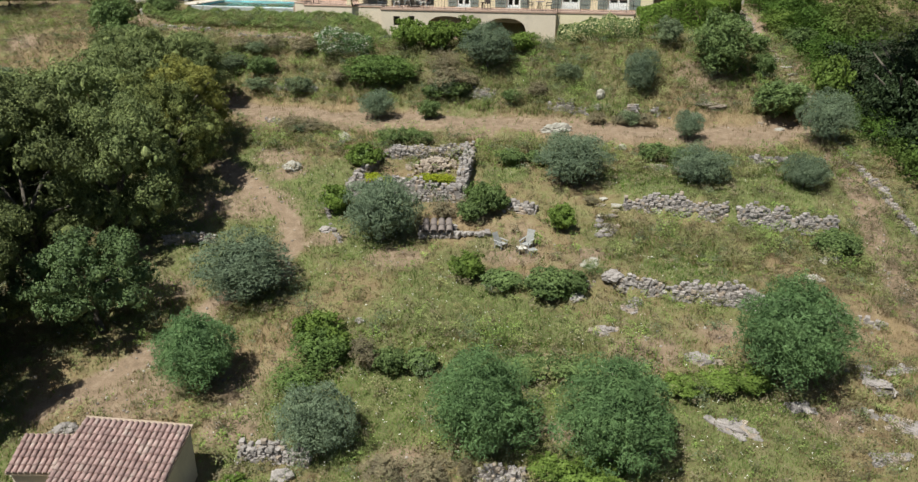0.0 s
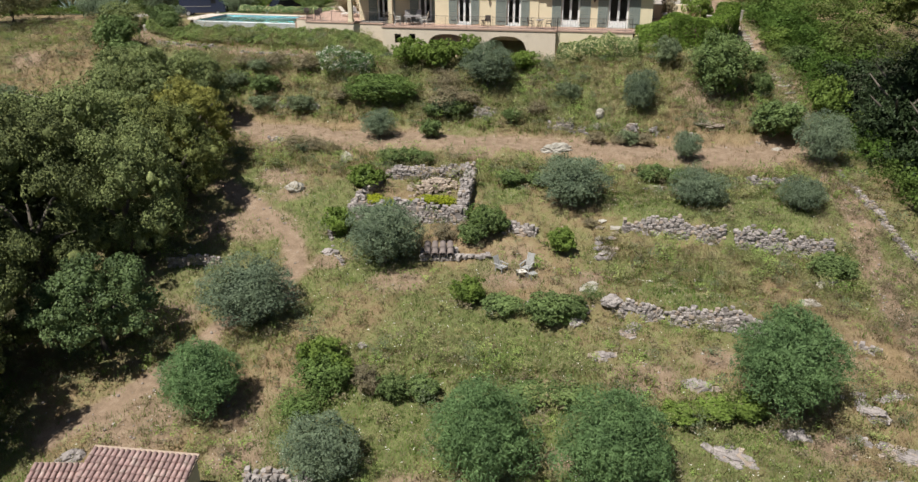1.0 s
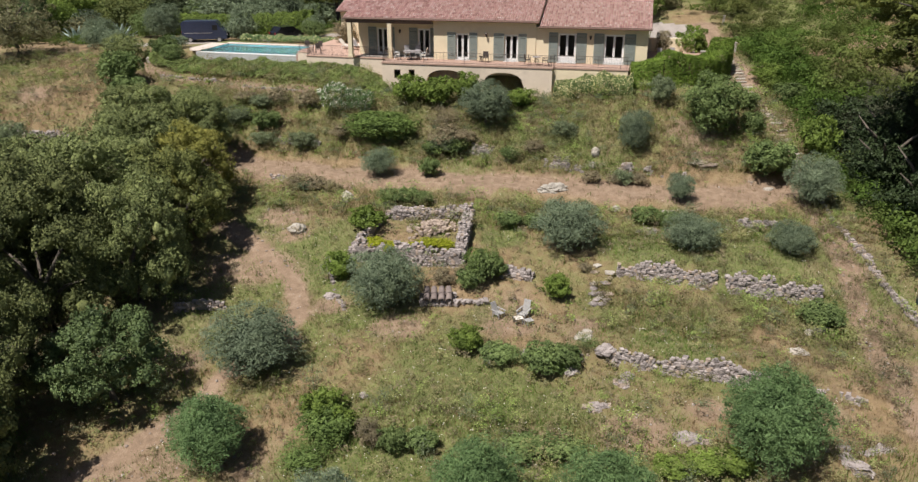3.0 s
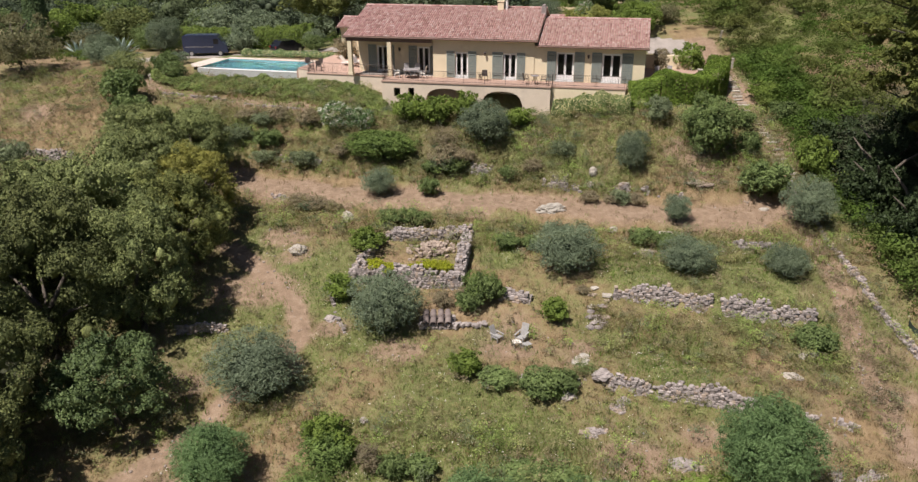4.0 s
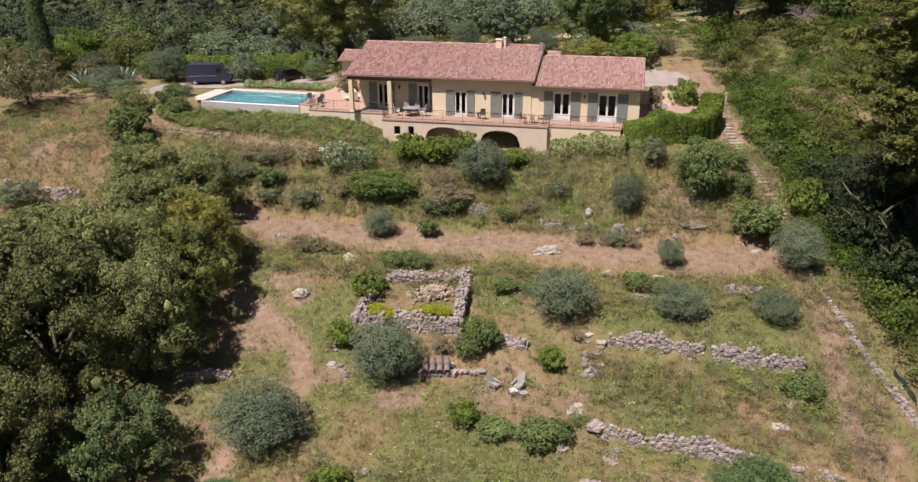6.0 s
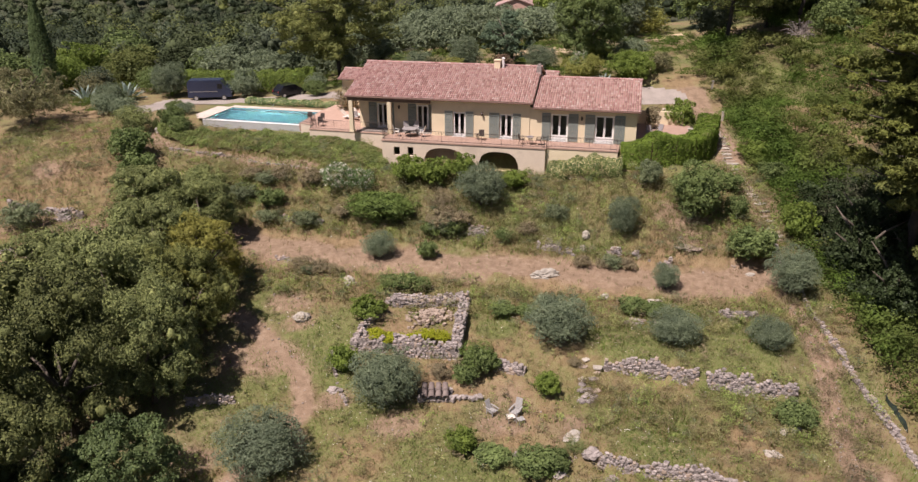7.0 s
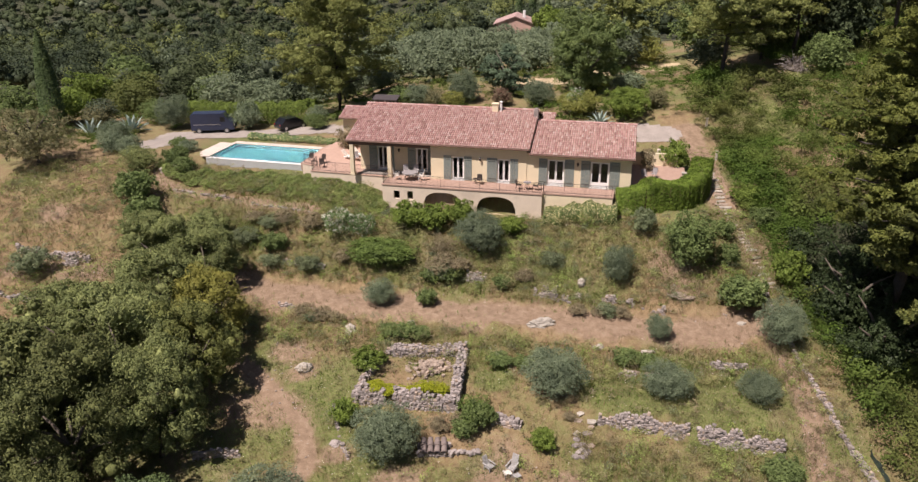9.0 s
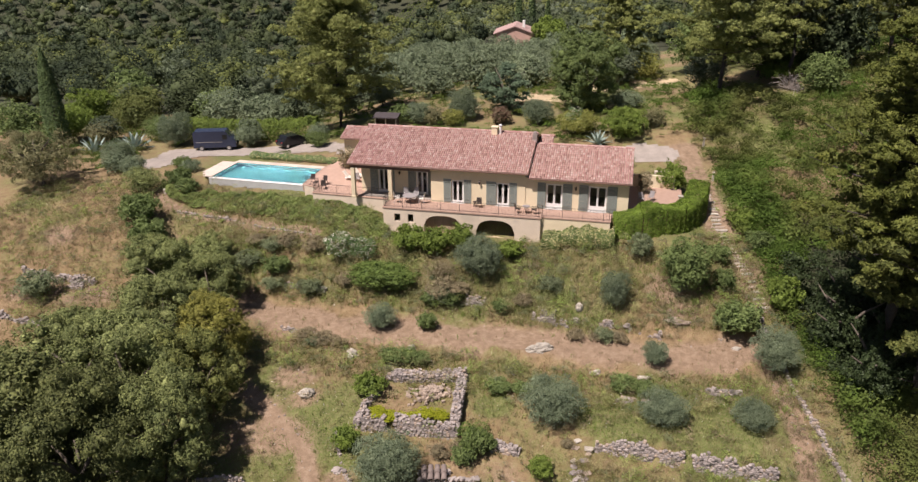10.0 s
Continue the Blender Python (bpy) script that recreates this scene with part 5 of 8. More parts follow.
def lay(parent, data, rng, x, y, z, size, tall=0.75, turn=None):
    s = size * rng.uniform(0.8, 1.25)
    loose = 0.45 if turn is None else 0.24
    m = (Matrix.Translation((x, y, z)) @ Matrix.Rotation(rng.uniform(0, 6.28) if turn is None else turn + rng.uniform(-0.5, 0.5), 4, "Z")
         @ Matrix.Rotation(rng.uniform(-loose, loose), 4, "X") @ Matrix.Diagonal((s * rng.uniform(0.8, 1.2), s, s * tall / 0.75 * rng.uniform(0.9, 1.25), 1)))
    piece("stone", data[int(rng.integers(len(data)))], parent, m)


def dry_wall(label, pts, tall, size, seed, deep=1, gaps=(), drop=0.25, base=None, wob=0.12, name="dry_stone_wall", batter=0.12):
    """Stones stacked in rough courses along a broken line. tall: heights at its ends; gaps: stretches that have fallen."""
    rng = np.random.default_rng(seed)
    w = thing(name, label, "wall", "dry stone walls")
    total = sum(math.hypot(c - a, d - b) for (a, b), (c, d) in zip(pts[:-1], pts[1:]))
    done = 0.0
    fill = bmesh.new()
    for (a, b), (c, d) in zip(pts[:-1], pts[1:]):
        L = math.hypot(c - a, d - b)
        nx, ny = -(d - b) / L, (c - a) / L
        if ny < 0:
            nx, ny = -nx, -ny
        # small packing behind the face stones
        for i in range(int(L / 0.45)):
            g = (done + (i + 0.5) * 0.45) / total
            top = (tall[0] + (tall[1] - tall[0]) * g) * (1 + wob * math.sin(9 * g + seed) + wob * math.sin(23 * g + 2 * seed))
            if top < 0.45 or any(p - 0.03 < g < q + 0.03 for p, q in gaps):
                continue
            x0, y0 = a + (c - a) * (i + 0.5) * 0.45 / L + nx * size * 0.62, b + (d - b) * (i + 0.5) * 0.45 / L + ny * size * 0.62
            z0 = hz(x0 - nx * 0.35, y0 - ny * 0.35) if base is None else base
            box(fill, -0.24, 0.24, -0.06, size * (deep - 0.7), -0.3, top * 0.7, 0.0, Matrix.Translation((x0, y0, z0)) @ Matrix.Rotation(math.atan2(ny, nx) - math.pi / 2, 4, "Z"))
        turn = math.atan2(d - b, c - a)
        for layer in range(deep):
            low = 0.0 if layer == 0 else max(0.0, max(tall) - 2.2 * size)
            k = 0
            while low + k * size * 0.62 < max(tall) * 1.3:
                up = low + k * size * 0.62
                k += 1
                s = rng.uniform(0, size)
                while s < L:
                    t = s / L
                    g = (done + s) / total
                    s += size * rng.uniform(0.8, 1.3)
                    top = (tall[0] + (tall[1] - tall[0]) * g) * (1 + wob * math.sin(9 * g + seed) + wob * math.sin(23 * g + 2 * seed))
                    if up > top * rng.uniform(0.85, 1.05) or any(p < g < q for p, q in gaps):
                        continue
                    x0, y0 = a + (c - a) * t + nx * layer * size * 1.1, b + (d - b) * t + ny * layer * size * 1.1
                    z0 = (hz(x0 - nx * 0.35, y0 - ny * 0.35) if base is None else base) - drop * size
                    back_off = up * batter
                    lay(w, GREY if rng.random() > 0.14 else PINK, rng, x0 + nx * back_off + rng.uniform(-0.07, 0.07), y0 + ny * back_off + rng.uniform(-0.07, 0.07), z0 + up + size * 0.3 + rng.uniform(-0.03, 0.03), size, turn=turn)
        done += L
    if fill.verts:
        part("packing", fill, M_STONE, w)
    return w


dry_wall("collapsed grey dry-stone retaining wall across the terrace", ((8.1, 34.95), (10.0, 34.42), (12.0, 33.82), (16.4, 32.5)), (0.95, 1.2), 0.2, 21, wob=0.12)
dry_wall("tumbled stones under the brambles at the terrace edge", ((1.6, 35.5), (4.4, 35.6), (7.6, 35.3)), (0.3, 0.45), 0.24, 47, wob=0.5, gaps=((0.2, 0.3), (0.55, 0.62)))
dry_wall("short grey dry-stone remnant beyond the round tree", ((18.2, 32.6), (20.6, 31.9)), (0.55, 0.35), 0.24, 22)
dry_wall("grey dry-stone retaining wall with a tumbled edge", ((9.9, 42.35), (12.5, 41.8), (15.7, 41.05)), (1.1, 1.3), 0.2, 23, wob=0.15)
dry_wall("grey dry-stone retaining wall holding the upper terrace", ((16.3, 40.95), (19.0, 40.28), (21.6, 39.75)), (1.35, 1.3), 0.2, 24, wob=0.12)
dry_wall("low remnant of grey stone wall in the grass", ((2.8, 42.9), (4.6, 42.2)), (0.6, 0.55), 0.25, 25, deep=2)
dry_wall("short stretch of stone wall below the path", ((18.9, 47.0), (21.4, 46.7)), (0.6, 0.5), 0.24, 26)
dry_wall("tumbled stone wall edging the path", ((-14.6, 56.0), (-12.0, 55.2), (-9.2, 54.3)), (0.35, 0.4), 0.2, 27, wob=0.4, gaps=((0.25, 0.33), (0.6, 0.75)))
dry_wall("heap of grey wall stones on the bank", ((1.1, 57.5), (2.7, 57.2)), (0.8, 0.6), 0.24, 28, deep=2, batter=0.4)
dry_wall("fallen grey wall stones on the bank", ((6.6, 55.6), (8.4, 55.0), (9.6, 54.6)), (0.8, 0.5), 0.22, 29, deep=2, batter=0.5, wob=0.4)
dry_wall("scattered wall stones among shrubs on the bank", ((11.6, 54.5), (14.2, 53.9), (16.9, 53.0)), (0.65, 0.5), 0.2, 30, wob=0.5, gaps=((0.3, 0.45), (0.7, 0.8)))
dry_wall("old stone wall under the shrubs on the bank", ((-15.5, 61.6), (-11.5, 60.4)), (0.5, 0.4), 0.2, 31, wob=0.5, gaps=((0.4, 0.55),))
dry_wall("pale dry-stone wall across the side terrace", ((-40.2, 63.3), (-36.2, 62.8), (-33.0, 62.1)), (0.9, 0.75), 0.22, 32)
dry_wall("heap of grey-purple rubble below the terrace wall", ((-35.3, 61.6), (-33.9, 61.2)), (0.8, 0.5), 0.24, 48, deep=2, batter=0.6, wob=0.4)
dry_wall("pale dry-stone wall below the side terrace", ((-41.0, 58.2), (-33.2, 56.4)), (0.6, 0.5), 0.24, 33, wob=0.3)
dry_wall("low stone wall beneath the grove's edge", ((-17.5, 41.1), (-14.4, 41.2)), (0.7, 0.5), 0.22, 34)
dry_wall("stone wall beside the hut on the lowest terrace", ((-9.2, 25.4), (-6.2, 25.0)), (0.8, 0.75), 0.19, 35, deep=2)
dry_wall("stone wall end at the lowest terrace", ((0.6, 23.7), (2.6, 23.6)), (0.6, 0.5), 0.19, 36, deep=2, batter=0.3)
dry_wall("row of stones edging the track", ((-8.6, 45.4), (-7.9, 42.6), (-7.0, 40.6)), (0.22, 0.22), 0.2, 37, wob=0.6, gaps=((0.2, 0.3), (0.6, 0.75)))
dry_wall("line of pale stones along the upper path", ((-27.6, 70.3), (-20.2, 67.9), (-13.0, 65.3)), (0.22, 0.22), 0.25, 38, wob=0.4, gaps=((0.15, 0.2), (0.5, 0.56)))

# the boundary wall down the side
dry_wall("long low pale boundary wall running down the slope", ((25.5, 54.6), (25.45, 47.0), (25.7, 42.3), (26.2, 38.4), (26.8, 33.0)), (0.38, 0.38), 0.22, 39, wob=0.15)

net = thing("netting_fence", "dark green shade netting on thin posts behind the boundary wall", "fence")
for i in range(2, 4):
    ends = []
    for k in (i, i + 1):
        x, y = 26.85 + 0.1 * k, 41.8 - 1.2 * k
        ends.append((x, y, hz(x, y)))
    (x, y, z), (x1, y1, z1) = ends
    bm = bmesh.new()
    tube(bm, (x, y, z - 0.3), (x, y, z + 0.6), 0.025, n=6)
    part("post", bm, M_IRON, net)
    bm = bmesh.new()
    rows = [[bm.verts.new((x + (x1 - x) * a + 0.06 * math.sin(5 * a + 2 * i) * b + o, y + (y1 - y) * a, z + (z1 - z) * a + 0.02 + b * (0.42 + 0.08 * math.sin(7 * a + i)))) for o in (0.0, 0.012) for b in (0.0, 1.0)] for a in (0.0, 0.25, 0.5, 0.75, 1.0)]
    for p, q in zip(rows[:-1], rows[1:]):
        for a, b in ((0, 1), (1, 3), (3, 2), (2, 0)):
            bm.faces.new((p[a], p[b], q[b], q[a]))
    part("net_panel", bm, M_NET, net)

# the ruined basin
RUIN_FL, RUIN_FR, RUIN_BR, RUIN_BL = (-6.8, 45.2), (0.3, 44.0), (1.0, 49.1), (-5.2, 49.6)
dry_wall("thick rubble front wall of a ruined stone basin", (RUIN_FL, RUIN_FR), (1.45, 1.1), 0.21, 41, deep=2, name="ruin_wall", gaps=((0.27, 0.36),), batter=0.2)
dry_wall("thick rubble side wall of a ruined stone basin", (RUIN_FR, RUIN_BR), (1.0, 0.85), 0.21, 42, deep=3, name="ruin_wall", batter=0.0)
dry_wall("rubble rear wall of a ruined stone basin", (RUIN_BL, RUIN_BR), (0.65, 0.8), 0.21, 43, deep=3, name="ruin_wall", batter=0.0)
dry_wall("rubble wall of a ruined stone basin under bushes", ((-6.9, 45.3), (-5.4, 49.4)), (0.8, 0.6), 0.22, 44, deep=2, name="ruin_wall", batter=0.0)
rng = np.random.default_rng(45)
pile = thing("rubble_pile", "pile of pinkish broken rubble inside the ruined basin", "rubble")
for i in range(130):
    x, y = rng.normal(-1.7, 0.85), rng.normal(47.9, 0.5)
    if -4.2 < x < 0.5 and 46.4 < y < 48.8:
        lay(pile, PINK, rng, x, y, hz(x, y) + 0.55 * math.exp(-((x + 1.7) ** 2 / 1.6 + (y - 47.9) ** 2 / 0.7)) * rng.uniform(0.6, 1.1), 0.24)
for x, y, w, h in ((-5.6, 45.9, 1.7, 0.6), (-4.6, 45.6, 1.6, 0.5), (-3.7, 45.5, 1.6, 0.5), (-2.8, 45.5, 1.4, 0.45), (-1.9, 45.6, 1.5, 0.45), (-0.9, 45.3, 1.6, 0.5)):
    m = Matrix.Translation((x, y, hz(x, y) + 0.45)) @ Matrix.Rotation(x, 4, "Z") @ Matrix.Diagonal((w / 2.4, w / 2.4, h / 1.4, 1))
    copy_thing(shrub_y, m)
drop_kind(shrub_y)

# rough stone steps between the terraces
flight = thing("stone_steps", "rough worn stone steps between the terraces", "steps")
for i in range(8):
    t = i / 7
    x, y = 8.4 + 0.75 * t, 39.7 + 3.1 * t
    for j in range(3):
        if rng.random() < 0.3:
            continue
        m = Matrix.Translation((x - 0.35 + j * 0.36 + rng.uniform(-0.16, 0.16), y + rng.uniform(-0.14, 0.14), hz(x, y) + 0.02)) @ Matrix.Rotation(rng.uniform(-0.9, 0.9), 4, "Z") @ Matrix.Diagonal((0.5 * rng.uniform(0.7, 1.2), 0.42 * rng.uniform(0.7, 1.2), 0.2 * rng.uniform(0.5, 1.1), 1))
        piece("stone", (GREY, PINK, PALE)[int(rng.integers(3))][j], flight, m)


def boulder(x, y, sx, sy, sz, seed, material, label, turn=0.0, sink=0.42):
    """A single weathered rock."""
    bm = bmesh.new()
    bmesh.ops.create_icosphere(bm, subdivisions=4, radius=0.5)
    for v in bm.verts:
        q = v.co * 2.2 + Vector((seed * 3.1, seed * 1.7, 0))
        v.co *= 1 + 0.5 * noise.noise(q) + 0.24 * noise.noise(q * 2.7) + 0.12 * noise.noise(q * 6.1) + 0.05 * noise.noise(q * 14)
    b = new("boulder", bm_data("boulder", bm, material))
    b.matrix_basis = Matrix.Translation((x, y, hz(x, y) + sz * (0.5 - sink))) @ Matrix.Rotation(turn, 4, "Z") @ Matrix.Diagonal((sx, sy, sz, 1))
    return tagged(b, label, "rock", "rocks on the slope")


def outcrop(x, y, sx, sy, seed, label, turn):
    """Broken bedrock that just breaks the turf: many half-buried slivers lying one way."""
    rng = np.random.default_rng(seed + 900)
    o = thing("rock_outcrop", label, "rock", "rocks on the slope")
    bm = bmesh.new()
    bmesh.ops.create_icosphere(bm, subdivisions=4, radius=0.5)
    for v in bm.verts:
        q = v.co * 2.6 + Vector((seed * 2.3, seed * 4.1, 0))
        v.co *= 1 + 0.45 * noise.noise(q) + 0.28 * noise.noise(q * 2.9) + 0.16 * noise.noise(q * 6.7) + 0.07 * noise.noise(q * 15)
    slab = new("slab", bm_data("slab", bm, M_ROCK))
    slab.matrix_basis = Matrix.Translation((x, y, hz(x, y) - 0.02)) @ Matrix.Rotation(turn, 4, "Z") @ Matrix.Diagonal((sx * 0.8, sy * 0.8, 0.36, 1))
    under(slab, o)
    for _ in range(int(14 + 16 * sx * sy)):
        a, b = rng.normal(0, 0.27) * sx, rng.normal(0, 0.27) * sy
        px, py = x + a * math.cos(turn) - b * math.sin(turn), y + a * math.sin(turn) + b * math.cos(turn)
        s = rng.uniform(0.09, 0.34)
        m = (Matrix.Translation((px, py, hz(px, py) + s * rng.uniform(-0.3, 0.1))) @ Matrix.Rotation(turn + rng.uniform(-0.5, 0.5), 4, "Z")
             @ Matrix.Rotation(rng.uniform(-0.5, 0.5), 4, "X") @ Matrix.Rotation(rng.uniform(-0.3, 0.3), 4, "Y") @ Matrix.Diagonal((s * rng.uniform(1.2, 2.4), s, s * rng.uniform(0.6, 1.2), 1)))
        piece("stone", (GREY, PINK, GREY)[int(rng.integers(3))][int(rng.integers(4))], o, m)


for x, y, sx, sy, sz, s, mt, lb, tn in (
        (-11.2, 48.4, 1.1, 0.9, 0.9, 1, M_PALE, "white limestone boulder on bare soil", 0), (6.9, 52.0, 1.9, 0.9, 0.8, 2, M_PALE, "pale limestone boulder beside the path", 0.1),
        (-8.2, 52.6, 0.9, 0.8, 1.0, 3, M_PALE, "pale limestone boulder below the path", 0.6), (10.6, 55.8, 0.6, 0.5, 1.0, 4, M_PALE, "upright pale rock on the bank", 0.2), (10.3, 55.1, 0.5, 0.4, 0.5, 37, M_PALE, "pale rock below the upright one", 0.5),
        (18.6, 35.3, 1.0, 0.55, 0.5, 5, M_PALE, "white rock in the dry grass", -0.4), (18.2, 28.0, 1.7, 0.8, 0.9, 6, M_ROCK, "grey rock outcrop on the lower bank", -0.75),
        (18.8, 25.8, 3.2, 0.9, 0.9, 7, M_ROCK, "long grey rock outcrop in the grass", -0.55), (11.6, 25.9, 1.9, 0.8, 0.7, 8, M_ROCK, "grey rock outcrop in the grass", -0.5),
        (11.0, 29.4, 1.7, 0.6, 0.55, 9, M_ROCK, "broken grey-pink rock ledge on the bank", 0.0), (19.6, 28.6, 1.3, 0.4, 0.5, 10, M_ROCK, "broken grey rock ledge in the dry grass", 0.1),
        (1.9, 35.3, 0.6, 0.45, 0.5, 11, M_PALE, "pale stone at the terrace edge", 0.3), (4.2, 35.7, 0.55, 0.45, 0.6, 12, M_PALE, "square pale stone at the terrace edge", 0), (4.6, 35.3, 0.5, 0.4, 0.4, 13, M_PALE, "pale stone at the terrace edge", 0.4),
        (8.0, 35.1, 1.0, 0.7, 0.6, 14, M_STONE, "grey stone at the wall's end", 0.2), (7.0, 36.6, 1.3, 0.8, 0.3, 15, M_PALE, "flat pale rock in the soil", 0.9), (8.6, 33.6, 0.7, 0.5, 0.35, 16, M_ROCK, "grey stone in the grass", 0),
        (7.2, 31.9, 1.0, 0.5, 0.35, 17, M_ROCK, "grey stone in the grass", 0.2), (9.0, 34.0, 0.7, 0.5, 0.5, 18, M_STONE, "grey stone below the wall", 0.2),
        (6.1, 34.4, 0.8, 0.6, 0.6, 19, M_STONE, "grey stones under the vine", 0.2), (20.6, 37.4, 0.9, 0.6, 0.5, 20, M_PALE, "pale rock beside green weeds", 0), (19.9, 37.2, 0.6, 0.5, 0.4, 21, M_PALE, "pale rock beside green weeds", 1),
        (-3.4, 53.0, 0.8, 0.6, 0.7, 22, M_PALE, "pale rock at the bank's foot", 0), (14.6, 46.2, 1.4, 0.6, 0.7, 23, M_ROCK, "grey rock below the path", -0.2), (12.9, 46.5, 1.1, 0.5, 0.7, 24, M_ROCK, "grey rock below the path", 0.1),
        (14.6, 48.6, 0.9, 0.5, 0.4, 25, M_PALE, "pale stones at the path's edge", 0.1), (11.0, 49.4, 0.8, 0.5, 0.5, 26, M_PALE, "pale stone at the path's edge", 0.1), (22.6, 51.8, 0.7, 0.4, 0.3, 27, M_PALE, "flat pale stone on the path", 0.1),
        (18.4, 54.2, 2.0, 0.9, 0.4, 28, M_PINK, "pinkish bare rock on the bank", -0.2), (-8.0, 41.9, 0.8, 0.6, 0.35, 29, M_STONE, "stone beside the track", 0), (-29.6, 74.6, 1.6, 1.0, 1.2, 30, M_PALE, "big pale garden boulder by the pool", 0.3),
        (-5.0, 33.2, 0.5, 0.4, 0.3, 31, M_STONE, "grey stone in the grass", 0), (-7.2, 24.4, 0.9, 0.6, 0.6, 32, M_STONE, "grey stone under the olive", 0), (14.6, 26.9, 1.2, 0.6, 0.3, 33, M_ROCK, "grey stone ledge in the grass", -0.2),
        (-15.6, 26.9, 1.2, 0.7, 0.6, 34, M_STONE, "grey stone behind the hut", 0.3), (-17.4, 27.2, 1.3, 0.8, 0.6, 35, M_STONE, "grey stone behind the hut", 0.9), (17.0, 24.2, 1.5, 0.6, 0.35, 36, M_ROCK, "low grey rock in the grass", 0.1)):
    if mt is M_ROCK:
        outcrop(x, y, sx, sy, s, lb, tn)
    else:
        boulder(x, y, sx, sy, sz, s, mt, lb, tn)

# stone treads of the footway
foot = thing("footway", "narrow stone footway climbing beside the hedge", "path")
pts = FOOTWAY
for (a, b), (c, d) in zip(pts[:-1], pts[1:]):
    L = math.hypot(c - a, d - b)
    for i in range(int(L / 0.42)):
        t = i * 0.42 / L
        x, y = a + (c - a) * t, b + (d - b) * t
        m = Matrix.Translation((x + rng.uniform(-0.08, 0.08), y, hz(x, y) + 0.0)) @ Matrix.Rotation(rng.uniform(-0.3, 0.3), 4, "Z") @ Matrix.Diagonal((0.95 * rng.uniform(0.8, 1.25), 0.38, 0.16, 1))
        piece("stone", (PALE, PINK)[i % 2][i % 4], foot, m)

# ---- the hut with its canal tiles ----
def canal_tile(material, length, r):
    bm = bmesh.new()
    n = 6
    rows = []
    for y, rad, z in ((0.0, r, 0.03), (length, r * 0.82, 0.0)):
        for t in (1.0, 0.84):
            rows.append([bm.verts.new((rad * t * math.cos(math.pi * i / n), y, z + rad * t * math.sin(math.pi * i / n))) for i in range(n + 1)])
    o0, i0, o1, i1 = rows
    for i in range(n):
        bm.faces.new((o0[i], o0[i + 1], o1[i + 1], o1[i]))
        bm.faces.new((i0[i], i1[i], i1[i + 1], i0[i + 1]))
        bm.faces.new((o0[i], i0[i], i0[i + 1], o0[i + 1]))
        bm.faces.new((o1[i], o1[i + 1], i1[i + 1], i1[i]))
    return bm_data("tile", bm, material, True)


def lean_to(name, label, x, y, turn, w, d, z_high, z_low, foot, material, seed):
    """A hut with a single-pitch tiled roof; its high side faces away from the viewer. Origin: the high side's left corner."""
    rng = np.random.default_rng(seed)
    h = thing(name, label, "hut", m=Matrix.Translation((x, y, 0)) @ Matrix.Rotation(turn, 4, "Z"))
    part("high_wall", boxed(0.1, w - 0.1, -0.3, -0.1, foot, z_high - 0.12), M_TERWALL, h)
    part("low_wall", boxed(0.1, w - 0.1, -d + 0.2, -d + 0.4, foot, z_low - 0.02), M_TERWALL, h)
    for a in (0.1, w - 0.3):
        part("side_wall", prismed(((-0.302, foot), (-0.302, z_high - 0.16), (-d + 0.402, z_low + 0.0), (-d + 0.402, foot)), "x", a, a + 0.2), M_TERWALL, h)
    s = (z_high - z_low) / d
    roof_bm = prismed(((0.0, z_high), (-d, z_low), (-d, z_low - 0.1), (0.0, z_high - 0.1)), "x", 0.0, w)
    r = part("roof_deck", roof_bm, M_MORTAR, h)
    tile = canal_tile(material, 0.42, 0.105)
    cols = int(w / 0.232)
    run = 0.34
    length = math.hypot(d, z_high - z_low)
    rows = int(length / run)
    pitch_up = math.atan2(z_high - z_low, d)
    for c in range(cols):
        for k in range(rows):
            t = k * run
            m = (Matrix.Translation(((c + 0.5) * w / cols + rng.uniform(-0.012, 0.012), -d - 0.04 + t * math.cos(pitch_up), z_low + t * math.sin(pitch_up) + 0.015))
                 @ Matrix.Rotation(pitch_up, 4, "X") @ Matrix.Rotation(rng.uniform(-0.03, 0.03), 4, "Z"))
            piece("tile", tile, r, m)
    return h


lean_to("stone_hut", "small rendered hut under a weathered pink canal-tile lean-to roof", -15.15, 25.42, -0.13, 4.55, 4.4, 1.78, 0.42, -3.2, M_HUTTILE, 3)
lean_to("side_shed", "low shed with reddish canal tiles beside the hut", -17.75, 25.25, -0.02, 2.2, 1.7, 1.02, 0.42, -3.0, M_HUTTILE, 4)

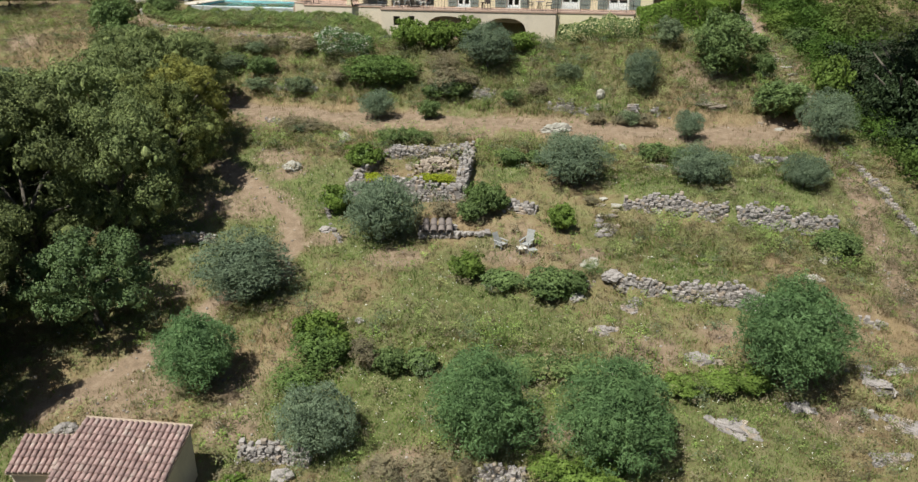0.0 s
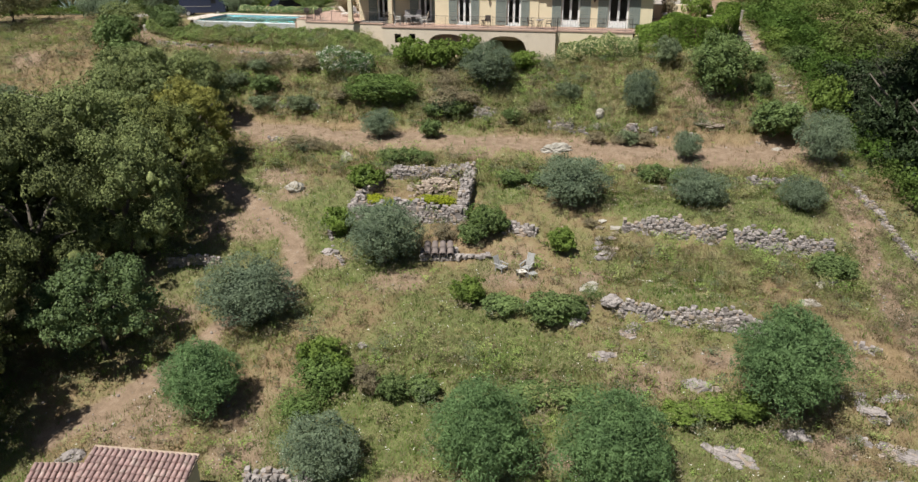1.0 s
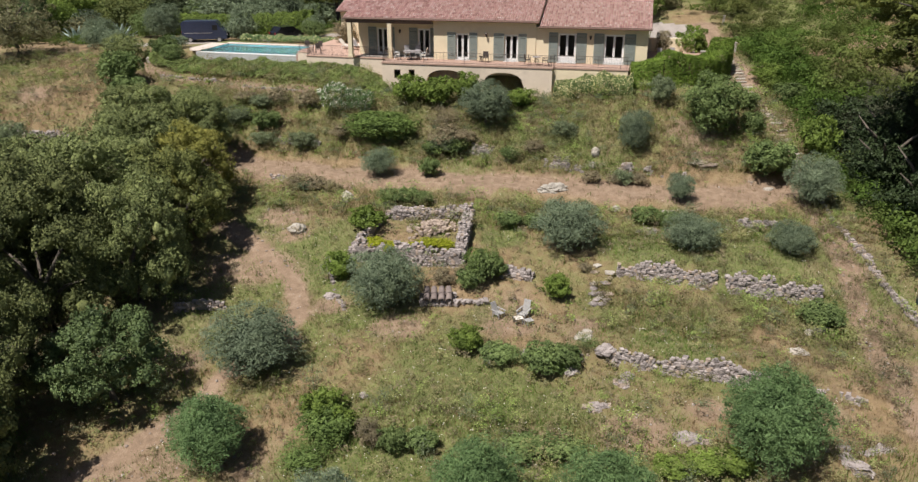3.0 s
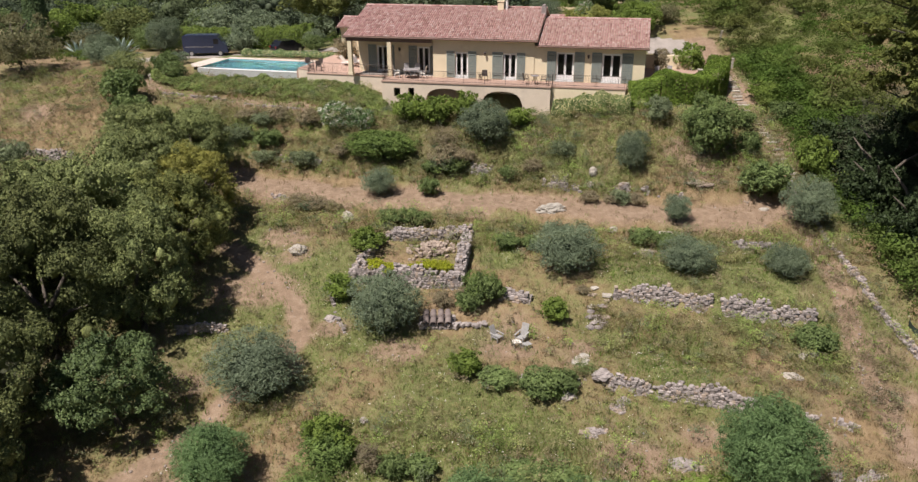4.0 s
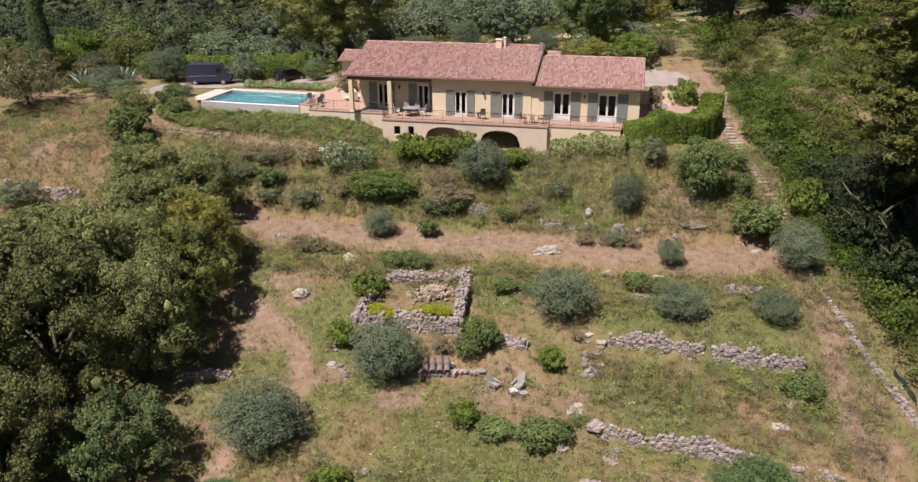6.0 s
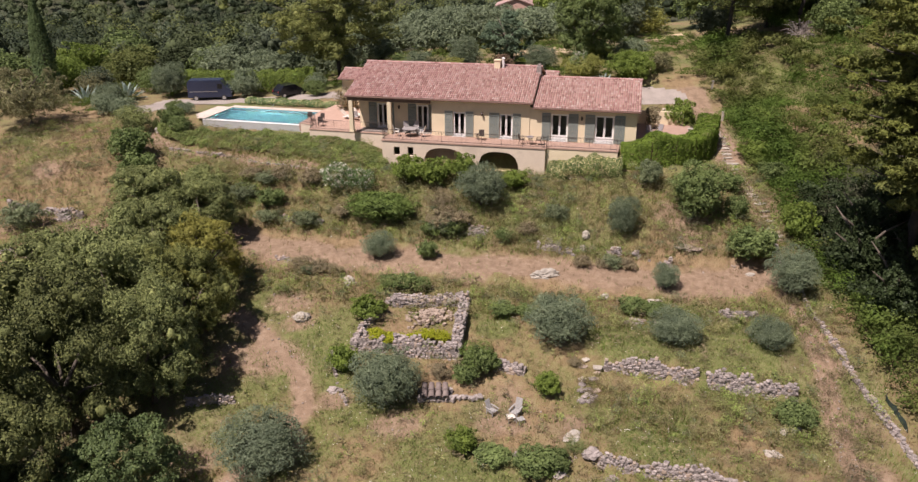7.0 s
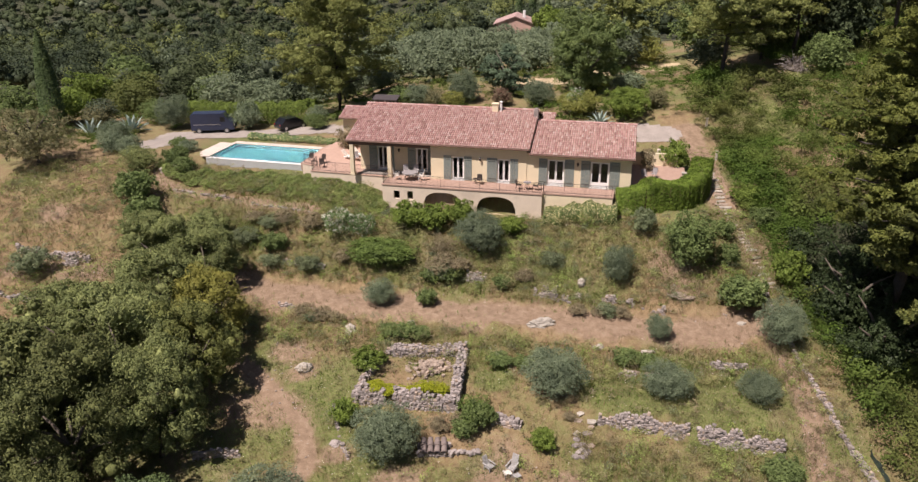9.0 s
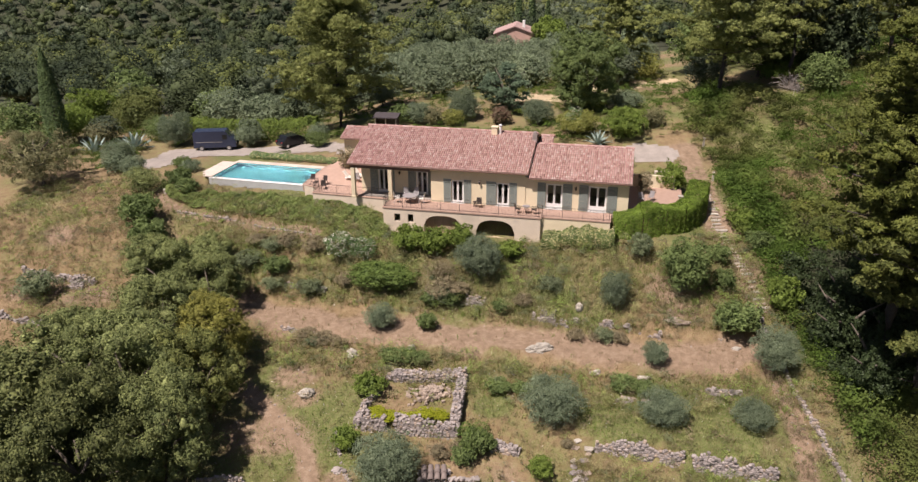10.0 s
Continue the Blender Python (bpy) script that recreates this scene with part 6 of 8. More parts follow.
# ---- low tiled shelter on stones below the ruin ----
shelter = thing("tiled_shelter", "low stone trough covered by old grey-brown curved tiles", "shelter")
rng = np.random.default_rng(77)
x0, y0 = -1.25, 40.75
z0 = hz(x0, y0)
for i in range(9):
    for r in (0, 1):
        lay(shelter, GREY, rng, x0 - 0.95 + i * 0.24, y0 - 0.35, z0 + 0.05 + r * 0.18, 0.24)
        lay(shelter, GREY, rng, x0 - 0.95 + i * 0.24, y0 + 0.35, z0 + 0.12 + r * 0.24, 0.26)
big = canal_tile(M_OLDTILE, 0.62, 0.22)
for c in range(4):
    for k in range(2):
        m = Matrix.Translation((x0 - 0.69 + c * 0.46, y0 - 0.55 + k * 0.5, z0 + 0.33 + k * 0.17)) @ Matrix.Rotation(0.36, 4, "X") @ Matrix.Rotation(rng.uniform(-0.06, 0.06), 4, "Z")
        piece("tile", big, shelter, m)
row = thing("stone_row", "row of dark weathered stones beside the tiled shelter", "stones")
for i in range(9):
    x = x0 + 1.15 + i * 0.22
    lay(row, GREY, rng, x, y0 - 0.25 + rng.uniform(-0.15, 0.15), hz(x, y0) + 0.1, 0.34)


# ---- garden furniture ----
def slat_chair(name, label, m, material=M_TEAK, group="weathered wooden chairs"):
    """A low reclining slatted garden chair facing -y."""
    c = thing(name, label, "chair", group, m)
    for x in (-0.3, 0.3):
        part("front_leg", boxed(x - 0.03, x + 0.03, -0.42, -0.36, -0.04, 0.52, bevel=0.006), material, c)
        part("rear_leg", boxed(x - 0.03, x + 0.03, 0.22, 0.28, -0.04, 0.50, bevel=0.006), material, c)
        part("armrest", boxed(x * 1.08 - 0.055, x * 1.08 + 0.055, -0.48, 0.42, 0.52, 0.555, bevel=0.008), material, c)
        part("side_rail", boxed(x - 0.02, x + 0.02, -0.40, 0.30, 0.26, 0.34, m=None), material, c)
    for i in range(7):
        part("seat_slat", boxed(-0.27, 0.27, -0.42 + i * 0.1, -0.35 + i * 0.1, 0.345 - i * 0.012, 0.367 - i * 0.012), material, c)
    tilt = Matrix.Translation((0, 0.26, 0.28)) @ Matrix.Rotation(radians(-24), 4, "X")
    for i in range(5):
        part("back_slat", boxed(-0.26 + i * 0.107, -0.17 + i * 0.107, -0.012, 0.012, 0.0, 0.78, m=tilt), material, c)
    for z in (0.06, 0.42, 0.72):
        part("back_rail", boxed(-0.28, 0.28, 0.013, 0.035, z, z + 0.06, m=tilt), material, c)
    return c


def at(x, y, turn):
    return Matrix.Translation((x, y, hz(x, y))) @ Matrix.Rotation(turn, 4, "Z")


slat_chair("garden_chair", "weathered grey slatted wooden garden chair in the grass", at(2.35, 39.25, 0.75) @ Matrix.Diagonal((0.78, 0.78, 0.82, 1)))
slat_chair("garden_chair", "weathered grey reclining wooden garden chair in the grass", at(3.85, 39.0, -0.55) @ Matrix.Diagonal((0.85, 0.9, 1.0, 1)))
stool = thing("garden_stool", "weathered low slatted footstool beside the chair", "stool", m=at(4.1, 38.3, 0.5) @ Matrix.Diagonal((0.8, 0.8, 0.8, 1)))
for i in range(5):
    part("slat", boxed(-0.3, 0.3, -0.25 + i * 0.105, -0.16 + i * 0.105, 0.36, 0.385), M_TEAK, stool)
for x, y in ((-0.26, -0.2), (0.2, -0.2), (-0.26, 0.2), (0.2, 0.2)):
    part("leg", boxed(x, x + 0.05, y - 0.025, y + 0.025, -0.04, 0.36), M_TEAK, stool)
tbl = thing("low_table", "small pale wooden table beside the chairs", "table", m=at(3.5, 38.55, 0.3) @ Matrix.Diagonal((0.8, 0.8, 0.8, 1)))
for i in range(6):
    part("slat", boxed(-0.32, 0.32, -0.3 + i * 0.102, -0.205 + i * 0.102, 0.40, 0.425), M_CLOTH, tbl)
for x, y in ((-0.28, -0.24), (0.22, -0.24), (-0.28, 0.24), (0.22, 0.24)):
    part("leg", boxed(x, x + 0.06, y - 0.03, y + 0.03, -0.04, 0.40), M_TEAK, tbl)


def hat(u, v, z, turn):
    return HOUSE @ Matrix.Translation((u, v, z)) @ Matrix.Rotation(turn, 4, "Z")


def light_chair(label, m, frame_mat, cloth, group, tall=0.95):
    c = thing("terrace_chair", label, "chair", group, m)
    for x in (-0.23, 0.23):
        bm = bmesh.new()
        tube(bm, (x, -0.24, 0), (x, -0.2, 0.62), 0.016, n=6)
        part("front_leg", bm, frame_mat, c)
        bm = bmesh.new()
        tube(bm, (x, 0.30, 0), (x, 0.16, 0.45), 0.016, n=6)
        part("rear_leg", bm, frame_mat, c)
        bm = bmesh.new()
        tube(bm, (x, -0.22, 0.62), (x, 0.26, 0.66), 0.018, n=6)
        part("armrest", bm, frame_mat, c)
    part("seat", boxed(-0.23, 0.23, -0.22, 0.22, 0.42, 0.45, bevel=0.01), cloth, c)
    part("backrest", boxed(-0.23, 0.23, -0.015, 0.015, 0.0, tall - 0.45, bevel=0.01, m=Matrix.Translation((0, 0.2, 0.46)) @ Matrix.Rotation(radians(-14), 4, "X")), cloth, c)
    return c


def round_table(name, label, m, r, h, top, leg):
    t = thing(name, label, "table", m=m)
    bm = bmesh.new()
    tube(bm, (0, 0, h - 0.035), (0, 0, h), r, r, 24)
    part("tabletop", bm, top, t)
    for i in range(4):
        a = i * math.tau / 4 + 0.4
        bm = bmesh.new()
        tube(bm, (math.cos(a) * r * 0.75, math.sin(a) * r * 0.75, 0), (math.cos(a) * r * 0.25, math.sin(a) * r * 0.25, h - 0.036), 0.022, n=6)
        part("leg", bm, leg, t)


round_table("round_table", "grey round dining table on the covered terrace", hat(-6.3, -0.75, FLOOR, 0), 0.72, 0.74, M_GREYWOOD, M_IRON)
for u, v, tn in ((-7.5, -0.95, 1.75), (-5.15, -0.75, -1.5), (-6.0, 0.35, 0.1), (-6.9, 0.25, 0.5)):
    light_chair("white-framed reclining chair at the round terrace table", hat(u, v, FLOOR + 0.004, tn), M_WHITE, M_CLOTH if v < 0 else M_GREYWOOD, "chairs round the terrace table", 1.1)
round_table("bistro_table", "small dark iron bistro table by the railing", hat(4.95, -1.45, FLOOR, 0), 0.36, 0.72, M_GREYWOOD, M_IRON)
for u, v, tn in ((4.2, -1.5, 1.5), (5.7, -1.45, -1.5)):
    light_chair("dark iron folding chair at the bistro table", hat(u, v, FLOOR, tn), M_IRON, M_IRON, "bistro chairs", 0.9)
light_chair("dark iron chair against the facade", hat(0.45, -0.8, FLOOR, 0.2), M_IRON, M_IRON, "bistro chairs", 0.9)
round_table("side_table", "small iron side table against the facade", hat(0.0, -0.6, FLOOR, 0), 0.2, 0.5, M_IRON, M_IRON)
for u, v, tn in ((-17.9, 3.3, 0.2), (-16.5, 3.0, -0.1), (-16.0, 1.5, 0.5)):
    light_chair("dark armchair facing the view on the pool deck", hat(u, v, 13.87, tn), M_IRON, M_IRON, "deck armchairs", 0.9)


def lounger(label, m):
    t = thing("sun_lounger", label, "lounger", "sun loungers on the deck", m)
    part("frame", boxed(-0.3, 0.3, -0.9, 0.55, 0.26, 0.31, bevel=0.01), M_WHITE, t)
    part("mattress", boxed(-0.28, 0.28, -0.88, 0.3, 0.312, 0.38, bevel=0.02), M_CLOTH, t)
    part("backrest", boxed(-0.28, 0.28, 0, 0.75, 0, 0.07, bevel=0.02, m=Matrix.Translation((0, 0.32, 0.33)) @ Matrix.Rotation(radians(48), 4, "X")), M_CLOTH, t)
    for x, y in ((-0.27, -0.8), (0.27, -0.8), (-0.27, 0.45), (0.27, 0.45)):
        bm = bmesh.new()
        tube(bm, (x, y, 0), (x, y, 0.27), 0.02, n=6)
        part("leg", bm, M_WHITE, t)


for u, v, tn in ((-14.4, 5.0, 1.4), (-13.6, 5.9, 1.2)):
    lounger("white sun lounger with a pale mattress on the deck", hat(u, v, 13.87, tn))
light_chair("dark folded chair among the loungers", hat(-13.4, 4.4, 13.87, 0.5), M_IRON, M_GREYWOOD, "deck armchairs", 0.95)
for u, v, tn in ((15.3, 3.6, 0.4), (16.2, 4.2, -0.4)):
    light_chair("grey chair on the side patio", hat(u, v, 14.0, tn), M_GREYWOOD, M_GREYWOOD, "patio chairs", 0.95)
post = thing("stone_post", "white stone post beside the citrus tree", "post", m=hat(18.9, 4.0, 0, 0))
part("shaft", boxed(-0.18, 0.18, -0.18, 0.18, 13.0, 14.7, bevel=0.02), M_PALE, post)
part("cap", boxed(-0.24, 0.24, -0.24, 0.24, 14.701, 14.8, bevel=0.02), M_PALE, post)
for x, y in ((28.3, 82.5), (27.4, 75.5)):
    g = thing("gate_post", "pale slender stone marker post among shrubs", "post", m=at(x, y, 0))
    part("shaft", boxed(-0.11, 0.11, -0.11, 0.11, -0.3, 0.9, bevel=0.03), M_PALE, g)
    part("cap", boxed(-0.15, 0.15, -0.15, 0.15, 0.901, 0.98, bevel=0.02), M_PALE, g)


# ---- vehicles ----
def wheel(parent, x, y, r, w):
    bm = bmesh.new()
    tube(bm, (x, y - w / 2, r), (x, y + w / 2, r), r, r, 18)
    t = part("wheel", bm, M_RUBBER, parent)
    bm = bmesh.new()
    tube(bm, (x, y - w / 2 - 0.012, r), (x, y + w / 2 + 0.012, r), r * 0.62, r * 0.62, 14)
    part("rim", bm, M_CHROME, t)


def vehicle(name, label, m, side, width, paint, wheels, r, panes, lamps):
    """side: the outline seen from the side (x ahead, z up)."""
    c = thing(name, label, "vehicle", m=m)
    bm = prismed(side, "y", -width / 2, width / 2)
    bmesh.ops.bevel(bm, geom=bm.edges[:], offset=0.06, segments=2, affect="EDGES")
    part("body", bm, paint, c, smooth=False)
    for x in wheels:
        for s in (-1, 1):
            wheel(c, x, s * (width / 2 - 0.1), r, 0.22)
    for x0, x1, z0, z1 in panes:
        for s in (-1, 1):
            y = s * (width / 2 + 0.004)
            part("side_window", boxed(x0, x1, min(y, y - s * 0.01), max(y, y - s * 0.01), z0, z1), M_CAR, c)
    for x, z, mt in lamps:
        for s in (-1, 1):
            part("lamp", boxed(x - 0.03, x + 0.03, s * (width / 2 - 0.22) - 0.09, s * (width / 2 - 0.22) + 0.09, z - 0.1, z + 0.12, bevel=0.01), mt, c)
    part("bumper", boxed(side[0][0] - 0.06, side[0][0] + 0.02, -width / 2 + 0.1, width / 2 - 0.1, 0.36, 0.56, bevel=0.03), M_RUBBER, c)
    return c


van = vehicle("delivery_van", "dark blue panel van parked on the gravel", at(-30.7, 93.7, 0.10),
              ((-2.6, 0.35), (-2.6, 2.25), (-2.4, 2.5), (1.5, 2.5), (2.0, 1.65), (2.65, 1.25), (2.75, 0.4)), 1.95, M_VAN, (-1.65, 1.75), 0.34, ((1.05, 1.65, 1.45, 2.05),), ((-2.6, 1.2, M_LAMPRED), (2.7, 0.95, M_WHITE)))
part("side_stripe", boxed(-2.3, 1.0, -0.985, -0.976, 1.1, 1.16), M_CHROME, van)
part("door_seam", boxed(-0.15, -0.13, -0.985, -0.976, 0.5, 2.2), M_RUBBER, van)
car = vehicle("parked_car", "black hatchback parked on the gravel beside the hedge", at(-20.9, 94.0, 0.75),
              ((-1.95, 0.3), (-2.0, 0.85), (-1.6, 1.0), (-1.25, 1.5), (0.5, 1.5), (1.1, 0.98), (1.9, 0.82), (1.95, 0.3)), 1.75, M_CAR, (-1.25, 1.25), 0.31, ((-1.0, 0.5, 1.02, 1.38),), ((-1.97, 0.78, M_LAMPRED), (1.92, 0.68, M_WHITE)))

# ---- gravel, sandy ground and the far house ----
def ground_patch(name, label, inside, x0, x1, y0, y1, s, material, lift=0.05):
    xs, ys = np.arange(x0, x1, s), np.arange(y0, y1, s)
    gx, gy = np.meshgrid(xs, ys)
    gz = height(gx, gy) + lift
    ok = inside(gx, gy)
    idx = np.arange(gx.size).reshape(gx.shape)
    f = np.stack((idx[:-1, :-1], idx[:-1, 1:], idx[1:, 1:], idx[1:, :-1]), -1)[ok[:-1, :-1] & ok[1:, 1:]]
    tagged(new(name, mesh_data(name, np.stack((gx, gy, gz), -1).reshape(-1, 3), f, material, True)), label, "ground", kind="structure")


ground_patch("gravel_yard", "pale gravel yard where the vehicles stand", lambda x, y: (near_line(x, y, ((-34.6, 84.2), (-34.4, 91.4), (-27.2, 91.8), (-17.7, 91.5), (-11, 86.3))) < 2.5 + 0.4 * wave(x, y, 1.5)), -48, -6, 80, 100, 0.5, M_GRAVEL)
ground_patch("gravel_apron", "pale gravel apron above the patio", lambda x, y: ((x - 21.8) / 3.4) ** 2 + ((y - 81.4) / 2.0) ** 2 < 1 + 0.12 * wave(x, y, 1.2), 16, 30, 79, 88, 0.4, M_GRAVEL)
ground_patch("sandy_ground", "bare sandy ground among the trees", lambda x, y: np.minimum(near_line(x, y, ((22.1, 105.7), (29.4, 108.0))), near_line(x, y, ((8.7, 105.3), (14.1, 102.6)))) < 3.2 + 0.4 * wave(x, y, 2.0), 2, 40, 96, 116, 0.6, M_SOILROAD)

far = thing("far_house", "distant pink house with a low gabled tile roof", "house", m=Matrix.Translation((13.6, 178.0, 0)) @ Matrix.Rotation(-0.12, 4, "Z"))
part("gable_wall", prismed(((-4.3, 9.0), (4.3, 9.0), (4.3, 16.0), (0, 17.5), (-4.3, 16.0)), "y", -0.3, 0.0), M_PINKWALL, far)
part("wall", boxed(-4.3, 4.3, 0.002, 9.0, 9.0, 15.9), M_PINKWALL, far)
for s in (-1, 1):
    bm = bmesh.new()
    vs = [bm.verts.new(p) for p in ((0, -0.7, 17.75), (s * 5.0, -0.7, 15.95), (s * 5.0, 9.4, 15.95), (0, 9.4, 17.75), (0, -0.7, 17.55), (s * 5.0, -0.7, 15.75), (s * 5.0, 9.4, 15.75), (0, 9.4, 17.55))]
    for q in ((0, 1, 2, 3), (7, 6, 5, 4), (0, 4, 5, 1), (1, 5, 6, 2), (2, 6, 7, 3), (3, 7, 4, 0)):
        bm.faces.new([vs[i] for i in q])
    part("roof", bm, M_HUTTILE, far)
part("chimney", boxed(1.6, 2.2, 3.0, 3.6, 16.6, 18.6, bevel=0.03), M_WHITE, far)
part("window", boxed(-1.2, 0.0, -0.34, -0.301, 13.2, 14.6), M_SHUTTER, far)
shed = thing("garden_shed", "small open dark timber shelter under the pine", "shed", m=at(-8.6, 93.6, -0.15))
part("rear_wall", boxed(-1.4, 1.4, 0.72, 0.8, -0.2, 1.75), M_BARK, shed)
part("side_wall", boxed(-1.4, -1.32, -0.6, 0.718, -0.2, 1.6), M_BARK, shed)
for x in (-1.32, 0.0, 1.32):
    part("post", boxed(x - 0.06, x + 0.06, -0.72, -0.6, -0.3, 1.62), M_PALE, shed)
part("roof", prismed(((-1.0, 1.63), (1.0, 1.86), (1.0, 1.98), (-1.0, 1.75)), "x", -1.6, 1.6), M_SHEDROOF, shed)

# ---- hedges and garden plants ----
def hedge_crown(rng, pts, w, h, n, leaf, k=3.2, rough=0.09, boxy=False, rise=0.0):
    """Leaves over a clipped hedge that follows a broken line on the ground."""
    seg = [math.hypot(c - a, d - b) for (a, b), (c, d) in zip(pts[:-1], pts[1:])]
    pick = rng.choice(len(seg), n, p=np.array(seg) / sum(seg))
    A, B = np.array(pts[:-1])[pick], np.array(pts[1:])[pick]
    t = rng.uniform(-0.02, 1.02, (n, 1))
    cap = rng.random(n) < min(0.4, 0.5 * w / sum(seg))
    t[cap] = np.where(pick[cap, None] * 2 < len(seg) - 1 + (rng.random((cap.sum(), 1)) - 0.5) * (len(seg) == 1), 0.0, 1.0)
    first = cap & (t[:, 0] == 0)
    pick = np.where(cap, np.where(first, 0, len(seg) - 1), pick)
    A, B = np.array(pts[:-1])[pick], np.array(pts[1:])[pick]
    full = np.where(cap, np.sqrt(rng.random(n)), 1.0)
    c = A + (B - A) * t
    d = (B - A) / np.linalg.norm(B - A, axis=1, keepdims=True)
    nr = np.stack((-d[:, 1], d[:, 0]), 1)
    ang = rng.uniform(-0.15 * math.pi, 1.15 * math.pi, n)
    cs, sn = np.cos(ang), np.sin(ang)
    cx, cz = np.sign(cs) * np.abs(cs) ** (2 / k), np.sign(sn) * np.abs(sn) ** (2 / k)
    if boxy:
        # flat clipped sides and top with softened corners
        s = rng.uniform(0, 2 * h + w, n)
        side = np.where(s < h, -1.0, 1.0)
        top = s > 2 * h
        cx = np.where(top, rng.uniform(-1, 1, n), side)
        cz = np.where(top, 1.0, rng.uniform(-0.75, 1, n))
        r = np.maximum(1.0, (np.abs(cx) ** 7 + np.abs(np.maximum(cz, 0)) ** 7) ** (1 / 7))
        cx, cz = cx / r, cz / r
        cs, sn = np.where(top, 0.15 * cx, side), np.where(top, 1.0, 0.15)
    cx, cz = cx * full, cz * full
    bump = 1 + rough * wave(c[:, 0] * 3, c[:, 1] * 3 + cx, 1.2) + rng.uniform(-0.10, 0.04, n)
    off = cx * w / 2 * bump
    x, y = c[:, 0] + nr[:, 0] * off, c[:, 1] + nr[:, 1] * off
    g = height(c[:, 0], c[:, 1])
    low = np.clip((0.5 - cz) / 1.2, 0, 1)
    z = g + (np.minimum(g, height(x, y)) - g) * low + np.maximum(0.05, h * (1 + rise * ((pick + t[:, 0]) / len(seg) - 0.5)) * (0.42 + 0.55 * cz * bump))
    out = np.stack((nr[:, 0] * cs, nr[:, 1] * cs, sn), 1)
    out[cap] = np.where(first[cap, None], -1, 1) * np.column_stack((d[cap], np.zeros(cap.sum())))
    return leaves(rng, np.stack((x, y, z), 1), out, leaf[0], leaf[1], 0.4)


def hedge(name, label, pts, w, h, n, leaf, material, seed, blossom=None, share=0.1, k=3.2, rough=0.09, boxy=False, rise=0.0):
    rng = np.random.default_rng(seed)
    t = thing(name, label, "hedge")
    v, f = hedge_crown(rng, pts, w, h, n, leaf, k, rough, boxy, rise)
    under(new("foliage", mesh_data("foliage", v, f, material)), t)
    bm = bmesh.new()
    for (a, b), (c, d) in zip(pts[:-1], pts[1:]):
        m = max(2, int(math.hypot(c - a, d - b) / 0.6))
        for i in range(m):
            x, y = a + (c - a) * (i + 0.5) / m, b + (d - b) * (i + 0.5) / m
            tube(bm, (x, y, hz(x, y) - 0.2), (x + rng.uniform(-0.2, 0.2), y + rng.uniform(-0.2, 0.2), hz(x, y) + h * (0.7 - 0.4 * rise)), 0.04, 0.02, 6)
    tagged(part("wood", bm, M_BARK, t), kind="stuff")
    if blossom:
        v, f = hedge_crown(rng, pts, w * 1.04, h * 1.04, int(n * share), (leaf[0] * 0.8, leaf[1] * 1.2), k, rough)
        under(new("blossom", mesh_data("blossom", v, f, blossom)), t)


def hxy(u, v):
    return to_xy(u, v)


hedge("clipped_hedge", "thick clipped bright green hedge around the patio", ((14.6, 63.0), (16.8, 62.9), (18.8, 63.4), (20.6, 64.3), (22.0, 65.6), (23.1, 67.2), (23.8, 68.9)), 2.0, 2.12, 46000, (0.14, 0.09), M_HEDGE, 201, rough=0.05, boxy=True, rise=0.4)
hedge("flowering_hedge", "low flowering hedge with pale yellow blossom below the annexe", (hxy(6.9, -3.3), hxy(9.8, -3.5), hxy(13.0, -3.4)), 1.9, 1.7, 20000, (0.11, 0.07), M_GREEN, 202, M_FLOWERY, 0.12, 2.1, 0.2)


def flowering(name, label, x, y, w, h, seed, leafy, blossom, n, share):
    """A bush whose blossom sits on the same lobes as its leaves."""
    rng = np.random.default_rng(seed)
    lb = round_lobes(rng, w, h, 44, 0.22, 0.5)
    t = thing(name, label, "shrub")
    for part_name, data in SH_TRUNK:
        piece(part_name, data, t)
    v, f = lobed(rng, lb, n, 0.15, 0.05)
    under(new("foliage", mesh_data("foliage", v, f, leafy)), t)
    v, f = lobed(rng, lb, int(n * share), 0.10, 0.08, shell=(1.0, 1.1))
    under(new("blossom", mesh_data("blossom", v, f, blossom)), t)
    t.matrix_basis = Matrix.Translation((x, y, hz(x, y) - 0.05))


flowering("oleander", "white-flowering oleander on the bank below the deck", -10.3, 62.7, 3.2, 2.5, 203, M_MID, M_FLOWER, 7000, 0.30)
flowering("oleander", "white-flowering oleander on the bank below the deck", -8.2, 62.2, 2.8, 2.1, 208, M_MID, M_FLOWER, 6500, 0.14)
hedge("yard_hedge", "bright green clipped hedge behind the parked vehicles", ((-36.1, 99.2), (-27.1, 98.0), (-18.3, 97.3)), 1.8, 2.9, 16000, (0.2, 0.13), M_BRIGHT, 204)
hedge("pool_border", "low flowering border behind the pool", (hxy(-29.5, 12.6), hxy(-24, 12.4), hxy(-18.5, 12.2)), 1.1, 0.75, 9000, (0.13, 0.07), M_MID, 205, M_FLOWERY, 0.14, 2.1, 0.25)
flowering("flowering_bush", "tall white-flowering bush behind the annexe roof", 14.1, 86.1, 2.4, 3.2, 207, M_MID, M_FLOWER, 6000, 0.2)


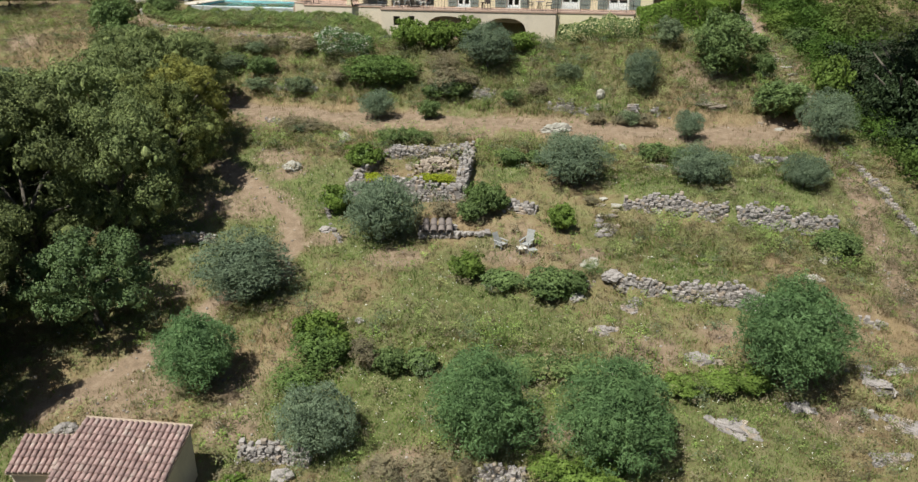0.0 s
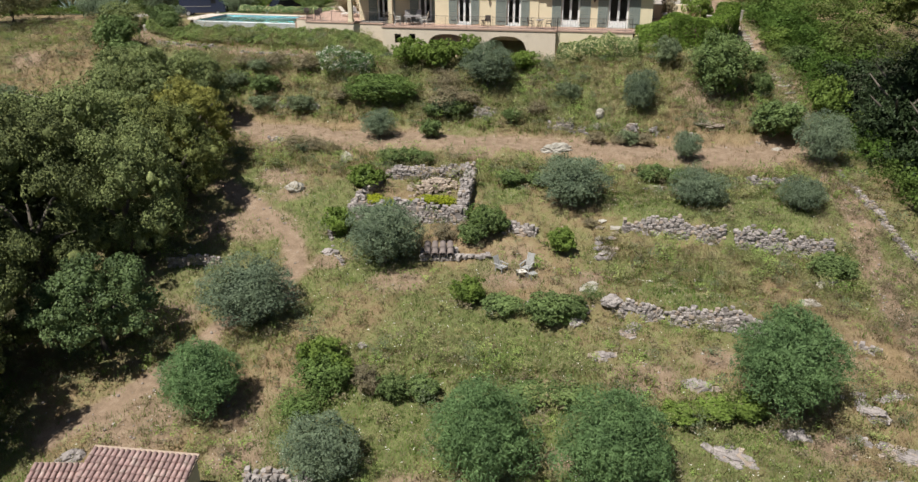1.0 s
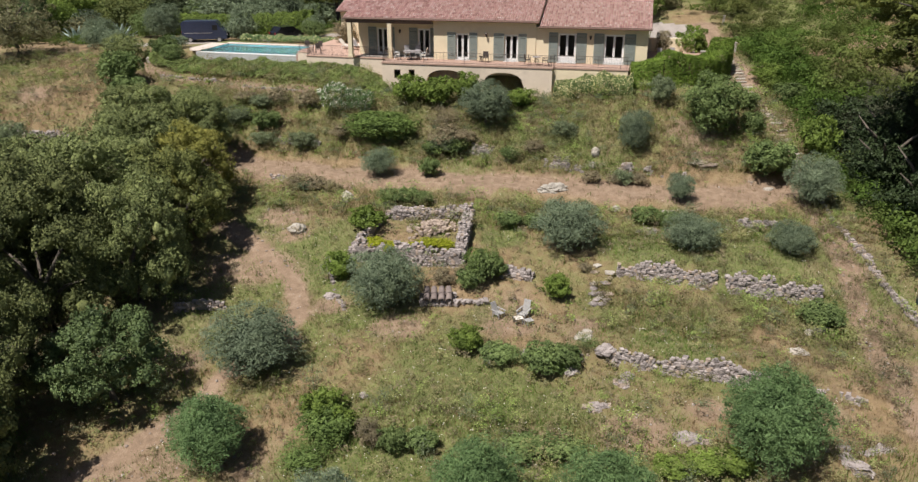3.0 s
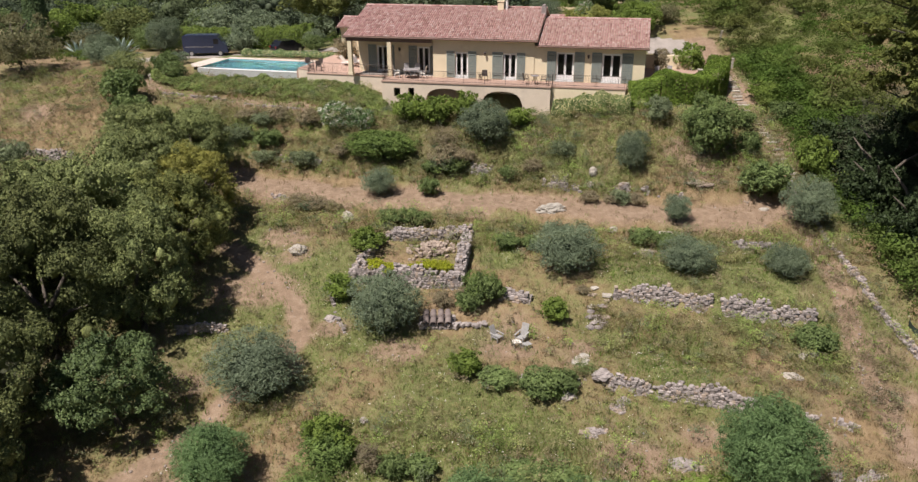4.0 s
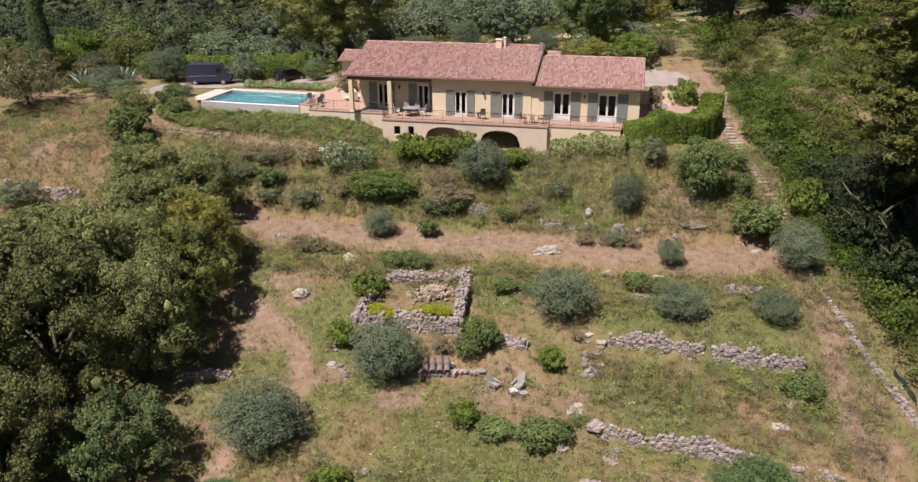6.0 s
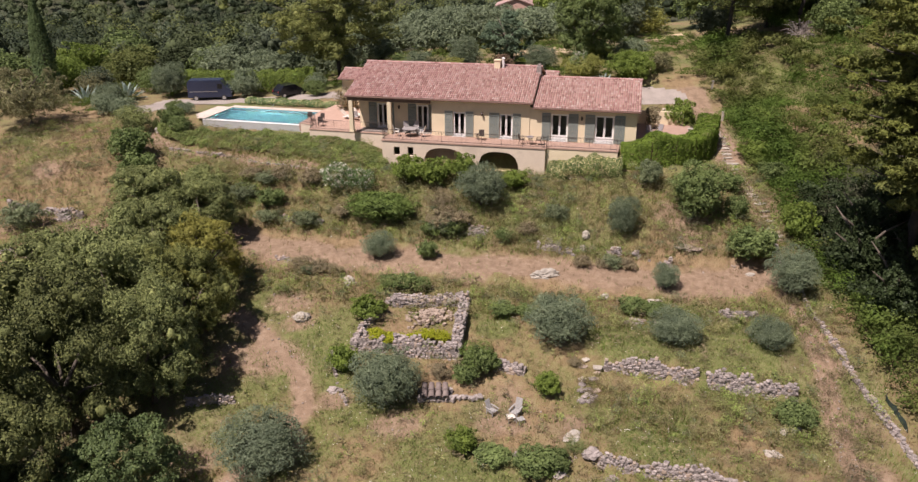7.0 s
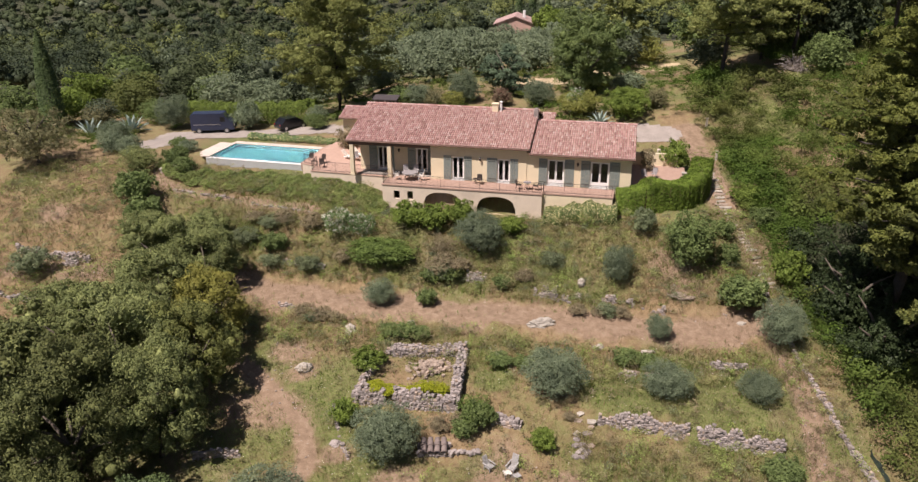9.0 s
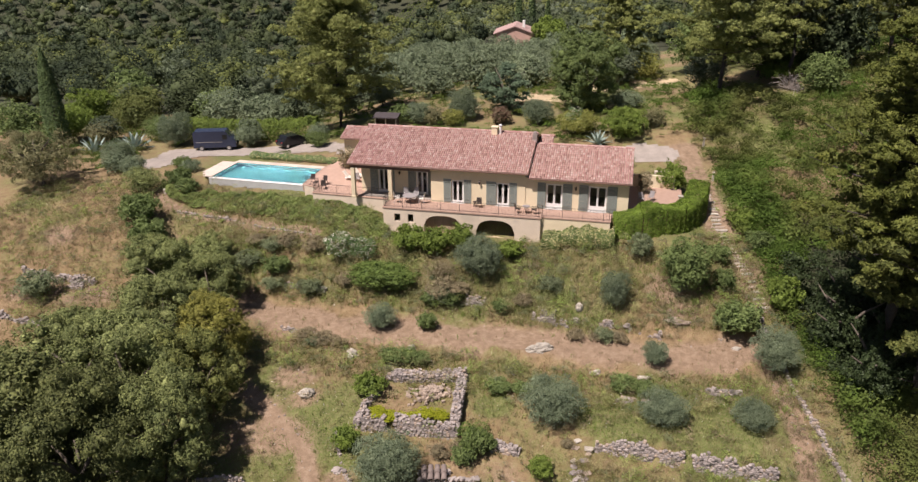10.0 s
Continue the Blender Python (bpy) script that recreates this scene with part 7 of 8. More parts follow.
# creeping cover on the slope under the pool
def blanket(seed, n):
    rng = np.random.default_rng(seed)
    pts = np.array((*UPPER, (-6.6, 64.4)))
    seg = np.linalg.norm(np.diff(pts, axis=0), axis=1)
    pick = rng.choice(len(seg), n, p=seg / seg.sum())
    t = rng.uniform(0, 1, (n, 1))
    c = pts[pick] + (pts[pick + 1] - pts[pick]) * t
    off = rng.uniform(0.5, 1.0, n) ** 0.8
    depth = np.interp(c[:, 0], (-31, -27, -20, -13, -7), (1.5, 4.6, 6.4, 6.0, 3.6))
    y = c[:, 1] + 0.3 + depth * (off - 0.5) * 2 * 0.98
    x = c[:, 0] + 0.25 * (y - c[:, 1])
    edge = np.clip(np.minimum((off - 0.5) * 7, (1 - off) * 7), 0.1, 1)
    z = height(x, y) + edge * (0.55 + 0.28 * wave(x, y, 0.7) + rng.uniform(-0.12, 0.1, n))
    nrm = np.tile(np.array((0.0, -0.35, 1.0)), (n, 1))
    return leaves(rng, np.stack((x, y, np.maximum(z, height(x, y) + 0.03)), 1), nrm, 0.13, 0.08, 0.75)


v, f = blanket(210, 64000)
tagged(new("creeping_cover", mesh_data("creeping_cover", v, f, M_COVER)), "thick green creeping cover on the slope below the pool", "plants", kind="stuff")


def agave(x, y, size, seed, label):
    rng = np.random.default_rng(seed)
    t = thing("agave", label, "plant", "agaves", at(x, y, 0))
    for i in range(26):
        a = i * 2.4
        e = 0.25 + 1.15 * i / 26
        d = Vector((math.cos(a) * math.cos(e), math.sin(a) * math.cos(e), math.sin(e)))
        side = Vector((-math.sin(a), math.cos(a), 0))
        L = size * rng.uniform(0.85, 1.1)
        bm = bmesh.new()
        rows = []
        for s, w in ((0.0, 0.05), (0.3, 0.085), (0.7, 0.06), (1.0, 0.004)):
            p = d * L * s + Vector((0, 0, 0.05 - 0.12 * s * s * L))
            rows.append([bm.verts.new(p - side * w * size), bm.verts.new(p - Vector((0, 0, 0.03 * size))), bm.verts.new(p + side * w * size)])
        for r0, r1 in zip(rows[:-1], rows[1:]):
            for k in (0, 1):
                bm.faces.new((r0[k], r0[k + 1], r1[k + 1], r1[k]))
        part("leaf", bm, M_AGAVE, t)


agave(16.5, 83.5, 1.9, 301, "large blue-grey agave behind the annexe roof")
agave(-45.6, 92.0, 2.6, 302, "large pale agave beside the gravel yard")
agave(-41.1, 93.6, 2.8, 303, "large pale agave beside the gravel yard")


# ---- trees around and behind the house ----
def single(name, label, x, y, w, h, k, r, n, leaf, material, seed, category="tree", trunk=None, **kw):
    t = thing(name, label, category)
    for part_name, data in trunk or OK_TRUNK:
        piece(part_name, data, t)
    piece("crown", crown_data("crown", seed, material, w, h, k, r, n, leaf, **kw), t)
    t.matrix_basis = Matrix.Translation((x, y, hz(x, y) - 0.1))
    return t


single("broadleaf_tree", "large dense green tree behind the annexe", 16.5, 94.2, 9.6, 10.8, 110, (0.6, 1.2), 40000, (0.2, 0.13), M_GREEN, 401, foot=0.0, spread=0.45, heart=0.5)
single("garden_tree", "brown-green feathery tree at the garden's edge", -44.2, 76.6, 8.8, 6.4, 90, (0.3, 0.62), 15000, (0.24, 0.06), M_DRYGREEN, 402, foot=0.24, spread=1.0)
single("garden_tree", "bright green bushy tree behind the yard", -53.1, 108.2, 7.2, 6.4, 90, (0.4, 0.9), 12000, (0.24, 0.15), M_BRIGHT, 403, spread=0.7, foot=0.0)
single("garden_tree", "grey-green tree between van and car", -26.8, 95.0, 4.2, 3.7, 60, (0.4, 0.8), 12000, (0.18, 0.07), M_OLIVE, 404, trunk=OL_TRUNK, spread=0.8)
single("garden_shrub", "reddish flowering shrub behind the roof", 5.8, 91.7, 2.8, 2.4, 36, (0.3, 0.5), 5600, (0.15, 0.09), M_RED, 405, "shrub", SH_TRUNK)
single("garden_shrub", "dark clipped shrub beside the pool path", -27.8, 74.2, 2.5, 2.0, 36, (0.3, 0.5), 6000, (0.11, 0.07), M_GREEN, 406, "shrub", SH_TRUNK)
single("garden_shrub", "dark rounded shrub beside the pool path", -29.2, 76.4, 2.6, 2.0, 36, (0.3, 0.5), 6000, (0.11, 0.07), M_GREEN, 407, "shrub", SH_TRUNK)
single("garden_shrub", "olive-grey shrub above the path", -35.6, 79.5, 3.4, 2.2, 46, (0.4, 0.7), 9000, (0.14, 0.06), M_OLIVE, 408, "shrub", SH_TRUNK)
single("garden_shrub", "yellow-green shrub beside the yard", -38.7, 84.2, 3.2, 2.4, 36, (0.4, 0.6), 6500, (0.14, 0.08), M_GREEN, 409, "shrub", SH_TRUNK)
single("garden_shrub", "flowering shrub by the rear wing", -17.2, 92.0, 3.0, 2.0, 36, (0.35, 0.6), 6500, (0.14, 0.08), M_GREEN, 410, "shrub", SH_TRUNK)
single("garden_shrub", "yellow-green loose shrub above the annexe", 14.5, 86.0, 5.4, 3.0, 60, (0.3, 0.6), 11000, (0.16, 0.07), M_YELLOWG, 413, "shrub", SH_TRUNK, spread=0.8)
single("garden_shrub", "rounded bright green shrub above the annexe", 19.8, 85.1, 5.6, 3.4, 60, (0.35, 0.7), 12000, (0.16, 0.09), M_BRIGHT, 414, "shrub", SH_TRUNK, spread=0.6)
single("garden_shrub", "low grey-green shrub beside the pool's end", -29.6, 80.6, 2.6, 1.3, 40, (0.2, 0.4), 4500, (0.13, 0.05), M_OLIVE, 415, "shrub", SH_TRUNK, spread=0.8)
single("garden_shrub", "low green shrub beside the gravel yard", -31.2, 82.6, 2.2, 1.2, 40, (0.2, 0.4), 4500, (0.13, 0.07), M_GREEN, 416, "shrub", SH_TRUNK, spread=0.8)
single("dry_vine", "dry yellowish vine hanging on the rear wing's wall", -11.6, 79.5, 2.6, 3.2, 40, (0.3, 0.5), 3600, (0.15, 0.07), M_BROWN, 411, "plant", SH_TRUNK)
single("broadleaf_tree", "bright yellow-green tree beside the far house", 21.5, 177.0, 9.0, 9.5, 60, (0.9, 1.5), 8000, (0.5, 0.36), M_BRIGHT, 412, foot=0.1)


def mound(name, label, x, y, w, d, h, n, leaf, material, seed, turn=0.0, **kw):
    """A low wide plant that hugs the bank."""
    t = single(name, label, x, y, 4.0, 4.0, 70, (0.35, 0.7), n, leaf, material, seed, "shrub", SH_TRUNK, spread=0.8, size=0.6, **kw)
    t.matrix_basis = Matrix.Translation((x, y, hz(x, y) - 0.15)) @ Matrix.Rotation(turn, 4, "Z") @ Matrix.Diagonal((w / 4, d / 4, h / 4, 1))


mound("vine_mound", "broad mound of bright green creeper on the bank", -6.3, 59.9, 6.8, 3.6, 2.2, 17000, (0.15, 0.09), M_CREEP, 470, -0.22)
mound("vine_mound", "dry brownish creeper over old stones on the bank", -1.0, 59.6, 3.2, 2.0, 2.0, 6000, (0.14, 0.05), M_BROWN, 471, -0.2)
mound("vine_mound", "green vine spilling beside the ruined basin", 1.5, 43.4, 2.6, 3.2, 1.7, 6000, (0.14, 0.085), M_CREEP, 472)
mound("garden_shrub", "yellow-green bushy shrub at the garden's edge", -32.4, 74.6, 4.4, 3.6, 3.0, 9000, (0.15, 0.07), M_OAKG, 473)
mound("vine_mound", "sprawling bright green creeper in the grass", -6.6, 30.6, 2.9, 2.6, 2.0, 7000, (0.15, 0.09), M_BRAMBLE, 477)
mound("vine_mound", "sprawling bright green creeper in the grass", -7.5, 29.2, 2.6, 2.0, 1.3, 5000, (0.15, 0.09), M_BRAMBLE, 478)
mound("bramble", "green bramble over tumbled stones at the terrace edge", 5.3, 34.6, 2.6, 1.5, 0.9, 4000, (0.12, 0.07), M_BRAMBLE, 479)
mound("bramble", "white-flowering bramble over tumbled stones", 7.0, 35.4, 2.0, 1.3, 0.9, 3200, (0.11, 0.06), M_GREEN, 474)
mound("bramble", "green bramble over tumbled stones at the terrace edge", 3.4, 35.3, 2.2, 1.2, 0.8, 3200, (0.12, 0.07), M_GREEN, 475)
for i, (x, y, w, h, mt, lb) in enumerate((
        (21.7, 94.0, 4.4, 2.6, M_OLIVE, "grey-green rounded shrub in the upper garden"), (23.4, 86.8, 3.0, 2.4, M_DRYGREEN, "small gnarled olive-green shrub in the upper garden"),
        (27.6, 110.6, 6.0, 4.2, M_YELLOWG, "tall clump of yellow-green grass beside the clearing"), (-6.6, 96.0, 4.2, 2.6, M_GREEN, "green leafy shrub behind the roof"),
        (-2.4, 93.8, 3.4, 2.4, M_DRYGREEN, "half-dry shrub behind the roof"), (-0.2, 92.6, 3.0, 2.2, M_YELLOWG, "yellow-green tall herbs behind the roof"), (1.6, 94.6, 3.8, 2.8, M_OLIVE, "grey-green shrub behind the roof"),
        (-39.6, 98.6, 4.6, 3.4, M_GREEN, "dark green rounded shrub beside the van"), (-46.8, 97.0, 4.4, 3.0, M_DRYGREEN, "brownish green shrub at the garden's edge"), (-46.0, 106.0, 6.5, 5.4, M_WOODS_WARM, "yellow-green tree behind the yard"), (-34.0, 110.0, 9.0, 6.2, M_ORCHARD, "broad grey-green olive behind the yard"), (-27.0, 108.0, 8.0, 5.4, M_ORCHARD, "broad grey-green olive behind the yard"),
        (-51.5, 99.0, 6.0, 4.6, M_BRIGHT, "bright green bushy shrub behind the yard"), (-37.8, 80.2, 3.2, 2.4, M_OLIVE, "grey-green shrub at the garden's edge"), (-17.8, 95.9, 3.2, 2.4, M_OLIVE, "grey-green shrub beside the car"))):
    mound("garden_shrub", lb, x, y, w, w, h, 6500, (0.17, 0.085), mt, 480 + i)
pot = single("patio_shrub", "brown-leaved shrub standing on the patio", 18.7, 69.9, 1.7, 2.3, 26, (0.2, 0.4), 2600, (0.15, 0.06), M_BROWN, 476, "shrub", SH_TRUNK)
pot.location.z = 14.0


def conifer(name, label, x, y, h, w, n, material, seed, leaf, power=1.0, group=""):
    """A spire of foliage: a cypress when slim, a blue cedar when wide."""
    rng = np.random.default_rng(seed)
    t = thing(name, label, "tree", group)
    g = rng.uniform(0, 1, n) ** 0.75
    a = rng.uniform(0, math.tau, n)
    tier = 1 - 0.28 * (np.mod(g * 11 + 0.3 * np.sin(a * 3), 1.0)) * (w > 3)
    r = w / 2 * (1 - g ** (1 / power)) ** 0.8 * tier * rng.uniform(0.75, 1.06, n)
    c = np.stack((np.cos(a) * r, np.sin(a) * r, 0.3 + g * h), 1)
    out = np.stack((np.cos(a), np.sin(a), np.full(n, 0.6)), 1)
    v, f = leaves(rng, c, out, leaf[0], leaf[1], 0.7)
    bm = bmesh.new()
    tube(bm, (0, 0, -0.4), (0, 0, h * 0.5), 0.02 * h, 0.012 * h, 8)
    tube(bm, (0, 0, h * 0.5), (0, 0, h * 0.97), 0.012 * h, 0.003 * h, 8)
    part("trunk", bm, M_BARK, t)
    under(new("crown", mesh_data("crown", v, f, material)), t)
    t.matrix_basis = Matrix.Translation((x, y, hz(x, y) - 0.1))


conifer("cypress", "tall slim dark cypress at the edge of the garden", -51.6, 95.2, 12.4, 3.0, 16000, M_CYPRESS, 420, (0.3, 0.1), 0.5)
single("cedar", "spreading blue-green conifer with layered boughs behind the house", 6.6, 97.4, 7.4, 6.4, 80, (0.4, 0.85), 24000, (0.24, 0.09), M_CEDAR, 421, foot=0.0, tall=0.55, squash=0.55, spread=0.6, heart=0.4)
for x, y, h in ((16.5, 205, 15), (20.0, 205, 16), (24.5, 208, 12)):
    conifer("cypress", "slim far cypress above the olive grove", x, y, h, 2.0, 2000, M_CYPRESS, int(430 + x), (0.8, 0.35), 0.5, "far cypresses")

# the orchard of olives behind the house, and mid-distance trees
far_olive = [tree_kind("orchard_olive", crown_data("crown", 440 + i, M_ORCHARD, 6.0, 5.0, 90, (0.4, 0.85), 4200, (0.32, 0.15), spread=0.6, foot=0.0, size=0.6), FAR_TRUNK, "grey-green olive tree in the orchard behind the house", "tree") for i in range(2)]
far_green = [tree_kind("woodland_tree", crown_data("crown", 450 + i, m, 7.5, 8.5, 110, (0.45, 1.0), 5200, (0.36, 0.22), foot=-0.05, spread=0.45), FAR_TRUNK, l, "tree")
             for i, (m, l) in enumerate(((M_WOODS, "dark green tree at the woodland's edge"), (M_WOODS_GREY, "grey-green bushy tree at the woodland's edge"), (M_WOODS_WARM, "yellow-green tree at the woodland's edge"), (M_GREEN, "leafy green tree at the woodland's edge")))]
rg = np.random.default_rng(12)
k = 0
for row in range(7):
    for col in range(9):
        x, y = -22 + col * 6.3 + rg.uniform(-1.6, 1.6) + row * 1.2, 112 + row * 8.5 + rg.uniform(-2, 2)
        if near_line(np.array(x), np.array(y), ((8.7, 102.8), (14.1, 99.6), (22.3, 103.2), (29.6, 106.6))) < 5.2 or (8 < x < 21 and y > 168):
            continue
        plant(far_olive[k % 2], 6.0, 5.0, x, y, rg.uniform(5.5, 8.0), rg.uniform(4.4, 6.4), rg.uniform(0, 6.28), group="olive orchard")
        k += 1
for x, y, w, h in ((-48.4, 114.2, 8, 6.5), (-41.5, 117.3, 9, 6), (-71.4, 106.0, 8, 7), (-36.4, 112.3, 7, 5.5), (-30.8, 116.3, 8, 6), (-25.2, 113.1, 6, 5.5), (-57.4, 97.0, 7, 5.5), (-46.6, 97.8, 4.5, 3.6), (-51.9, 89.7, 5.0, 3.6), (-50.4, 116.6, 8, 6.5), (-40.2, 114.9, 9, 6.5), (-57, 82, 5.5, 4.0), (-63.8, 92.1, 7, 6), (-22.5, 121.3, 7, 7), 
                   (-72, 108, 9, 8), (-43.3, 124.3, 9, 8), (-55.4, 127.8, 9, 8), (-28.0, 127.0, 8, 8), (35.3, 111.2, 9, 8), (22.8, 105.8, 7, 6), (40.7, 101.2, 9, 11), (47.9, 95.7, 9, 11), (43.6, 89.0, 6, 5), (50.1, 105.4, 10, 13), (60.2, 98.4, 10, 13), (32.8, 98.1, 6, 5)):
    plant(far_green[(k * 3 + int(x)) % 4], 7.5, 8.5, x, y, w, h, rg.uniform(0, 6.28), group="trees at the woodland's edge")
    k += 1
for q in (*far_olive, *far_green):
    drop_kind(q)
pine(43.0, 96.8, "dark Aleppo pine on the hillside", 106, 17.0, 0.30, 4.8, 28, 15000, (0.5, 0.22))
pine(53.1, 93.1, "dark Aleppo pine on the hillside", 107, 18.0, 0.30, 4.8, 28, 15000, (0.5, 0.22))
pine(62.1, 86.5, "dark Aleppo pine on the hillside", 108, 18.0, 0.28, 4.8, 28, 15000, (0.5, 0.22))
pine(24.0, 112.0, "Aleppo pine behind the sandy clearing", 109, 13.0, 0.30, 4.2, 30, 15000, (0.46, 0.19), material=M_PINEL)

# Shrubs added under the pines; deep shade is put into their leaf colour.
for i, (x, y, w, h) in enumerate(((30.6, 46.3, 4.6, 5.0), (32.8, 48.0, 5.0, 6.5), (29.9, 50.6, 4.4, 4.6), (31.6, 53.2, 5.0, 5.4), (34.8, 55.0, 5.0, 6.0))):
    single("laurel", "dense shrub coloured dark to stand for the shade under the pines", x, y, w, h, 60, (0.4, 0.8), 9000, (0.2, 0.12), M_SCRUB_SHADED, 460 + i, spread=0.5, foot=0.0)
# dead grey bush on the hillside
dead = thing("dead_bush", "fallen grey leafless branches on the scrub hillside", "bush", m=at(41.7, 93.0, 0))
rng = np.random.default_rng(440)
for i in range(90):
    a, e, L = rng.uniform(0, 6.28), rng.uniform(0.15, 1.4), rng.uniform(2.0, 3.4)
    p = Vector((math.cos(a) * math.cos(e), math.sin(a) * math.cos(e), math.sin(e))) * L
    bm = bmesh.new()
    tube(bm, (0, 0, 0), p * 0.6, 0.05, 0.03, 5)
    tube(bm, p * 0.6, p + Vector((p.y * 0.2, -p.x * 0.2, -0.9)), 0.03, 0.01, 5)
    part("branch", bm, M_TWIG, dead)


# ---- far woods, scrub, weeds and grass ----
def scatter_crowns(seed, places, n_leaf, leaf, spread=0.8, sub=5, size=0.24, far=(0.16, 0.40), heart=0.0, level=1):
    """Many rough crowns in one mesh. places: rows of x, y, width, height."""
    rng = np.random.default_rng(seed)
    places = np.asarray(places, float)
    N = len(places)
    base = height(places[:, 0], places[:, 1])
    cen = np.repeat(np.arange(N), n_leaf)
    n = len(cen)
    ld = on_sphere(rng, N * sub).reshape(N, sub, 3)
    which = rng.integers(0, sub, n)
    reach = rng.uniform(far[0], far[1], (N, sub))
    lobe = ld[cen, which] * reach[cen, which][:, None]
    turn, slim = rng.uniform(0, math.tau, N), rng.uniform(0.65, 1.35, N)
    lobe[:, 2] = np.abs(lobe[:, 2]) * 0.9
    d = on_sphere(rng, n)
    d[:, 2] = np.where(d[:, 2] < -0.2, -d[:, 2], d[:, 2])
    fat = size * rng.uniform(0.7, 1.25, (N, sub))
    r = rng.uniform(0.7, 1.12, n) * fat[cen, which]
    p = lobe + d * r[:, None]
    cs, sn = np.cos(turn)[cen], np.sin(turn)[cen]
    p = np.stack(((p[:, 0] * cs + p[:, 1] * sn) * slim[cen], (p[:, 1] * cs - p[:, 0] * sn) / slim[cen], p[:, 2]), 1)
    w, h = places[cen, 2], places[cen, 3]
    c = np.stack((places[cen, 0] + p[:, 0] * w, places[cen, 1] + p[:, 1] * w, base[cen] + h * np.clip(0.42 + p[:, 2] * 1.05, 0.02, 1.2)), 1)
    v, f = leaves(rng, c, d, 1.0, 1.0, spread)
    s = np.repeat(np.clip(w * leaf, 0.03, 3.0), 3)[:, None]
    ctr = np.repeat(c, 3, 0)
    v = ctr + (v - ctr) * s
    if not heart:
        return v, f
    # knobbly hearts, one a lobe
    who = np.repeat(np.arange(N), sub)
    q = (ld * reach[..., None]).reshape(-1, 3)
    q[:, 2] = np.abs(q[:, 2]) * 0.9
    cs, sn = np.cos(turn)[who], np.sin(turn)[who]
    q = np.stack(((q[:, 0] * cs + q[:, 1] * sn) * slim[who], (q[:, 1] * cs - q[:, 0] * sn) / slim[who], q[:, 2]), 1)
    w, h = places[who, 2], places[who, 3]
    lobes = np.stack((places[who, 0] + q[:, 0] * w, places[who, 1] + q[:, 1] * w, base[who] + h * np.clip(0.42 + q[:, 2] * 1.05, 0.02, 1.2), fat.ravel() * w), 1)
    return joined((v, f), hearts(rng, lobes, heart, 0.9, level, 0.16))


rng = np.random.default_rng(500)
woods = []
y = 118.0
while y < 540:
    cell = 6.6 * (1 + y / 900)
    x = -0.66 * y - 16
    while x < 0.66 * y + 16:
        px, py = x + rng.uniform(-0.3, 0.3) * cell, y + rng.uniform(-0.35, 0.35) * cell
        x += cell
        if (-26 < px < 46 and py < 176) or (3 < px < 30 and 168 < py < 196) or (-30 < px < -13 and 338 < py < 360) or (px > 46 and py < 128):
            continue
        woods.append((px, py, cell * rng.uniform(0.85, 1.35), rng.uniform(6, 12)))
    y += cell * 0.95
# Darker crowns gather on the left, putting the hill's shade into their colour.
kinds = [int(rng.choice(3, p=(0.86, 0.04, 0.10) if w[0] < -50 else (0.5, 0.25, 0.25))) for w in woods]
for i, (name, mat, lb) in enumerate((("far_woods", M_WOODS, "dense dark evergreen woodland across the valley"), ("far_olive_scrub", M_WOODS_GREY, "grey-green trees scattered through the far woodland"),
                                     ("far_pines", M_WOODS_WARM, "yellow-green pines scattered through the far woodland"))):
    v1, f1 = scatter_crowns(501 + i * 10, [w for w, q in zip(woods, kinds) if w[1] < 215 and q == i], 470, 0.045, 0.35, sub=8, size=0.26, far=(0.06, 0.30), heart=0.5)
    v2, f2 = scatter_crowns(504 + i * 10, [w for w, q in zip(woods, kinds) if w[1] >= 215 and q == i], 165, 0.066, 0.35, sub=6, size=0.30, far=(0.05, 0.28), heart=0.5)
    tagged(new(name, mesh_data(name, np.concatenate((v1, v2)), np.concatenate((f1, f2 + len(v1))), mat)), lb, "woods", kind="stuff")

scrub = []
for x, y in zip(rng.uniform(26.3, 78, 5200), rng.uniform(34, 118, 5200)):
    edge = float(np.interp(y, (34, 47, 55, 59, 64, 70, 75, 84, 96), (28.2, 27.0, 27.1, 27.0, 26.5, 26.8, 27.4, 27.2, 27.5)))
    if math.hypot(x - 41.4, y - 91.7) < 3.6 or x < edge + rng.uniform(0, 0.6) or x > 0.60 * y + 8 or (y > 96 and x < 40):
        continue
    big = 1 + 0.5 * (wave(np.array(x), np.array(y), 4.0) > 0.3)
    scrub.append((x, y, rng.uniform(1.5, 2.9) * big, rng.uniform(1.0, 2.1) * big))
scrub = scrub[:1750]
for y in rng.uniform(34, 80, 380):
    x = float(np.interp(y, (34, 47, 55, 59, 64, 70, 75, 84, 96), (28.4, 27.2, 27.3, 27.2, 26.8, 27.1, 28.0, 29.4, 30.4))) + rng.uniform(0, 5.0)
    scrub.append((x, y, rng.uniform(1.8, 3.0), rng.uniform(1.2, 2.2)))
# Scrub under the pines takes the darkened leaves in place of real shade.
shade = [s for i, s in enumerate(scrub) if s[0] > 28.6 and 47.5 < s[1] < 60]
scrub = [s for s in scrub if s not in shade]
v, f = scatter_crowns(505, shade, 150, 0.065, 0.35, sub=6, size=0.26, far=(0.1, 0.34))
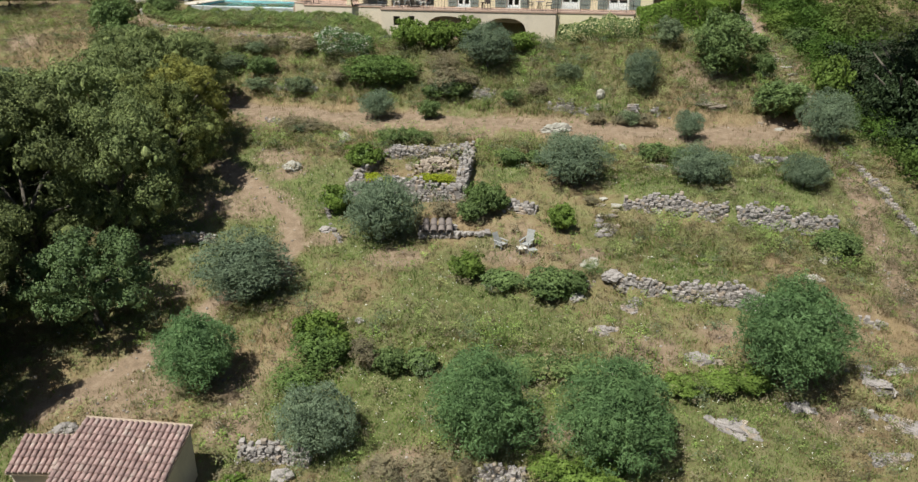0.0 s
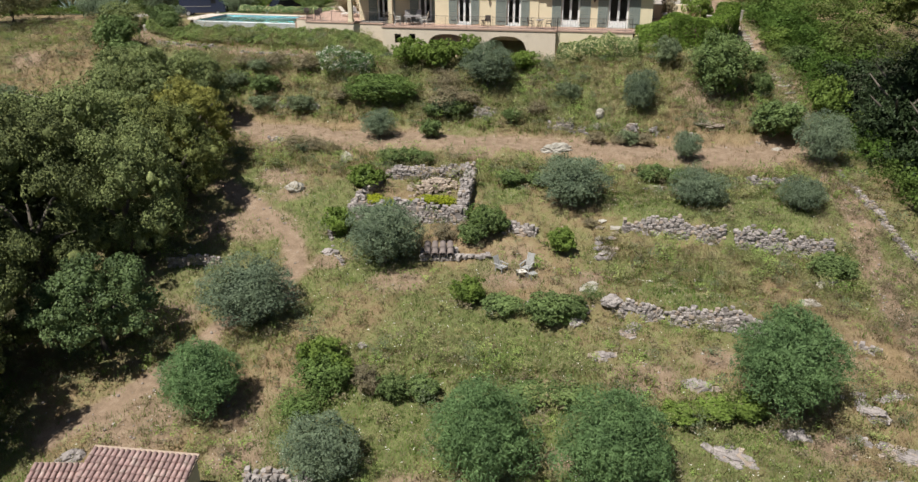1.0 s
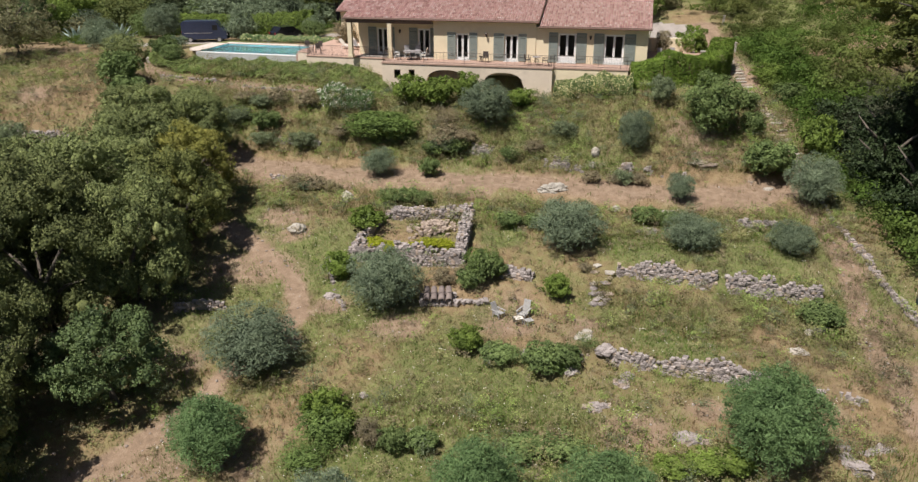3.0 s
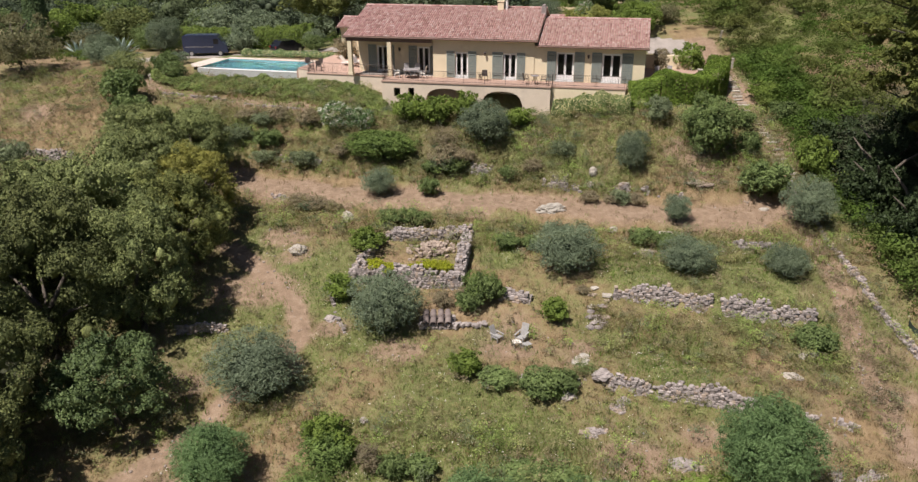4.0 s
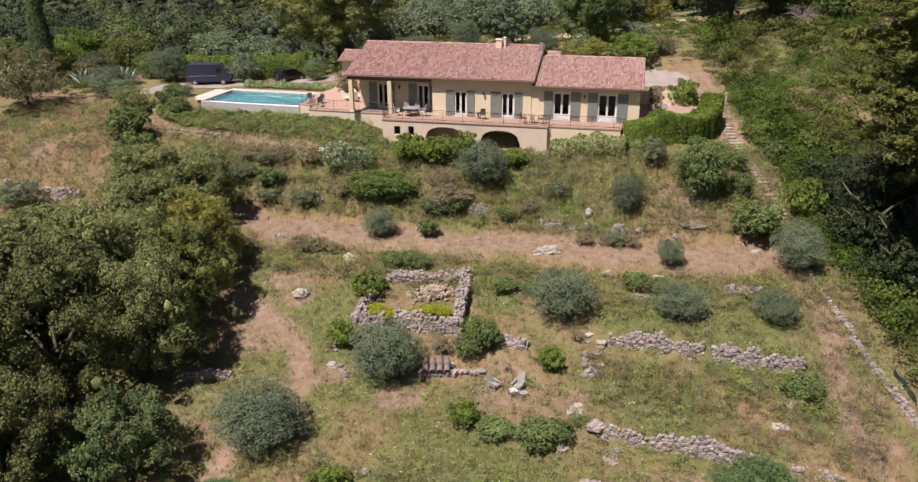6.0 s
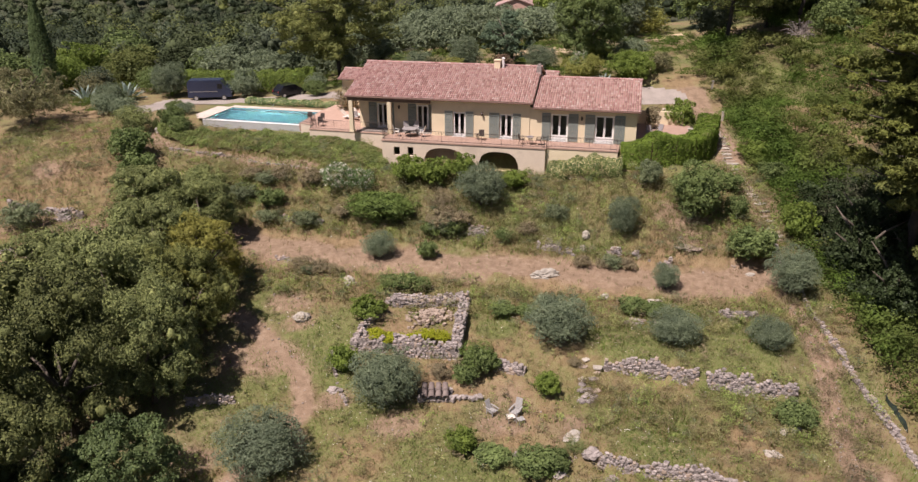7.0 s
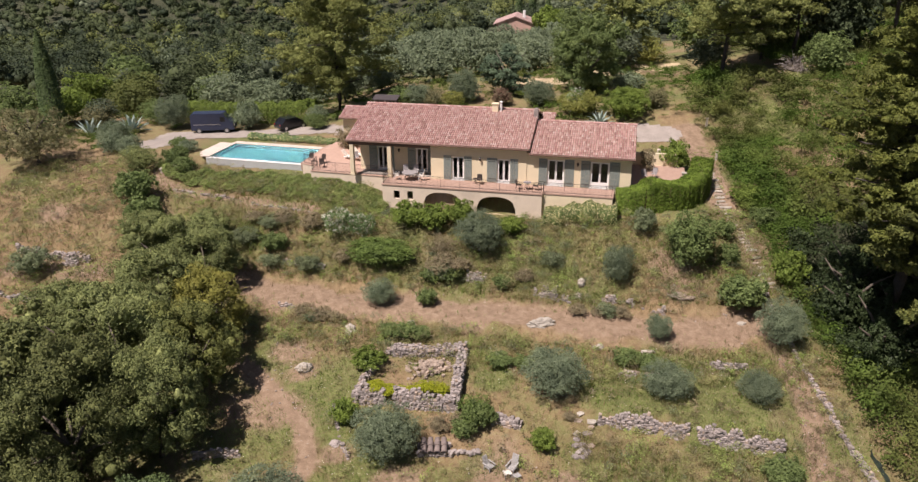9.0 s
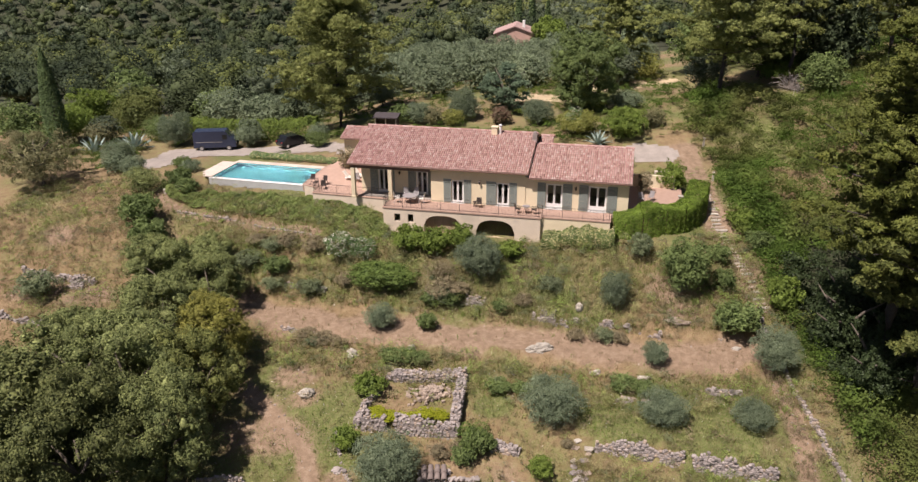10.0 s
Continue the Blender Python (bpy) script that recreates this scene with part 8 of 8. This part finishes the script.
tagged(new("laurel_thicket", mesh_data("laurel_thicket", v, f, M_SCRUB_SHADED)), "scrub coloured dark to stand for the shade under the pines", "scrub", kind="stuff")
v, f = scatter_crowns(502, scrub, 190, 0.055, 0.4, sub=7, size=0.26, far=(0.1, 0.34))
tagged(new("hillside_scrub", mesh_data("hillside_scrub", v, f, M_SCRUB)), "dense green evergreen scrub covering the hillside", "scrub", kind="stuff")
bank = []
for x, y in zip(rng.uniform(-80, 31, 4200), rng.uniform(70, 122, 4200)):
    u, vv = to_uv(x, y)
    if -34 < u < 13.5 and vv < 15 or 13 < u < 20 and vv < 8.6 or 17 < u < 25 and vv < 9 or near_line(np.array(x), np.array(y), ((-34.6, 84.2), (-34.4, 91.4), (-27.2, 91.8), (-17.7, 91.5), (-11, 86.3))) < 3.4 or ((x - 21.8) / 3.8) ** 2 + ((y - 81.4) / 2.4) ** 2 < 1 or near_line(np.array(x), np.array(y), SIDE) < 1.6 or (x < -26 and y < 79):
        continue
    if rng.random() < (0.75 if x > 8 or x < -34 else 0.4):
        bank.append((x, y, rng.uniform(0.8, 2.0), rng.uniform(0.5, 1.4)))
v, f = scatter_crowns(503, bank, 110, 0.082, 0.8, sub=8)
tagged(new("garden_underwood", mesh_data("garden_underwood", v, f, M_SCRUB)), "low mixed garden shrubs around the yard", "shrubs", kind="stuff")


def keep_off(x, y):
    """True where nothing grows: under the house, pool, paths and walls."""
    u, v = to_uv(x, y)
    bare = (u > -34) & (u < 20) & (v > -2.6) & (v < 14) & ~((u < -18) & (v < 4.0)) & ~((u < -8.6) & (v < -0.4))
    return bare | ((x > -15.4) & (x < -10.2) & (y < 25.6)) | ((near_line(x, y, PATH) < 1.2) & (wave(x, y, 0.45, 1.0) > 0.1)) | (near_line(x, y, TRACK) < 0.35)


def tufts(seed, n, blades, tall, wide, want, x0=-46, x1=28, y0=20, y1=78):
    """Upright tapering blades in small bunches where want(x, y) allows."""
    rng = np.random.default_rng(seed)
    y = y0 + (y1 - y0) * rng.uniform(0, 1, n * 4) ** 1.15
    x = rng.uniform(-1, 1, n * 4) * (y * 0.66 + 4)
    ok = (x > x0) & (x < x1) & ~keep_off(x, y) & (rng.uniform(0, 1, n * 4) < want(x, y))
    x, y = x[ok][:n], y[ok][:n]
    m = len(x)
    x, y = np.repeat(x, blades), np.repeat(y, blades)
    k = len(x)
    x, y = x + rng.normal(0, 0.09, k), y + rng.normal(0, 0.09, k)
    z = height(x, y) - 0.02
    a, lean = rng.uniform(0, math.tau, k), rng.uniform(0.1, 0.6, k)
    hgt = tall * rng.uniform(0.45, 1.35, k) * np.repeat(rng.uniform(0.6, 1.3, m), blades)
    wd = wide * rng.uniform(0.6, 1.4, k)
    b = np.stack((x, y, z), 1)
    side = np.stack((-np.sin(a), np.cos(a), np.zeros(k)), 1) * wd[:, None] / 2
    tip = b + np.stack((np.cos(a) * lean * hgt, np.sin(a) * lean * hgt, hgt), 1)
    v = np.stack((b - side, b + side, tip), 1).reshape(-1, 3)
    return v, np.arange(3 * k).reshape(-1, 3)


def dry_want(x, y):
    s, g, l = cover(x, y)
    return np.clip(0.8 - 1.3 * (g - 0.4) - 1.3 * np.clip(s - 0.4, 0, 1), 0.04, 1)


def green_want(x, y):
    s, g, l = cover(x, y)
    return np.clip((g - 0.38) * 2.6 - 1.2 * np.clip(s - 0.5, 0, 1), 0.03, 1)


v, f = tufts(510, 34000, 3, 0.16, 0.03, dry_want)
tagged(new("dry_grass", mesh_data("dry_grass", v, f, M_DRY)), "straw-coloured dry grass in loose tufts", "grass", kind="stuff")
v, f = tufts(511, 50000, 3, 0.17, 0.034, green_want)
tagged(new("green_grass", mesh_data("green_grass", v, f, M_GRASS)), "fresh green meadow grass in tufts", "grass", kind="stuff")


def bank_want(x, y):
    s = y + 0.24 * np.clip(x, -27, 13)
    return 0.05 + 0.3 * (x < -24) * (y > 54) + (x > -24) * (1.1 * ((s > 56.6) & (s < 67)) + 0.55 * ((s > 48) & (s < 52)) + 0.55 * ((s > 39.0) & (s < 43.3) & (x > 8) & (x < 22) & (wave(x, y, 1.1, 0.6) > -0.35)) + 0.3 * ((s > 30) & (s < 32)))


v, f = tufts(518, 18000, 4, 0.36, 0.03, bank_want)
tagged(new("tall_dry_grass", mesh_data("tall_dry_grass", v, f, M_DRY)), "tall straw-coloured grass on the steep banks", "grass", kind="stuff")
v, f = tufts(519, 18000, 5, 0.36, 0.035, bank_want)
tagged(new("tall_green_grass", mesh_data("tall_green_grass", v, f, M_GRASS)), "tall green herbs on the steep banks", "grass", kind="stuff")


def brush(seed, n, lo, hi, share):
    """Clumps of low plants, thickest on the banks."""
    rng = np.random.default_rng(seed)
    yy = 21 + 57 * rng.uniform(0, 1, n * 5) ** 1.05
    xx = rng.uniform(-1, 1, n * 5) * (yy * 0.62 + 3)
    ok = ~keep_off(xx, yy) & (xx < 27) & (xx > -45) & (rng.uniform(0, 1, n * 5) < share(xx, yy)) & (near_line(xx, yy, PATH) > 1.8) & (near_line(xx, yy, TRACK) > 1.0) & (near_line(xx, yy, UPPER) > 0.6)
    s = rng.uniform(lo, hi, ok.sum())
    return np.stack((xx[ok], yy[ok], s, s * rng.uniform(0.5, 1.0, ok.sum())), 1)[:n]


def weed_want(x, y):
    return np.clip(0.10 + 0.35 * (wave(x, y, 2.2, 5.0) > 0.6) + 0.25 * (x < -24) * (y > 54) + bank_want(x, y), 0, 1)


v, f = scatter_crowns(512, brush(531, 2300, 0.3, 0.95, weed_want), 60, 0.085, 0.7, sub=6)
tagged(new("weeds", mesh_data("weeds", v, f, M_WEED)), "mixed leafy weeds and herbs among the grass", "weeds", kind="stuff")
v, f = scatter_crowns(513, brush(532, 2000, 0.3, 1.0, weed_want), 45, 0.095, 0.8, sub=6)
tagged(new("dry_herbs", mesh_data("dry_herbs", v, f, M_BROWN)), "dry brown herbs and seed heads", "weeds", kind="stuff")
v, f = scatter_crowns(520, brush(533, 800, 0.5, 1.9, bank_want), 170, 0.045, 0.8, sub=9, size=0.3)
tagged(new("bank_brush", mesh_data("bank_brush", v, f, M_WEED)), "dense low mixed brush on the steep bank", "brush", kind="stuff")
v, f = scatter_crowns(522, brush(535, 1050, 0.5, 1.7, bank_want), 150, 0.042, 0.9, sub=9, size=0.3)
tagged(new("dry_brush", mesh_data("dry_brush", v, f, M_STRAW)), "half-dry olive and straw-coloured brush on the steep bank", "brush", kind="stuff")


def ledge_want(x, y):
    """The dry slope under the upper path and the strip beside the boundary wall."""
    s = y + 0.24 * x
    return 1.0 * ((x > -25) & (x < -8) & (s > 59.5) & (s < 64.5))


def strip_want(x, y):
    return 0.5 * ((x > 14.5) & (y < 47) & (wave(x, y, 1.7, 3.0) > -0.1)) + 0.9 * ((x > 21.6) & (x < 25.9) & (y > 28) & (y < 49)) + 0.5 * ((x > 4) & (x < 20) & (y + 0.24 * x > 58.5) & (y + 0.24 * x < 64)) + 0.55 * ((x > 8) & (x < 22) & (y + 0.24 * x > 40.5) & (y + 0.24 * x < 43.6)) + 0.8 * ((x < -26) & (y > 65) & (wave(x, y, 2.6, 1.0) > -0.2))


v, f = scatter_crowns(523, brush(536, 420, 0.6, 1.6, ledge_want), 150, 0.045, 0.9, sub=9, size=0.3)
tagged(new("ledge_brush", mesh_data("ledge_brush", v, f, M_STRAW)), "pale dry brush on the slope under the upper path", "brush", kind="stuff")
v, f = scatter_crowns(524, brush(537, 3400, 0.3, 0.9, strip_want), 56, 0.075, 0.9, sub=7, size=0.3)
tagged(new("brown_herbs", mesh_data("brown_herbs", v, f, M_HERB)), "low brown herbs beside the boundary wall and on the bank", "weeds", kind="stuff")
v, f = scatter_crowns(521, brush(534, 620, 0.6, 1.5, bank_want), 160, 0.05, 0.9, sub=8)
tagged(new("grey_brush", mesh_data("grey_brush", v, f, M_SAGE)), "low grey-green brush on the steep bank", "brush", kind="stuff")

# weeds that grow at the foot and on the top of the stone walls
rng = np.random.default_rng(570)
rows = []
for pts in (((8.1, 34.95), (16.4, 32.5)), ((9.9, 42.35), (21.6, 39.75)), ((18.2, 32.6), (20.6, 31.9)), ((1.6, 35.5), (7.6, 35.3)), ((-6.8, 44.9), (0.3, 43.7))):
    (a, b), (c, d) = pts
    for t in rng.uniform(0, 1, int(4.5 * math.hypot(c - a, d - b))):
        w = rng.uniform(0.3, 0.85)
        rows.append((a + (c - a) * t, b + (d - b) * t + (-rng.uniform(0.1, 0.55) if rng.random() < 0.62 else rng.uniform(0.5, 0.9)), w, w * rng.uniform(0.5, 0.9)))
for k, (name, mat, lb) in enumerate((("wall_weeds", M_WEED, "green weeds growing along the dry-stone walls"), ("wall_straw", M_STRAW, "dry straw-coloured weeds along the dry-stone walls"))):
    v, f = scatter_crowns(571 + k, rows[k::2], 70, 0.07, 0.9, sub=6, size=0.3)
    tagged(new(name, mesh_data(name, v, f, mat)), lb, "weeds", kind="stuff")


# low tussocks and herbs that break up the turf
def tussock_want(x, y):
    s, g, l = cover(x, y)
    return np.clip(0.22 + 0.5 * (wave(x, y, 1.9, 2.0) > 0.35) + 0.7 * bank_want(x, y) - 1.0 * np.clip(s - 0.55, 0, 1), 0.02, 1)


for k, (name, mat, lb, n) in enumerate((("green_tussocks", M_WEED, "low green tussocks and herbs in the turf", 1900), ("dry_tussocks", M_STRAW, "low straw-coloured tussocks in the turf", 1900),
                                        ("grey_tussocks", M_DRYGREEN, "low grey-brown herbs in the turf", 1300))):
    rows = brush(550 + k, n, 0.22, 0.75, tussock_want)
    rows[:, 3] *= 0.7
    v, f = scatter_crowns(560 + k, rows, 42, 0.10, 0.9, sub=6, size=0.3, far=(0.1, 0.36))
    tagged(new(name, mesh_data(name, v, f, mat)), lb, "grass", kind="stuff")


# loose stones in the bare soil
def pebbles(seed, n):
    rng = np.random.default_rng(seed)
    y = 21 + 50 * rng.uniform(0, 1, n * 8)
    x = rng.uniform(-1, 1, n * 8) * (y * 0.62 + 3)
    soil = cover(x, y)[0]
    ok = (x < 26) & (x > -40) & (rng.uniform(0, 1, n * 8) < np.clip((soil - 0.42) * 2.5, 0.03, 1)) & (near_line(x, y, PATH) > 1.6)
    x, y = x[ok][:n], y[ok][:n]
    r = 0.03 + 0.08 * rng.uniform(0, 1, len(x)) ** 2.5
    return hearts(rng, np.stack((x, y, height(x, y) + r * 0.2, r), 1), 1.0, 0.7, 1, 0.2)


v, f = pebbles(540, 900)
tagged(new("loose_stones", mesh_data("loose_stones", v, f, M_PEBBLE)), "small pale stones lying loose in the bare soil", "stones", kind="stuff")

# white wild flowers
v, f = tufts(514, 1300, 1, 0.3, 0.02, green_want)
c = v.reshape(-1, 3, 3)[:, 2]
v, f = leaves(np.random.default_rng(515), np.repeat(c, 2, 0) + np.random.default_rng(516).normal(0, 0.05, (2 * len(c), 3)), np.tile((0.0, -0.3, 1.0), (2 * len(c), 1)), 0.07, 0.06, 0.5)
tagged(new("wild_flowers", mesh_data("wild_flowers", v, f, M_FLOWER)), "scattered small white wild flowers", "flowers", kind="stuff")

# far vineyard rows
vine = []
for i in range(9):
    for j in range(16):
        vine.append((-30 + i * 2.3 + j * 0.5, 336 + j * 2.2, 1.4, 1.5))
v, f = scatter_crowns(517, vine, 20, 0.25, 0.8)
tagged(new("vineyard", mesh_data("vineyard", v, f, M_BRIGHT)), "far vineyard rows on the valley slope", "vineyard", kind="stuff")
